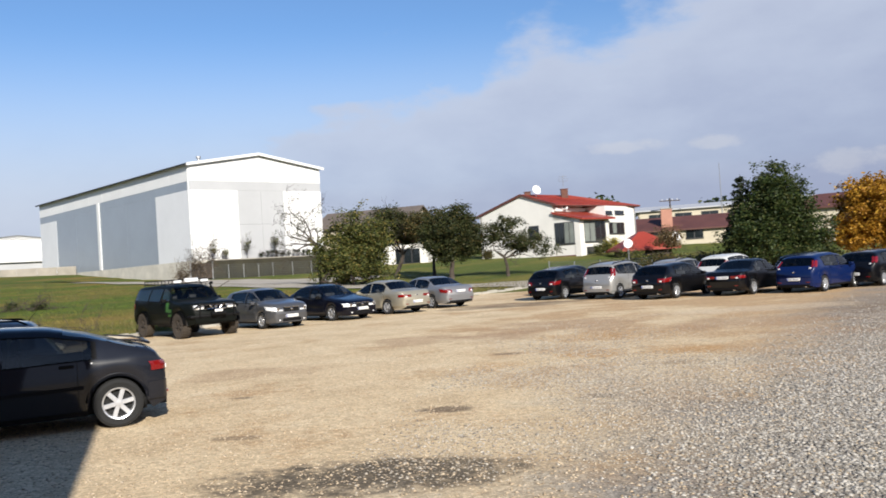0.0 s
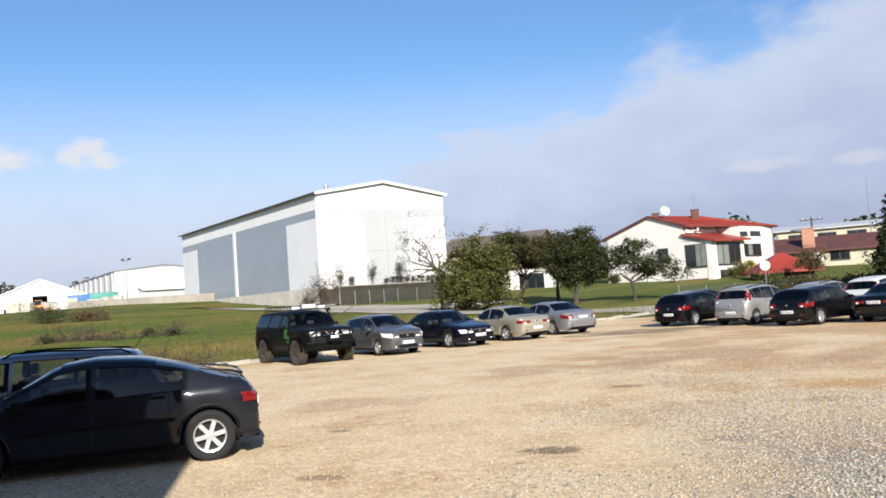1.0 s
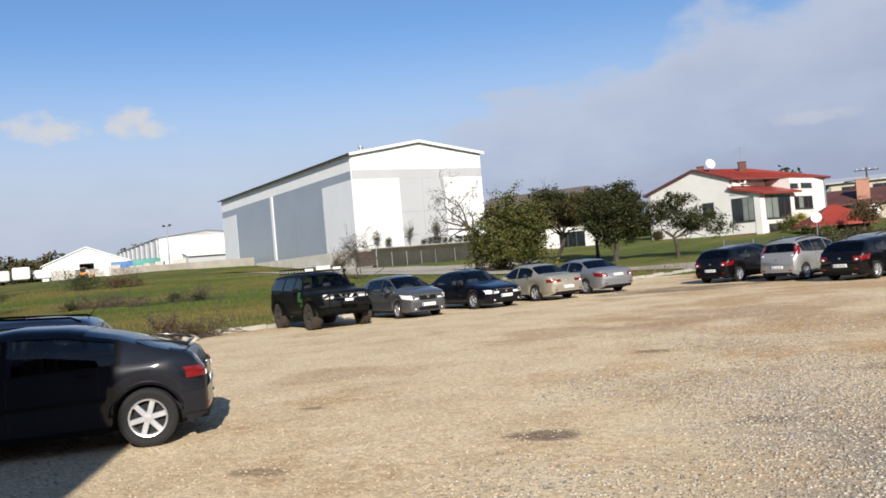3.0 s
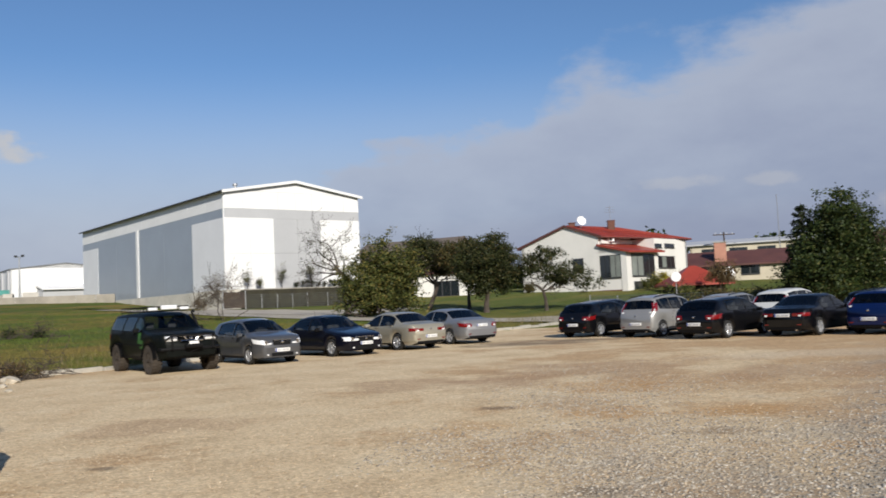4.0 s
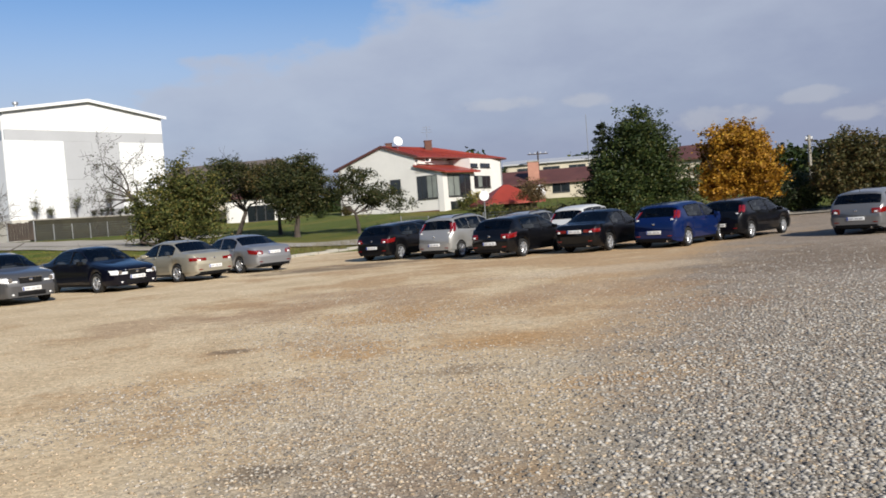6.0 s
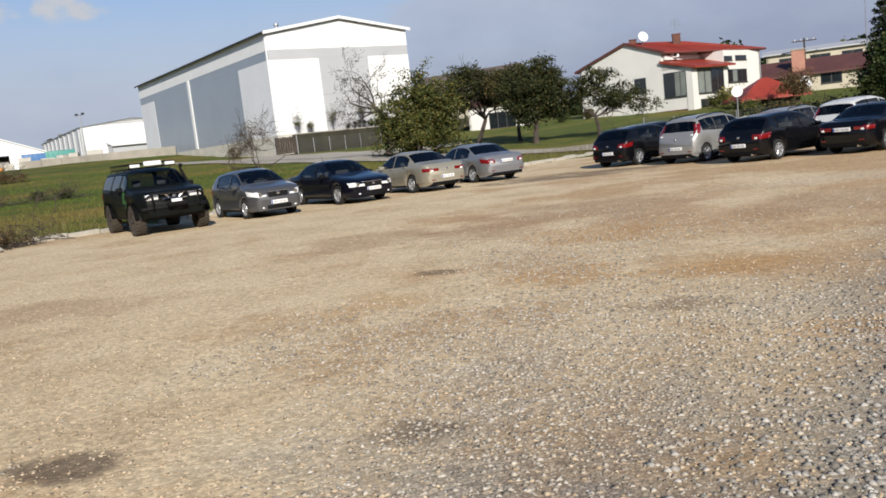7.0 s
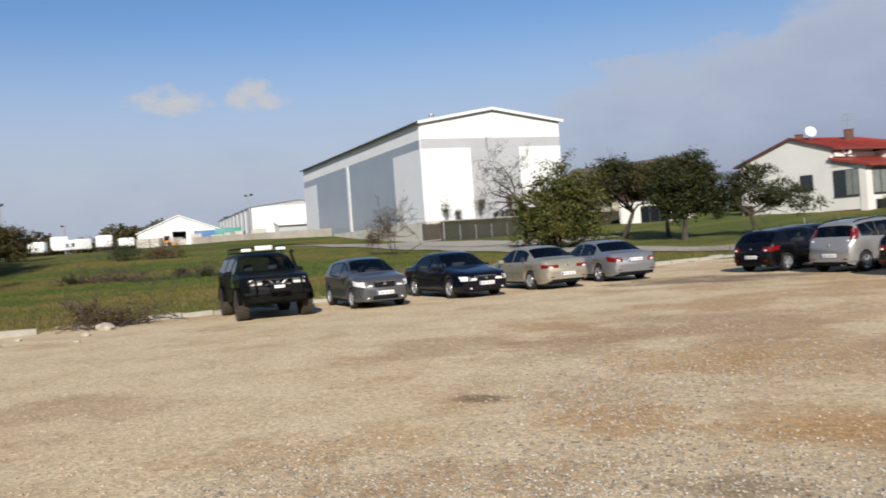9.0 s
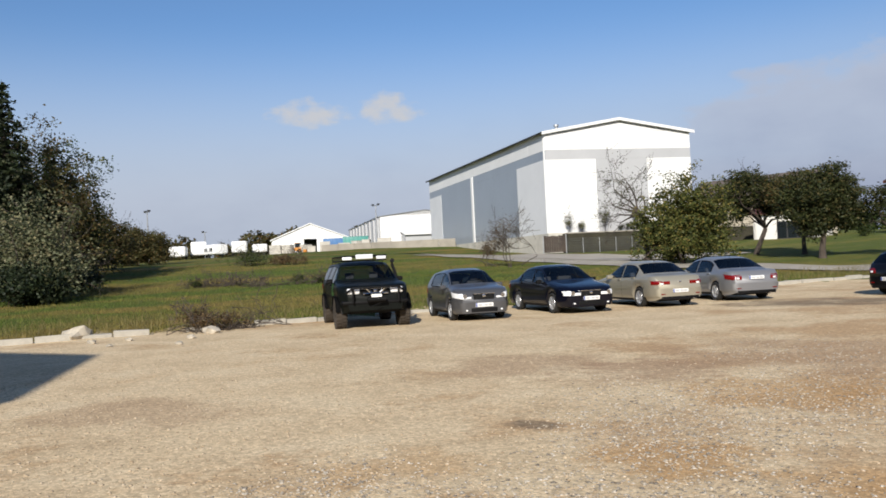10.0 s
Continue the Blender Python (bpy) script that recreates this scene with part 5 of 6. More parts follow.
def mesh_fence(p0, p1, h, bays, label, gate=False):
    a, b = Vector(p0), Vector(p1)
    root = empty("wire_fence" if not gate else "wire_gate", Matrix.Translation((a.x, a.y, ground_z(a.x, a.y))), label, "fence")
    d = (b - a)
    z0 = ground_z(a.x, a.y)
    for k in range(bays + 1):
        q = d * k / bays
        zz = ground_z(a.x + q.x, a.y + q.y) - z0
        part("post", tube(bmesh.new(), [(q.x, q.y, zz - .1), (q.x, q.y, zz + h)], 0.035, 6), M_steel, root)
    for k in range(bays):
        q0, q1 = d * k / bays, d * (k + 1) / bays
        z_0, z_1 = ground_z(a.x + q0.x, a.y + q0.y) - z0, ground_z(a.x + q1.x, a.y + q1.y) - z0
        wm = bmesh.new()
        for j in range(7):
            hh = 0.08 + (h - .12) * j / 6
            tube(wm, [(q0.x, q0.y, z_0 + hh), (q1.x, q1.y, z_1 + hh)], 0.010, 4, False)
        n = 14
        for j in range(n):
            q = q0 + (q1 - q0) * (j + .5) / n
            zz = z_0 + (z_1 - z_0) * (j + .5) / n
            tube(wm, [(q.x, q.y, zz + .08), (q.x, q.y, zz + h - .04)], 0.008, 4, False)
        tagged(part("wire_panel", wm, M_mesh_dark, root), kind="stuff")


mesh_fence((-31.4, 94.2), (-25.6, 99.6), 1.7, 4, "dark wire fence at the foot of the hangar")
mesh_fence((-25.6, 99.6), (-17.5, 107.0), 1.7, 4, "dark wire fence at the foot of the hangar")
mesh_fence((4.5, 60.3), (15.5, 58.2), 1.3, 6, "grey wire garden fence behind the parked cars")
rw = empty("retaining_wall", Matrix.Translation((-33.5, 90.5, 0)), "low dark earth bank with a pale coping below the hangar gable", "wall", kind="structure")
M_bank = surface("rough_earth_bank", (0.042, 0.038, 0.022), 0.95, big=0.8, small=7, vary=0.5, relief=0.8)
tb = bmesh.new()
prism(tb, [HP(a, b) for a, b in ((1.6, -1.6), (26, -1.6), (26, -0.1), (1.6, -0.1))], 1.2, 4.36)
for vv in tb.verts:
    vv.co.x, vv.co.y = vv.co.x + HC.x + 33.5, vv.co.y + HC.y - 90.5
part("bank", tb, M_bank, rw, smooth=False)
part("coping", slab(bmesh.new(), *[(HP(a, -1.6)[0] + HC.x + 33.5, HP(a, -1.6)[1] + HC.y - 90.5) for a in (1.4, 26)], 4.32, 4.44, -0.25, 0.10), M_concrete, rw, smooth=False)
gate = empty("yard_gate", Matrix.Translation((-33.4, 92.6, ground_z(-33.4, 92.6))), "closed dark weathered board gate by the hangar", "gate")
for k in range(9):
    part("board", boxed(k * .28, k * .28 + .25, -.03, .03, 0.12, 2.0 - 0.04 * (k % 3)), M_darkwood, gate)
for z in (0.5, 1.6):
    part("rail", boxed(0, 2.5, .03, .09, z, z + .1), M_darkwood, gate)
for xx in (-.08, 2.56):
    part("post", tube(bmesh.new(), [(xx, 0, -.1), (xx, 0, 2.1)], .06, 8), M_steel, gate)
gate.matrix_world = gate.matrix_world @ Matrix.Rotation(radians(40), 4, "Z")

# round traffic sign seen from behind, on its post
sg = empty("traffic_sign", Matrix.Translation((9.43, 55.1, ground_z(9.43, 55.1))), "round traffic sign on a steel post, pale grey", "traffic sign")
part("post", tube(bmesh.new(), [(0, 0, 0), (0, 0, 2.9)], 0.03, 8), M_steel, sg)
o = part("sign_face", lathe(bmesh.new(), [(0.001, -0.012), (0.30, -0.012), (0.31, 0.0), (0.30, 0.012), (0.001, 0.012)], 28), M_whitegloss, sg)
o.matrix_basis = pose(0, -0.045, 2.62 - ground_z(9.43, 55.1), 0, 0, -6)
part("bracket", boxed(-0.05, 0.05, -0.035, 0.03, 2.5, 2.62), M_steel, sg)


def utility_pole(x, y, top, label, arm=1.0):
    z = ground_z(x, y)
    root = empty("utility_pole", Matrix.Translation((x, y, z)), label, "utility pole")
    part("pole", tube(bmesh.new(), [(0, 0, -.2), (0, 0, top - z)], [0.16, 0.11], 8), M_darkwood if arm > 1 else M_concrete, root)
    part("crossarm", boxed(-arm, arm, -.06, .06, top - z - .45, top - z - .3), M_darkwood, root)
    for k in range(4):
        xx = -arm + 2 * arm * (k + .5) / 4
        part("insulator", tube(bmesh.new(), [(xx, 0, top - z - .3), (xx, 0, top - z - .1)], 0.05, 6), M_whitegloss, root)


utility_pole(36.4, 64.0, 5.6, "pale concrete utility pole among the trees", 0.3)
utility_pole(30.5, 128.0, 10.2, "wooden utility pole with crossarms behind the houses", 1.6)
utility_pole(40.2, 56.5, 6.6, "wooden utility pole beside the tall columnar tree", 0.3)
tm = empty("radio_mast", Matrix.Translation((36.0, 120.0, 3.0)), "thin steel radio mast behind the houses", "mast")
part("pole", tube(bmesh.new(), [(0, 0, 0), (0, 0, 11.5)], [0.10, 0.04], 6), M_steel, tm)

# the building behind the camera that shades the left of the lot
bh = empty("shading_building", Matrix.Translation((-1.6, -3.4, 0)), "plain brown brick building whose shadow falls on the lot", "building", kind="structure")
wb = prism(bmesh.new(), [(0, 0), (0, 10.6), (-2.7, 13.35), (-34, 13.35), (-34, 0)], 0, 12)
for vv in wb.verts:
    vv.co = (vv.co.x, -vv.co.z, vv.co.y)
bmesh.ops.recalc_face_normals(wb, faces=wb.faces[:])
part("wall", wb, M_brick, bh, smooth=False)
part("roof", boxed(-34.0, -2.8, -12.0, 0.0, 13.354, 13.4), M_roofmetal, bh, smooth=False)


# ---- the parked cars ----
lag, lag_s = car("hatchback_car", stand(-6.15, 10.66, 207, 4.30, -1), "lift", 4.30, 1.77, 1.43, 2.75, 0.92, P_ink, "blue-black five-door hatchback parked half in shade",
                 wheel_r=0.325, spokes=6, privacy=True, black_trim=True, bumper=P_ink, antenna=False, tail="small")
car("estate_car", stand(-8.4, 12.3, 207, 4.5, -1), "wagon", 4.5, 1.72, 1.50, 2.65, 0.88, P_bluesilver, "silver-blue estate car with black roof rails", rails=True)
suv, suv_s = car("off_road_car", stand(-10.15, 26.3, -46, 4.9, 1), "suv", 4.9, 1.96, 1.86, 2.95, 0.80, P_darkgreen, "dark green off-road car with roof rack and mud tyres",
                 wheel_r=0.43, clear=0.44, muddy=True, privacy=True, black_trim=True, head="square", front_plate=False)
car("hatchback_car", stand(-8.1, 28.7, -46, 3.99, 1), "hatch", 3.99, 1.64, 1.49, 2.46, 0.84, P_grey, "steel grey small hatchback facing the lot", wheel_r=0.30)
car("saloon_car", stand(-5.8, 31.1, -43, 4.67, 1), "sedan", 4.67, 1.74, 1.46, 2.70, 0.93, P_navy, "dark navy saloon facing the lot", head="square", black_trim=True)
car("saloon_car", stand(-3.75, 33.3, 135, 4.44, -1), "sedan", 4.44, 1.74, 1.44, 2.51, 0.90, P_beige, "champagne saloon with its tail to the lot", tail="wide", plate_z=0.5)
car("saloon_car", stand(-1.95, 35.8, 130, 4.80, -1), "sedan", 4.80, 1.81, 1.45, 2.76, 0.98, P_bluesilver, "cool silver saloon with its tail to the lot", plate_z=0.74)
car("hatchback_car", stand(1.75, 36.9, 50, 4.20, -1), "hatch", 4.20, 1.76, 1.48, 2.58, 0.85, P_black, "black hatchback with red tail lights lit by sun")
car("estate_car", stand(2.6, 41.6, 52, 4.5, -1), "wagon", 4.5, 1.75, 1.50, 2.65, 0.88, P_ink, "dark estate car parked behind a black hatchback")
car("people_carrier", stand(4.0, 34.75, 48, 4.05, -1), "mpv", 4.05, 1.69, 1.62, 2.63, 0.80, P_silver, "silver compact people carrier seen from behind", tail="tall", rails=True)
car("estate_car", stand(8.0, 39.8, 48, 4.4, -1), "wagon", 4.4, 1.72, 1.52, 2.60, 0.86, P_silver, "silver estate car in the second row", rails=True)
car("hatchback_car", stand(5.6, 31.95, 46, 4.18, -1), "hatch", 4.18, 1.74, 1.45, 2.51, 0.86, P_black, "black hatchback with bright alloy wheels", spokes=7)
car("people_carrier", stand(9.6, 37.0, 46, 4.0, -1), "mpv", 4.0, 1.69, 1.62, 2.60, 0.80, P_white, "white compact people carrier in the second row", tail="tall")
car("saloon_car", stand(8.35, 31.15, 46, 4.48, -1), "sedan", 4.48, 1.69, 1.42, 2.60, 0.92, P_black, "black older saloon with wide red tail lights", tail="wide", plate_z=0.72)
car("hatchback_car", stand(13.0, 36.4, 44, 4.1, -1), "hatch", 4.1, 1.70, 1.46, 2.50, 0.85, P_ink, "dark hatchback in the second row")
car("hatchback_car", stand(10.75, 30.25, 41, 4.16, -1), "hatch", 4.16, 1.69, 1.49, 2.51, 0.85, P_blue, "bright blue small hatchback with tall tail lights", tail="tall", spokes=7)
car("hatchback_car", stand(13.7, 31.8, 38, 4.25, -1), "hatch", 4.25, 1.765, 1.46, 2.63, 0.90, P_black, "black hatchback with slanted tail lights", tail="tall", spokes=7)
car("hatchback_car", stand(16.75, 28.65, 40, 4.2, -1), "hatch", 4.2, 1.71, 1.45, 2.53, 0.88, P_midsilver, "grey-silver hatchback standing apart on the gravel", bumper=P_midsilver)
car("saloon_car", stand(23.2, 33.6, 215, 4.5, 1), "sedan", 4.5, 1.74, 1.44, 2.6, 0.9, P_navy, "dark blue saloon behind the silver hatchback")
car("hatchback_car", stand(24.4, 37.0, 40, 4.1, -1), "hatch", 4.1, 1.7, 1.48, 2.5, 0.86, P_red, "dark red hatchback at the far end of the lot")


def off_road_kit(root, s):
    """Roof rack with lamps, snorkel, winch bumper and bull bar, flares."""
    L, W, H = s.L, s.W, s.H
    bm = bmesh.new()
    x0, x1, y1, z0 = -1.75, 0.62, 0.66, H + 0.015
    for z in (z0, z0 + 0.13):
        ring = [(x0, -y1, z), (x1, -y1, z), (x1 + .05, 0, z), (x1, y1, z), (x0, y1, z), (x0, -y1, z)]
        tube(bm, ring, 0.018, 6)
    for k in range(9):
        x = x0 + (x1 - x0) * k / 8
        tube(bm, [(x, -y1, z0), (x, y1, z0)], 0.013, 5)
        for sy in (-1, 1):
            tube(bm, [(x, sy * y1, z0 - (0.09 if k % 3 == 0 else 0)), (x, sy * y1, z0 + .13)], 0.012, 5)
    rack = part("roof_rack", bm, M_trim, root, "black tubular roof rack")
    part("light_bar", boxed(x1 + .03, x1 + .13, -0.25, 0.25, z0 + .04, z0 + .17, bevel=0.02), M_lampglint, rack, "white roof light bar")
    for y in (-0.5, 0.5):
        part("spot_lamp", boxed(x1 + .02, x1 + .11, y - .14, y + .14, z0 + .02, z0 + .11, bevel=0.02), M_lampglint, rack)
    part("snorkel", tube(bmesh.new(), [(0.95, W / 2 - .02, 1.0), (0.85, W / 2 - .03, 1.18), (0.45, W / 2 - .12, H - .14), (0.43, W / 2 - .12, H - .06), (0.52, W / 2 - .12, H - .02)], [.05, .05, .045, .05, .065], 8), M_trim, root, "black snorkel")
    wb = boxed(L / 2 - .12, L / 2 + .22, -W / 2 + .06, W / 2 - .06, 0.58, 0.80, bevel=0.06)
    for v in wb.verts:
        out = max(0.0, abs(v.co.y) - 0.45)
        v.co.x -= out * 0.45
        v.co.z += out * (0.22 if v.co.z < 0.7 else -0.06)
    bar = part("winch_bumper", wb, M_trim, root, "black steel winch bumper")
    part("winch", tube(bmesh.new(), [(L / 2 + .2, -.25, .80), (L / 2 + .2, .25, .80)], 0.07, 10), M_trim, bar)
    part("winch_rope", tube(bmesh.new(), [(L / 2 + .25, .1, .70), (L / 2 + .27, -.2, .60), (L / 2 + .24, -.32, .66)], 0.010, 6), M_trim, bar)
    part("label_plate", boxed(L / 2 + .22, L / 2 + .235, -.14, .14, .86, .94), M_plate, bar)
    gb = bmesh.new()
    for y in (-.62, .62):
        tube(gb, [(L / 2 + .12, y, .72), (L / 2 + .14, y, 1.12)], 0.028, 8)
    tube(gb, [(L / 2 + .05, -.80, 1.0), (L / 2 + .14, -.62, 1.12), (L / 2 + .14, .62, 1.12), (L / 2 + .05, .80, 1.0)], 0.028, 8)
    part("bull_bar", gb, M_trim, bar)
    vb = bmesh.new()
    for sy in (1, -1):
        tube(vb, [(L / 2 + .06, sy * .27, 1.13), (L / 2 + .06, sy * .12, 0.97)], 0.032, 6)
    tube(vb, [(L / 2 + .06, -.34, .96), (L / 2 + .06, .34, .96)], 0.026, 6)
    part("grille_chevron", vb, M_chrome, root)
    for f in s.axles:
        for sg in (1, -1):
            fl = bmesh.new()
            x = L / 2 - f * L
            a, b = [], []
            for k in range(15):
                t = math.pi * (0.03 + 0.94 * k / 14)
                xx, zz = x + s.arch * math.cos(t), s.wheel_r + s.arch * math.sin(t)
                a.append(fl.verts.new((xx, sg * (W / 2 - .06), zz)))
                b.append(fl.verts.new((x + s.arch * 1.03 * math.cos(t), sg * (W / 2 + .07), s.wheel_r + s.arch * 1.0 * math.sin(t))))
            for k in range(14):
                fl.faces.new((a[k], a[k + 1], b[k + 1], b[k]))
            bmesh.ops.solidify(fl, geom=fl.faces[:], thickness=0.03)
            part("wheel_arch_flare", fl, M_trim, root)


off_road_kit(suv, suv_s)
# spoiler lip of the near hatchback and a leaf-green decal on the off-road car
sp = lag_s.at(0.93, 10, 0.0)
part("tail_spoiler", tube(bmesh.new(), [(sp.x + .42, -.58, sp.z + .13), (sp.x + .02, -.60, sp.z + .075), (sp.x - .12, -.56, sp.z + .03), (sp.x - .12, .56, sp.z + .03), (sp.x + .02, .60, sp.z + .075), (sp.x + .42, .58, sp.z + .13)], [.008, .016, .02, .02, .016, .008], 8), P_ink, lag, "slim black tail spoiler")
M_decal = surface("green_decal", (0.04, 0.15, 0.025), 0.6, vary=0.5, big=6.0)
db = bmesh.new()
suv_s.patch(db, 0.31, 0.36, 2.2, 3.9, 0.006, -1, 3, 4)
suv_s.patch(db, 0.27, 0.32, 1.6, 2.6, 0.006, -1, 3, 3)
part("decal", db, M_decal, suv, "green decal patch")


# ---- plants ----
def leaf_material(name, dark, light, turn, mix=0.25):
    """Leaves: colour varies from leaf to leaf, a share of them turning."""
    m, nt, b = nodes_of(name)
    g = nt.nodes.new("ShaderNodeNewGeometry")
    c = ramp(nt, g.outputs["Random Per Island"], (0.0, dark), (1 - mix, light), (1.0, turn))
    n = noise_node(nt, 0.8, 3)
    c = mixc(nt, 1.0, c, ramp(nt, n, (0.3, (0.7, 0.7, 0.7)), (0.7, (1.1, 1.1, 1.1))), "MULTIPLY")
    nt.links.new(c, b.inputs["Base Color"])
    b.inputs["Roughness"].default_value = 0.6
    b.inputs["Specular IOR Level"].default_value = 0.3
    tr = nt.nodes.new("ShaderNodeBsdfTranslucent")
    mx = nt.nodes.new("ShaderNodeMixShader")
    mx.inputs[0].default_value = 0.25
    nt.links.new(c, tr.inputs[0])
    out = nt.nodes["Material Output"]
    nt.links.new(b.outputs[0], mx.inputs[1])
    nt.links.new(tr.outputs[0], mx.inputs[2])
    nt.links.new(mx.outputs[0], out.inputs[0])
    return m


M_bark = surface("bark", (0.075, 0.058, 0.045), 0.95, big=3, small=20, vary=0.4, relief=0.6)
F_green = leaf_material("green_leaves", (0.012, 0.027, 0.007), (0.050, 0.074, 0.016), (0.10, 0.10, 0.028))
F_apple = leaf_material("apple_leaves", (0.016, 0.024, 0.007), (0.056, 0.066, 0.020), (0.12, 0.09, 0.032))
F_bush = leaf_material("yellowing_leaves", (0.030, 0.042, 0.010), (0.105, 0.118, 0.028), (0.23, 0.18, 0.05), 0.30)
F_gold = leaf_material("golden_leaves", (0.17, 0.075, 0.008), (0.44, 0.225, 0.020), (0.56, 0.34, 0.04))
F_lemon = leaf_material("yellow_leaves", (0.22, 0.18, 0.01), (0.50, 0.42, 0.03), (0.60, 0.5, 0.05))
F_brown = leaf_material("browning_leaves", (0.034, 0.038, 0.012), (0.085, 0.08, 0.026), (0.14, 0.085, 0.03), 0.4)
F_needle = leaf_material("conifer_needles", (0.010, 0.018, 0.008), (0.028, 0.042, 0.016), (0.05, 0.055, 0.02))
F_pale = leaf_material("pale_willow_leaves", (0.07, 0.085, 0.04), (0.16, 0.17, 0.09), (0.26, 0.22, 0.12), 0.35)
F_dry = leaf_material("dry_weeds", (0.07, 0.045, 0.02), (0.16, 0.10, 0.045), (0.23, 0.18, 0.09))


def leaf_mesh(name, centres, size, rng, material, long=1.6, droop=0.0):
    """Small folded leaves, four corners each, at the given places."""
    n = len(centres)
    d = rng.normal(size=(n, 3))
    d[:, 2] = d[:, 2] * 0.6 - droop
    d /= np.linalg.norm(d, axis=1)[:, None]
    e = rng.normal(size=(n, 3))
    e -= (e * d).sum(1)[:, None] * d
    e /= np.linalg.norm(e, axis=1)[:, None]
    s = size * rng.uniform(0.6, 1.3, n)[:, None]
    up = np.cross(d, e) * s * 0.18
    v = np.empty((n, 4, 3))
    v[:, 0] = centres - d * s * long / 2
    v[:, 1] = centres + e * s * 0.5 + up
    v[:, 2] = centres + d * s * long / 2
    v[:, 3] = centres - e * s * 0.5 + up
    me = bpy.data.meshes.new(name)
    me.vertices.add(4 * n)
    me.vertices.foreach_set("co", v.reshape(-1))
    me.loops.add(4 * n)
    me.loops.foreach_set("vertex_index", np.arange(4 * n))
    me.polygons.add(n)
    me.polygons.foreach_set("loop_start", np.arange(n) * 4)
    me.polygons.foreach_set("loop_total", np.full(n, 4))
    me.update(calc_edges=True)
    me.materials.append(material)
    return me


def branch(bm, p, d, length, r, depth, rng, tips, wild=0.5, up=0.15):
    pts, radii = [p], [r]
    n = 4
    for k in range(n):
        d = (d + Vector(rng.normal(size=3)) * wild * 0.35 + Vector((0, 0, up * 0.3))).normalized()
        p = p + d * length / n
        pts.append(p)
        radii.append(max(0.009, r * (1 - 0.14 * (k + 1))))
        if depth <= 1:
            tips.append(p)
    tube(bm, pts, radii, 6 if r > 0.04 else 4, False)
    if depth > 0:
        for k in range(3 if depth > 1 else 4):
            i = 1 + (k + 1) % n
            q = (d + Vector(rng.normal(size=3)) * 0.75 * (1 + wild)).normalized()
            branch(bm, pts[min(i + 1, n)], q, length * rng.uniform(0.5, 0.75), radii[i] * 0.62, depth - 1, rng, tips, wild, up)


def tree(name, x, y, height, blobs, leaf, label, seed, leaves=9000, size=0.16, trunk=0.16, bole=0.3, lean=0.0, wild=0.5, bare=0.0, base=None, category="tree", stems=1, fill=0.55, twigs=2, ragged=0.22):
    """A trunk with limbs and a crown of leaf clumps; blobs are (dx, dy, z, rx, rz) above the ground."""
    rng = np.random.default_rng(seed)
    leaves, size = int(leaves * 2.2), size * 0.66
    z = ground_z(x, y) if base is None else base
    root = empty(name, Matrix.Translation((x, y, z)), label, category)
    bm = bmesh.new()
    tips = []
    for s in range(stems):
        off = Vector((0.25 * s * math.cos(2.4 * s), 0.25 * s * math.sin(2.4 * s), 0))
        top = Vector((lean * height * bole + rng.normal() * .1, rng.normal() * .1, height * bole)) + off * 2
        tube(bm, [off + Vector((0, 0, -.2)), off + Vector((0, 0, .15)), off * 1.5 + top * .5 + Vector(rng.normal(size=3)) * .05, top], [trunk * 1.5, trunk * 1.1, trunk * .9, trunk * .8], 9, False)
        for k in range(7 if stems == 1 else 4):
            b = blobs[k % len(blobs)]
            goal = Vector((b[0], b[1], b[2])) + Vector(rng.normal(size=3)) * b[3] * 0.6
            d = (goal - top)
            branch(bm, top, d.normalized(), max(0.4, d.length * rng.uniform(.45, .7) * (1.25 if twigs > 2 else 0.8 if bare > .4 else 1)), trunk * .55, twigs, rng, tips, wild)
    part("trunk", bm, M_bark, root, "grey-brown trunk and limbs")
    pts = []
    vol = np.array([b[3] ** 2 * b[4] for b in blobs])
    for b, share in zip(blobs, vol / vol.sum()):
        nc = max(6, int(leaves * share / 46))
        q = rng.normal(size=(nc, 3))
        q /= np.linalg.norm(q, axis=1)[:, None]
        rad = rng.uniform(fill ** 3, 1.12, nc) ** (1 / 3)
        q *= rad[:, None] * (1 + ragged * rng.normal(size=nc))[:, None]
        c = np.array([b[0], b[1], b[2]]) + q * np.array([b[3], b[3], b[4]])
        pts.append(c)
    c = np.concatenate(pts)
    if tips and bare < 1:
        t = np.array([tuple(p) for p in tips])
        t = t[rng.random(len(t)) < 0.5]
        near = np.zeros(len(t), bool)
        for b in blobs:
            near |= (((t - np.array(b[:3])) / np.array([b[3], b[3], b[4]])) ** 2).sum(1) < 1.1
        t = t[near]
        c = np.concatenate([c, t])
    c = c[c[:, 2] > 0.25]
    if bare:
        c = c[rng.random(len(c)) > bare]
    per = max(3, int(leaves / max(1, len(c))))
    spread = 0.14 * math.sqrt(float(np.mean([b[3] for b in blobs])) + 0.6)
    cl = np.repeat(c, per, 0) + rng.normal(size=(len(c) * per, 3)) * spread * np.array([1, 1, .75])
    me = leaf_mesh("crown", cl, size, rng, leaf)
    ob = new("crown", me)
    ob.parent = root
    return root


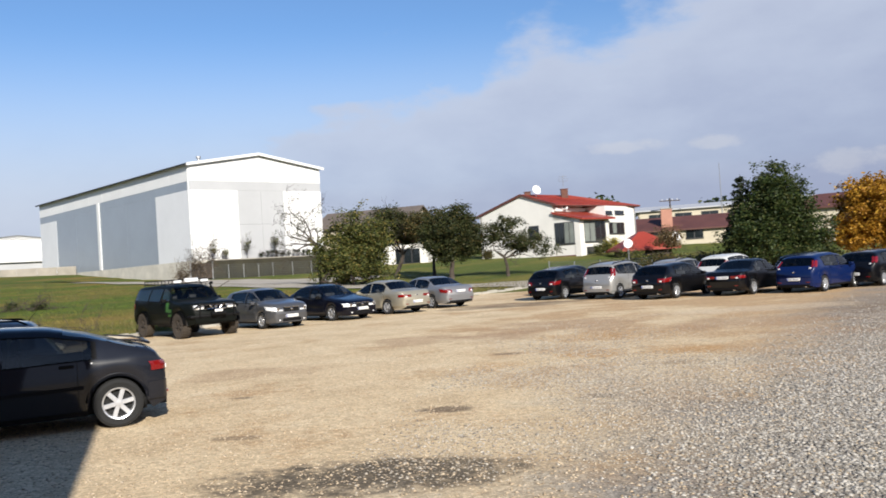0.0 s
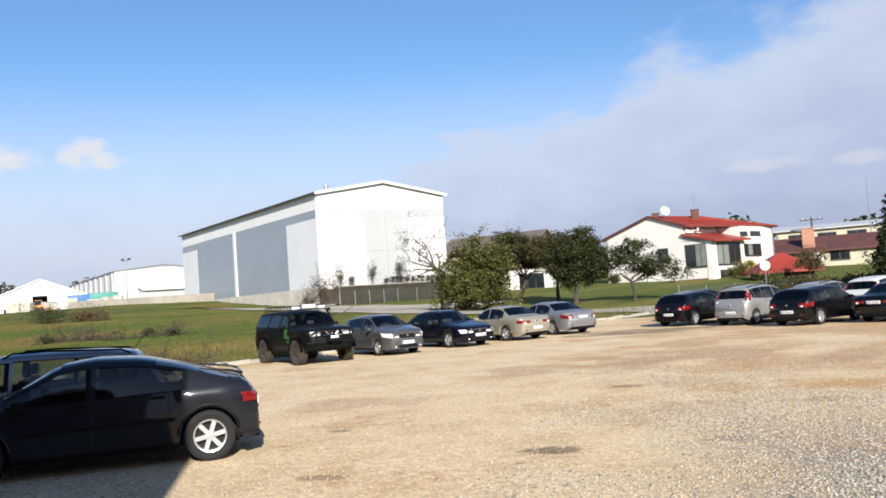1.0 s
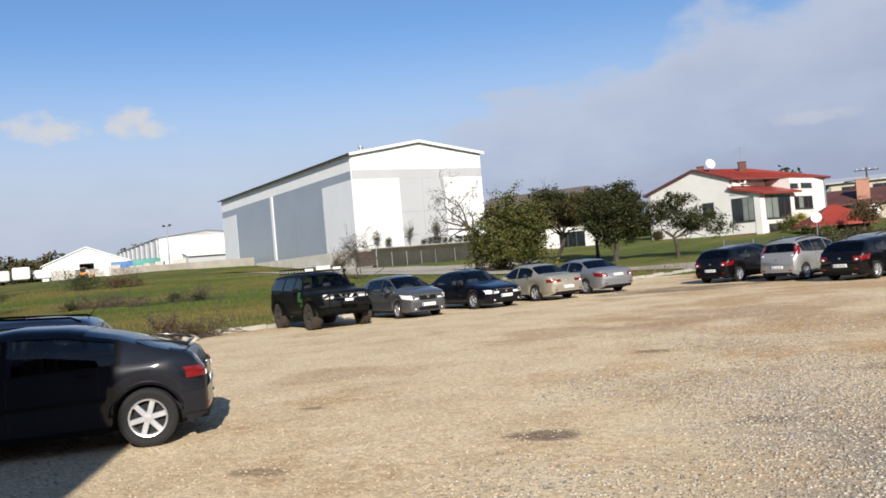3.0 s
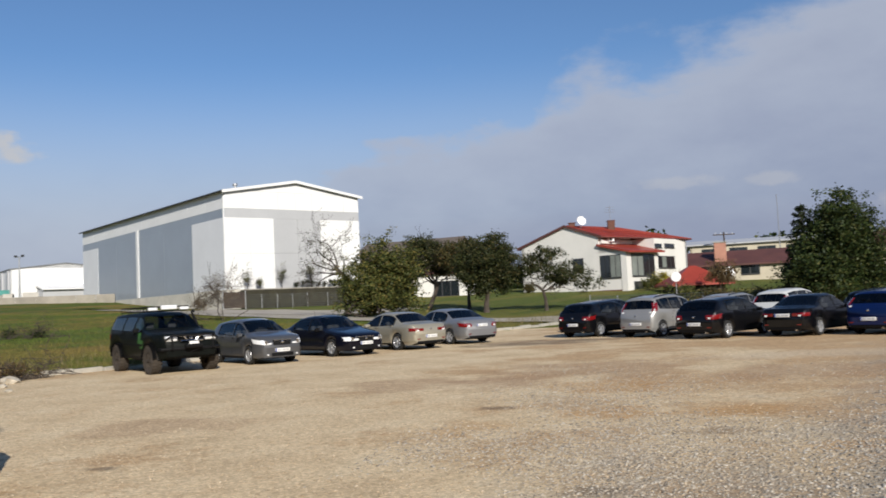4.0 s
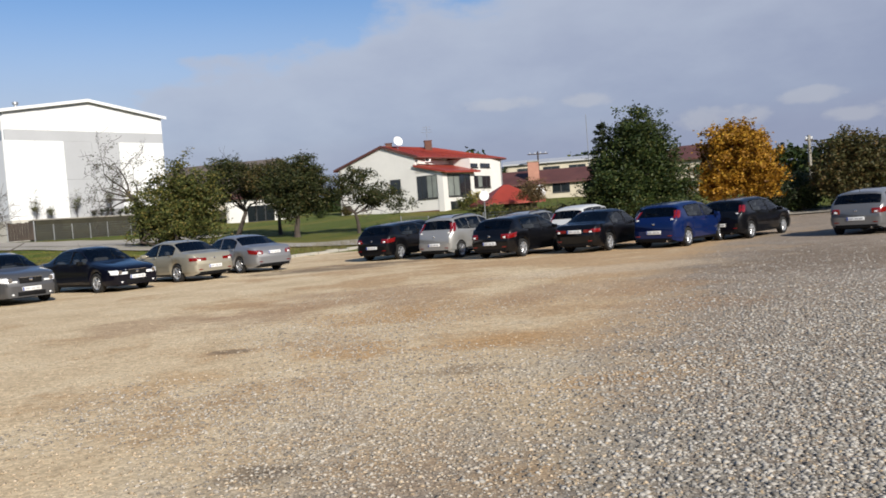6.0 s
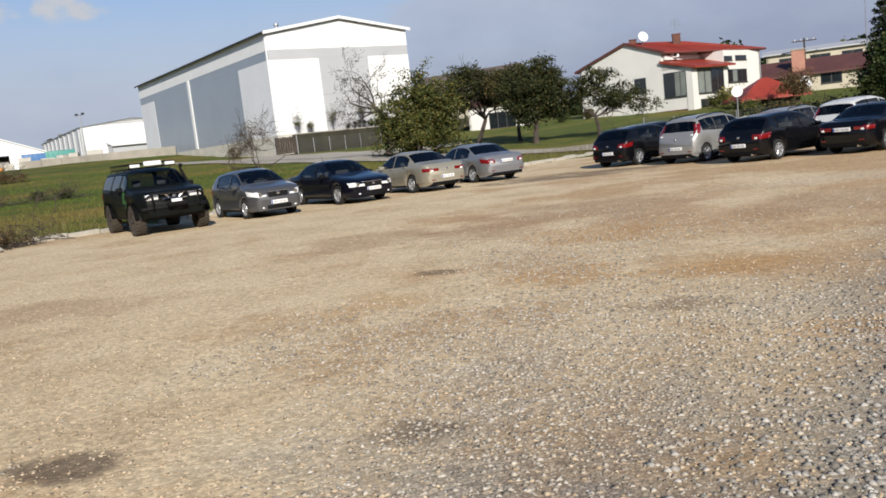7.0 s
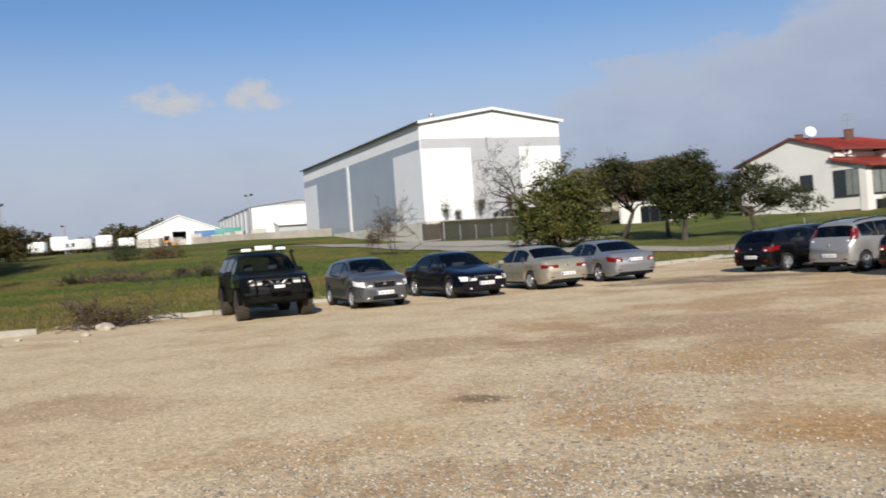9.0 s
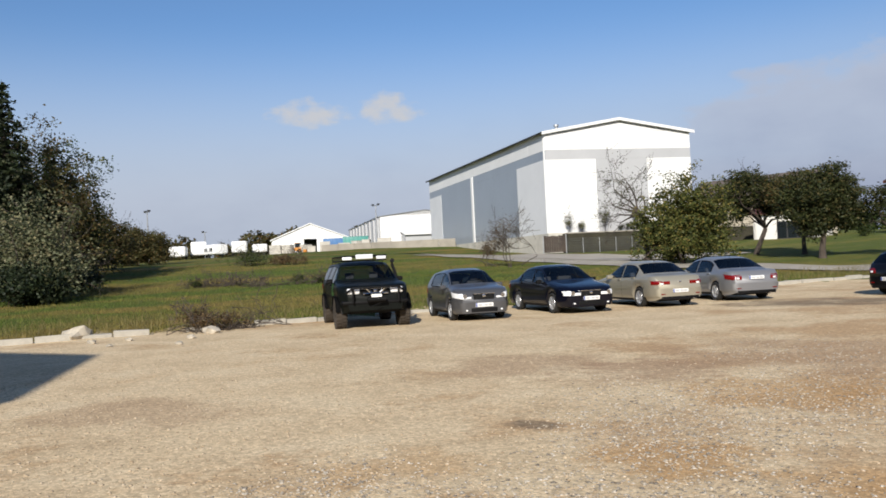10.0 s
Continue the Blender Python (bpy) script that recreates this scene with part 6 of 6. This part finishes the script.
def conifer(x, y, height, width, label, seed, leaf=None, sparse=1.0, base_h=0.06):
    rng = np.random.default_rng(seed)
    z = ground_z(x, y)
    root = empty("conifer", Matrix.Translation((x, y, z)), label, "tree")
    bm = bmesh.new()
    tube(bm, [(0, 0, -.2), (0, 0, height * .5), (0, 0, height)], [height * .02, height * .012, 0.01], 8, False)
    pts = []
    tiers = int(height * 2.6)
    for i in range(tiers):
        f = i / tiers
        h = height * (base_h + (1 - base_h) * f)
        r = width / 2 * (1 - f) ** 0.8 * rng.uniform(.8, 1.1) + 0.1
        n = max(5, int(11 * (1 - f) + 4))
        for k in range(n):
            a = 2 * math.pi * (k + rng.random()) / n
            rr = r * rng.uniform(.65, 1.1)
            tip = Vector((rr * math.cos(a), rr * math.sin(a), h - rr * .28))
            tube(bm, [(0, 0, h), tuple(tip * .5 + Vector((0, 0, h * .5 + .05))), tuple(tip)], [0.03, 0.02, 0.008], 4, False)
            m = max(6, int(rr * 16 * sparse))
            t = rng.uniform(.12, 1.05, m)
            q = np.outer(t, np.array(tip) - np.array((0, 0, h))) + np.array((0, 0, h))
            pts.append(q + rng.normal(size=(m, 3)) * 0.10 * np.array([1, 1, .7]) * (0.6 + rr * .4))
    part("trunk", bm, M_bark, root)
    c = np.concatenate(pts)
    c = np.repeat(c, 3, 0) + rng.normal(size=(len(c) * 3, 3)) * 0.07
    ob = new("crown", leaf_mesh("crown", c, 0.12, rng, leaf or F_needle, 2.6, 0.3))
    ob.parent = root


# orchard and bushes between the lot and the hangar
tree("bush", -10.1, 59.8, 6.4, ((-1.1, 0, 2.0, 2.0, 1.8), (1.1, 0, 1.9, 2.0, 1.8), (0.5, 0.4, 3.7, 1.5, 1.5), (1.8, 0, 3.3, 1.2, 1.3), (-0.6, 0, 4.2, 1.0, 1.4), (0.6, 0, 5.0, .7, 1.2), (-1.8, 0, 3.1, .9, 1.1), (2.3, 0, 4.2, .6, 1.0)), F_bush,
     "broad yellowing bush beside the lane", 21, 15000, 0.16, 0.09, 0.15, stems=5, category="bush", fill=0.3, ragged=0.28, wild=0.4)
tree("old_apple_tree", -12.9, 61.8, 7.8, ((-2.1, 0, 5.1, 1.7, 1.6), (-1.1, 0, 6.5, 1.2, 1.2), (-2.7, 0, 3.8, 1.2, 1.0), (0.0, 0, 5.7, 1.2, 1.2)), F_apple, "half-bare old fruit tree with crooked limbs", 22, 420, 0.11, 0.15, 0.40, wild=0.6, bare=0.6, twigs=3)
tree("apple_tree", -8.2, 74.5, 6.9, ((-0.8, 0, 4.9, 1.5, 1.6), (1.6, 0, 4.4, 1.5, 1.3), (-1.6, 0, 3.4, 1.1, 1.5), (3.0, 0, 4.4, 1.1, .9), (0.2, 0, 5.8, .8, .8)), F_apple, "dark leaning fruit tree in the orchard", 23, 8000, 0.17, 0.20, 0.28, lean=.35, wild=0.7)
tree("apple_tree", -2.95, 67.4, 6.4, ((0.2, 0, 4.0, 2.0, 1.9), (1.0, 0, 5.3, 1.1, .9), (-1.5, 0, 3.7, 1.2, 1.3), (1.7, 0, 3.2, 1.2, 1.4), (-0.2, 0, 2.5, 1.4, 1.0)), F_apple, "dense dark fruit tree on the lawn", 24, 13000, 0.16, 0.22, 0.22, wild=0.6)
tree("apple_tree", -4.6, 72.5, 6.0, ((-0.4, 0, 4.6, 1.7, 1.3), (1.0, 0, 4.2, 1.3, 1.1), (-1.6, 0, 4.4, 1.0, .9)), F_brown, "browning fruit tree in the orchard", 25, 5000, 0.16, 0.16, 0.3, wild=0.7)
tree("apple_tree", 1.7, 66.5, 5.0, ((0.3, 0, 3.6, 1.6, 1.2), (-1.3, 0, 3.5, 1.0, .9), (2.1, 0, 2.7, 1.3, .9), (3.3, 0, 2.0, .9, .8)), F_apple, "spreading fruit tree with an open crown", 26, 4600, 0.15, 0.14, 0.3, wild=0.85, bare=0.2)
for i, (a, h, lb) in enumerate(((2.0, 3.3, "thin young tree before the white gable"), (6.6, 3.6, "slender young tree before the white gable"), (3.6, 1.6, "low wispy sapling before the white gable"), (10.6, 4.4, "young tree before the grey gable panels"))):
    q = HP(a, -1.0)
    tree("sapling", HC.x + q[0], HC.y + q[1], h, ((0, 0, h * .6, .42, h * .42), (.1, 0, h * .8, .3, h * .2)), F_pale, lb, 30 + i, 190, 0.13, 0.035, 0.18, base=4.36, fill=.05, bare=.5, wild=.3)
for i in range(11):
    q = HP(8.6 + i * 0.78, -0.9 + 0.1 * math.sin(i * 5))
    h = 0.85 + 0.3 * math.sin(i * 2.3) ** 2
    tree("shrub", HC.x + q[0], HC.y + q[1], h, ((0, 0, h * .5, .2, h * .55),), F_needle, "small upright evergreen at the foot of the gable", 50 + i, 200, 0.09, 0.03, 0.3, base=4.36, category="shrub")
tree("bare_shrub", -19.6, 54.8, 4.4, ((0, 0, 2.6, 1.0, 1.5), (-.6, 0, 1.4, 1.0, .8)), F_dry, "thin bare reddish shrub at the lot's edge", 60, 800, 0.07, 0.028, 0.3, stems=5, wild=0.2, bare=0.3, twigs=2, fill=.1, category="shrub")
tree("bare_shrub", -21.6, 55.6, 2.8, ((0, 0, 1.5, 0.9, 0.8),), F_dry, "low russet shrub at the lot's edge", 61, 500, 0.08, 0.016, 0.3, stems=4, wild=0.25, twigs=1, category="shrub")

# garden trees right of the house
tree("broadleaf_tree", 18.45, 53.2, 7.5, ((0.3, 0, 4.6, 1.75, 1.9), (-1.0, 0, 2.6, 1.9, 1.7), (1.5, 0, 2.8, 1.9, 1.7), (0.4, 0, 5.75, 1.45, 1.2), (0.2, 0, 1.8, 2.7, 1.3), (1.0, 0, 4.2, 1.5, 1.2)), F_green,
     "dense dark green broadleaf tree behind the cars", 70, 26000, 0.165, 0.2, 0.2, fill=0.5, ragged=0.30)
conifer(16.9, 54.0, 6.7, 3.4, "dark spruce beside the green broadleaf tree", 71)
tree("golden_tree", 24.9, 52.9, 5.9, ((0, 0, 3.9, 1.9, 1.7), (-1.0, 0, 2.6, 1.4, 1.3), (1.2, 0, 2.6, 1.4, 1.3), (0.2, 0, 4.65, 1.1, .9)), F_gold,
     "golden autumn maple behind the parked cars", 72, 15000, 0.19, 0.13, 0.25, fill=0.65)
tree("broadleaf_tree", 32.2, 52.4, 5.2, ((0, 0, 3.4, 1.7, 1.5), (-0.9, 0, 2.2, 1.4, 1.4), (0.9, 0, 2.3, 1.3, 1.3)), F_brown, "browning broadleaf tree at the lot's end", 73, 9000, 0.18, 0.14, 0.25)
tree("yellow_shrub", 35.4, 52.6, 3.2, ((0, 0, 2.0, 1.1, .9),), F_lemon, "bright yellow shrub at the lot's end", 74, 2600, 0.16, 0.06, 0.2, category="shrub")
tree("columnar_tree", 36.0, 49.6, 6.2, ((0, 0, 1.6, .9, 1.6), (0, 0, 3.4, .9, 1.7), (0, 0, 4.8, .75, 1.2)), F_needle, "tall dark columnar evergreen", 75, 9000, 0.13, 0.12, 0.2, fill=.75)
for i, (x, y, h, w, f) in enumerate(((12.6, 58.5, 1.5, 1.5, F_brown), (15.2, 57.0, 1.3, 1.5, F_needle), (21.8, 55.5, 2.6, 2.0, F_green), (27.6, 55.0, 2.7, 2.0, F_needle), (29.8, 55.2, 2.4, 1.8, F_green),
                                     (10.6, 60.5, 1.6, 1.4, F_bush), (34.0, 55.0, 2.2, 1.8, F_brown), (38.2, 52.0, 2.4, 2.0, F_green), (41.0, 48.0, 3.0, 2.2, F_green), (31.0, 57.5, 2.5, 2.0, F_needle))):
    tree("hedge_bush", x, y, h, ((0, 0, h * .5, w, h * .5), (0.9, 0.3, h * .4, w * .7, h * .42)), f, "dark garden bush in the hedge behind the cars", 80 + i, 3200, 0.15, 0.05, 0.15, stems=3, category="bush")
tree("small_tree", 18.0, 80.0, 3.2, ((0, 0, 2.1, 1.5, 1.0), (1.0, 0, 1.7, 1.2, .9)), F_dry, "small russet garden tree beside the summerhouse", 95, 1900, 0.14, 0.06, 0.3)
for i, (x, y, h) in enumerate(((13.4, 90.2, 1.5), (14.6, 91.0, 1.7), (1.0, 98.5, 1.0), (-2.0, 99.0, 1.1))):
    tree("garden_shrub", x, y, h, ((0, 0, h * .5, h * .62, h * .5),), (F_bush, F_lemon, F_brown, F_green)[i], "low yellowing garden shrub before the house", 140 + i, 1100, 0.14, 0.04, 0.2, stems=2, category="shrub")

# the wood at the field's edge
conifer(-40.5, 35.0, 11.6, 5.6, "tall dark spruce at the edge of the field", 100, base_h=0.04)
conifer(-46.8, 42.0, 8.6, 6.0, "dark spruce at the edge of the field", 101, base_h=0.03)
for i, (x, y, h, w, f, lb) in enumerate(((-42.8, 38.2, 9.8, 3.2, F_brown, "dark browning tree at the edge of the field"), (-45.2, 40.6, 9.2, 3.1, F_green, "dark green tree at the edge of the field"),
                                         (-54.0, 50.5, 4.6, 2.4, F_brown, "russet tree at the edge of the field"), (-64, 63, 3.6, 2.6, F_brown, "low russet tree at the edge of the field"))):
    tree("edge_tree", x, y, h, ((0, 0, h * .62, w, h * .34), (-.8, 0, h * .38, w * .95, h * .3), (.9, .3, h * .36, w * .95, h * .3)), f, lb, 104 + i, 12000, 0.17, 0.14, 0.2, fill=.6)
tree("willow_bush", -32.2, 31.3, 5.0, ((0, 0, 2.7, 1.8, 2.1), (0.9, .2, 1.5, 1.6, 1.3), (-1.2, 0, 2.0, 1.5, 1.6)), F_pale, "pale leaved willow bush at the lot's edge", 110, 6000, 0.14, 0.06, 0.2, stems=4, category="bush")
# near the willow, the dark needle colour also paints the shade on the undergrowth
for i, (x, y, w, h) in enumerate(((-30.6, 30.0, 1.7, 1.5), (-33.6, 31.0, 1.6, 1.6), (-39.4, 35.4, 2.4, 2.0), (-43.8, 41.0, 2.6, 2.2), (-49.6, 43.6, 2.4, 1.8), (-35.5, 35.0, 1.6, 1.2))):
    tree("undergrowth", x, y, h, ((0, 0, h * .5, w, h * .55),), F_needle, "dark undergrowth at the foot of the trees", 115 + i, 3600, 0.14, 0.04, 0.2, stems=3, category="bush")
for i, (x, y, w, h, f) in enumerate(((-16.2, 25.6, .7, .5, F_dry), (-15.5, 26.4, .5, .4, F_dry), (-43.5, 56.0, 2.2, 1.1, F_green), (-40.5, 57.5, 1.6, .7, F_dry), (-29.8, 38.3, .32, .28, F_green), (-30.1, 39.5, .28, .24, F_green), (-29.3, 40.3, .2, .25, F_brown), (-26.9, 39.8, .32, .28, F_green), (-26.0, 41.9, .34, .42, F_green), (-24.7, 42.2, .4, .3, F_green), (-28.0, 39.6, .22, .22, F_brown))):
    tree("weed_clump", x, y, h, ((0, 0, h * .45, w, h * .5), (w * .7, .1, h * .35, w * .6, h * .4)), f, "clump of rank weeds in the rough grass" if w < .5 or w > 1 else "heap of dry brown weeds by the kerb", 125 + i, 900 if w > .5 else 320, 0.06 if w < 1 else 0.10, 0.012, 0.2, stems=4, category="weeds", fill=.15, ragged=0.4, bare=0.15)


def far_wood(name, line, h0, h1, leaf, label, seed, n, size=0.75):
    """A distant belt of trees: uneven crowns of leaf clumps."""
    rng = np.random.default_rng(seed)
    a, b = np.array(line[0]), np.array(line[1])
    cs = []
    k = int(np.linalg.norm(b - a) / 2.4)
    for i in range(k):
        q = a + (b - a) * (i + rng.uniform(-.4, .4)) / k + rng.normal(size=2) * 4
        h = rng.uniform(h0, h1) * (0.8 + 0.3 * math.sin(i * 0.37 + seed))
        z = ground_z(*q)
        m = int(n / k)
        p = rng.normal(size=(m, 3))
        p /= np.linalg.norm(p, axis=1)[:, None]
        p *= (rng.uniform(.3, 1, m) ** .33)[:, None]
        cs.append(p * np.array([h * .42, h * .42, h * .5]) + np.array([q[0], q[1], z + h * .5]))
    c = np.concatenate(cs)
    ob = new(name, leaf_mesh(name, np.repeat(c, 4, 0) + rng.normal(size=(4 * len(c), 3)) * min(.6, size), size, rng, leaf))
    tagged(ob, label, "woodland", kind="stuff")


far_wood("far_wood", ((-260, 190), (-95, 330)), 8, 13, F_brown, "distant autumn wood on the skyline", 3, 14000)
far_wood("far_wood", ((-170, 290), (40, 360)), 10, 16, F_green, "distant dark green wood on the skyline", 4, 14000)
far_wood("far_wood", ((-140, 92), (-190, 190)), 3.6, 6.2, F_brown, "russet trees beyond the caravans", 5, 7000)
far_wood("far_wood", ((10, 190), (180, 150)), 8.5, 12, F_green, "dark woodland behind the houses", 6, 14000)
far_wood("far_wood", ((47, 78), (110, 60)), 3.5, 5.5, F_green, "dark garden trees at the end of the lot", 7, 26000, 0.3)
far_wood("far_wood", ((60, 50), (60, -40)), 5, 9, F_green, "trees beyond the right of the lot", 8, 5000)
far_wood("far_wood", ((-70, 22), (-70, -60)), 6, 11, F_brown, "trees beyond the left of the lot", 9, 6000)


# ---- loose stones and grass ----
def scatter_stones(name, n, seed, place, smin, smax, material, label):
    """Loose angular stones, eight faces each, lying half sunk."""
    rng = np.random.default_rng(seed)
    xy = place(rng, n)
    n = len(xy)
    base = np.array([(1, 0, 0), (0, 1, 0), (-1, 0, 0), (0, -1, 0), (0, 0, .8), (0, 0, -.6)], float)
    s = (smin + (smax - smin) * rng.random(n) ** 3.0)[:, None, None]
    v = base[None] * (1 + 0.35 * rng.uniform(-1, 1, (n, 6, 3))) * s + rng.uniform(-.25, .25, (n, 6, 3)) * s
    a = rng.uniform(0, 2 * math.pi, n)
    ca, sa = np.cos(a)[:, None], np.sin(a)[:, None]
    x, y = v[..., 0] * ca - v[..., 1] * sa, v[..., 0] * sa + v[..., 1] * ca
    v = np.stack([x + xy[:, 0, None], y + xy[:, 1, None], v[..., 2] * .6 + s[..., 0] * .08], -1)
    tri = np.array([(0, 1, 4), (1, 2, 4), (2, 3, 4), (3, 0, 4), (1, 0, 5), (2, 1, 5), (3, 2, 5), (0, 3, 5)])
    idx = (tri[None] + 6 * np.arange(n)[:, None, None]).reshape(-1)
    me = bpy.data.meshes.new(name)
    me.vertices.add(6 * n)
    me.vertices.foreach_set("co", v.reshape(-1))
    me.loops.add(len(idx))
    me.loops.foreach_set("vertex_index", idx)
    me.polygons.add(8 * n)
    me.polygons.foreach_set("loop_start", np.arange(8 * n) * 3)
    me.polygons.foreach_set("loop_total", np.full(8 * n, 3))
    me.update(calc_edges=True)
    me.materials.append(material)
    return tagged(new(name, me), label, "gravel", kind="stuff")


def stone_material(name, a, b, c):
    m, nt, bs = nodes_of(name)
    g = nt.nodes.new("ShaderNodeNewGeometry")
    col = ramp(nt, g.outputs["Random Per Island"], (0.0, a), (0.5, b), (1.0, c))
    col = mixc(nt, 1.0, col, ramp(nt, noise_node(nt, 40, 4), (0.3, (.75, .75, .75)), (.7, (1.1, 1.1, 1.1))), "MULTIPLY")
    nt.links.new(col, bs.inputs["Base Color"])
    bs.inputs["Roughness"].default_value = 0.9
    return m


S_grey = stone_material("grey_chippings", (0.14, 0.127, 0.108), (0.31, 0.287, 0.25), (0.49, 0.46, 0.41))
S_buff = stone_material("buff_chippings", (0.31, 0.235, 0.15), (0.44, 0.345, 0.235), (0.53, 0.435, 0.315))


def grey_place(rng, n):
    y = 3.0 + rng.gamma(2.4, 2.6, n)
    x = -2.2 + (y - 3) * 0.50 + rng.gamma(3.4, 1.5, n)
    keep = (x < 16) & (y < 30)
    return np.stack([x, y], 1)[keep]


def buff_place(rng, n):
    y = 3.5 + rng.gamma(1.9, 4.0, n)
    x = rng.uniform(-8 - y * .2, 4.5 + y * .25, n)
    return np.stack([x, y], 1)[(y < 26) & (x > KERB_A.x + 5)]


def mixed_place(rng, n):
    y = 5.0 + rng.gamma(3.0, 2.4, n)
    x = -3.2 + (y - 5) * 0.12 + rng.gamma(2.2, 1.7, n)
    drift = np.sin(x * 1.3 + 0.7 * np.sin(y * 0.9)) + np.sin(y * 1.1 + 1.4 * np.sin(x * 0.6 + 1.0))
    keep = (x < 12) & (y < 24) & (drift > rng.uniform(-1.4, 0.6, n))
    return np.stack([x, y], 1)[keep]


S_mixed = stone_material("mixed_chippings", (0.16, 0.138, 0.11), (0.35, 0.308, 0.25), (0.52, 0.47, 0.395))
scatter_stones("mixed_gravel", 85000, 3, mixed_place, 0.006, 0.024, S_mixed, "loose mixed grey and pale chippings")
scatter_stones("grey_gravel", 140000, 1, grey_place, 0.007, 0.032, S_grey, "loose grey crushed stone")
scatter_stones("buff_gravel", 60000, 2, buff_place, 0.006, 0.024, S_buff, "loose buff gravel")


def grass_blades(name, n, seed, place, h0, h1, w, material, label):
    rng = np.random.default_rng(seed)
    xy = place(rng, n)
    n = len(xy)
    z = np.array([ground_z(x, y) for x, y in xy])
    a = rng.uniform(0, 2 * math.pi, n)
    h = rng.uniform(h0, h1, n)
    lean = rng.normal(size=(n, 2)) * h[:, None] * .35
    v = np.empty((n, 3, 3))
    v[:, 0] = np.stack([xy[:, 0] + np.cos(a) * w, xy[:, 1] + np.sin(a) * w, z - .02], 1)
    v[:, 1] = np.stack([xy[:, 0] - np.cos(a) * w, xy[:, 1] - np.sin(a) * w, z - .02], 1)
    v[:, 2] = np.stack([xy[:, 0] + lean[:, 0], xy[:, 1] + lean[:, 1], z + h], 1)
    me = bpy.data.meshes.new(name)
    me.vertices.add(3 * n)
    me.vertices.foreach_set("co", v.reshape(-1))
    me.loops.add(3 * n)
    me.loops.foreach_set("vertex_index", np.arange(3 * n))
    me.polygons.add(n)
    me.polygons.foreach_set("loop_start", np.arange(n) * 3)
    me.polygons.foreach_set("loop_total", np.full(n, 3))
    me.update(calc_edges=True)
    me.materials.append(material)
    return tagged(new(name, me), label, "grass", kind="stuff")


def field_leaf(name):
    """Grass that is greener or drier in the same broad patches as the ground below it."""
    m, nt, b = nodes_of(name)
    g = nt.nodes.new("ShaderNodeNewGeometry")
    rnd = g.outputs["Random Per Island"]
    green = ramp(nt, rnd, (0.0, (0.056, 0.084, 0.014)), (0.85, (0.105, 0.142, 0.025)), (1.0, (0.15, 0.155, 0.042)))
    straw = ramp(nt, rnd, (0.0, (0.11, 0.095, 0.027)), (0.7, (0.19, 0.145, 0.043)), (1.0, (0.25, 0.185, 0.065)))
    f = banded(nt)
    k = nt.nodes.new("ShaderNodeMapRange")
    nt.links.new(f, k.inputs[0])
    k.inputs[1].default_value, k.inputs[2].default_value = 0.455, 0.575
    nt.links.new(mixc(nt, k.outputs[0], green, straw), b.inputs["Base Color"])
    b.inputs["Roughness"].default_value = 0.8
    b.inputs["Specular IOR Level"].default_value = 0.15
    return m


F_grass = field_leaf("grass_blades")
F_straw = leaf_material("straw_blades", (0.09, 0.09, 0.025), (0.20, 0.165, 0.06), (0.33, 0.26, 0.12), 0.3)


def field_place(rng, n):
    s = 0.35 + 42 * rng.random(n) ** 1.7
    t = rng.uniform(-14, 34, n)
    return np.stack([KERB_A.x + KERB_D.x * t + KERB_N.x * s, KERB_A.y + KERB_D.y * t + KERB_N.y * s], 1)


def verge_place(rng, n):
    s = 0.2 + 4 * rng.random(n) ** 1.6
    t = rng.uniform(-12, 40, n)
    c = rng.normal(size=n) * .8
    return np.stack([KERB_A.x + KERB_D.x * (t + c) + KERB_N.x * s, KERB_A.y + KERB_D.y * (t + c) + KERB_N.y * s], 1)


grass_blades("rough_grass", 110000, 11, field_place, 0.03, 0.13, 0.012, F_grass, "rough meadow grass on the hillside")
grass_blades("straw_grass", 9000, 12, verge_place, 0.10, 0.42, 0.009, F_straw, "dry straw-coloured grass along the kerb")

# a few rocks and concrete lumps at the kerb
M_rock = surface("pale_rock", (0.46, 0.41, 0.33), 0.95, big=2, small=14, vary=.3, relief=.6)
for i, (x, y, w) in enumerate(((-18.3, 23.1, .42), (-15.0, 25.0, .22), (-14.3, 23.6, .12), (-15.9, 22.9, .10), (-13.2, 22.2, .09), (-16.4, 22.1, .12), (-14.9, 21.5, .08))):
    rb = bmesh.new()
    bmesh.ops.create_icosphere(rb, subdivisions=2, radius=w)
    for v in rb.verts:
        v.co *= 1 + 0.5 * noise.noise(v.co * 6 / w * .3 + Vector((i * 7, 0, 0)))
        v.co.z *= .62
    ob = new("rock", mesh_of("rock", rb, M_rock, angle=25))
    ob.matrix_world = pose(x, y, w * .3, 0, 0, 40 * i)
    tagged(ob, "pale broken rock at the edge of the lot", "rock", "rocks at the kerb")
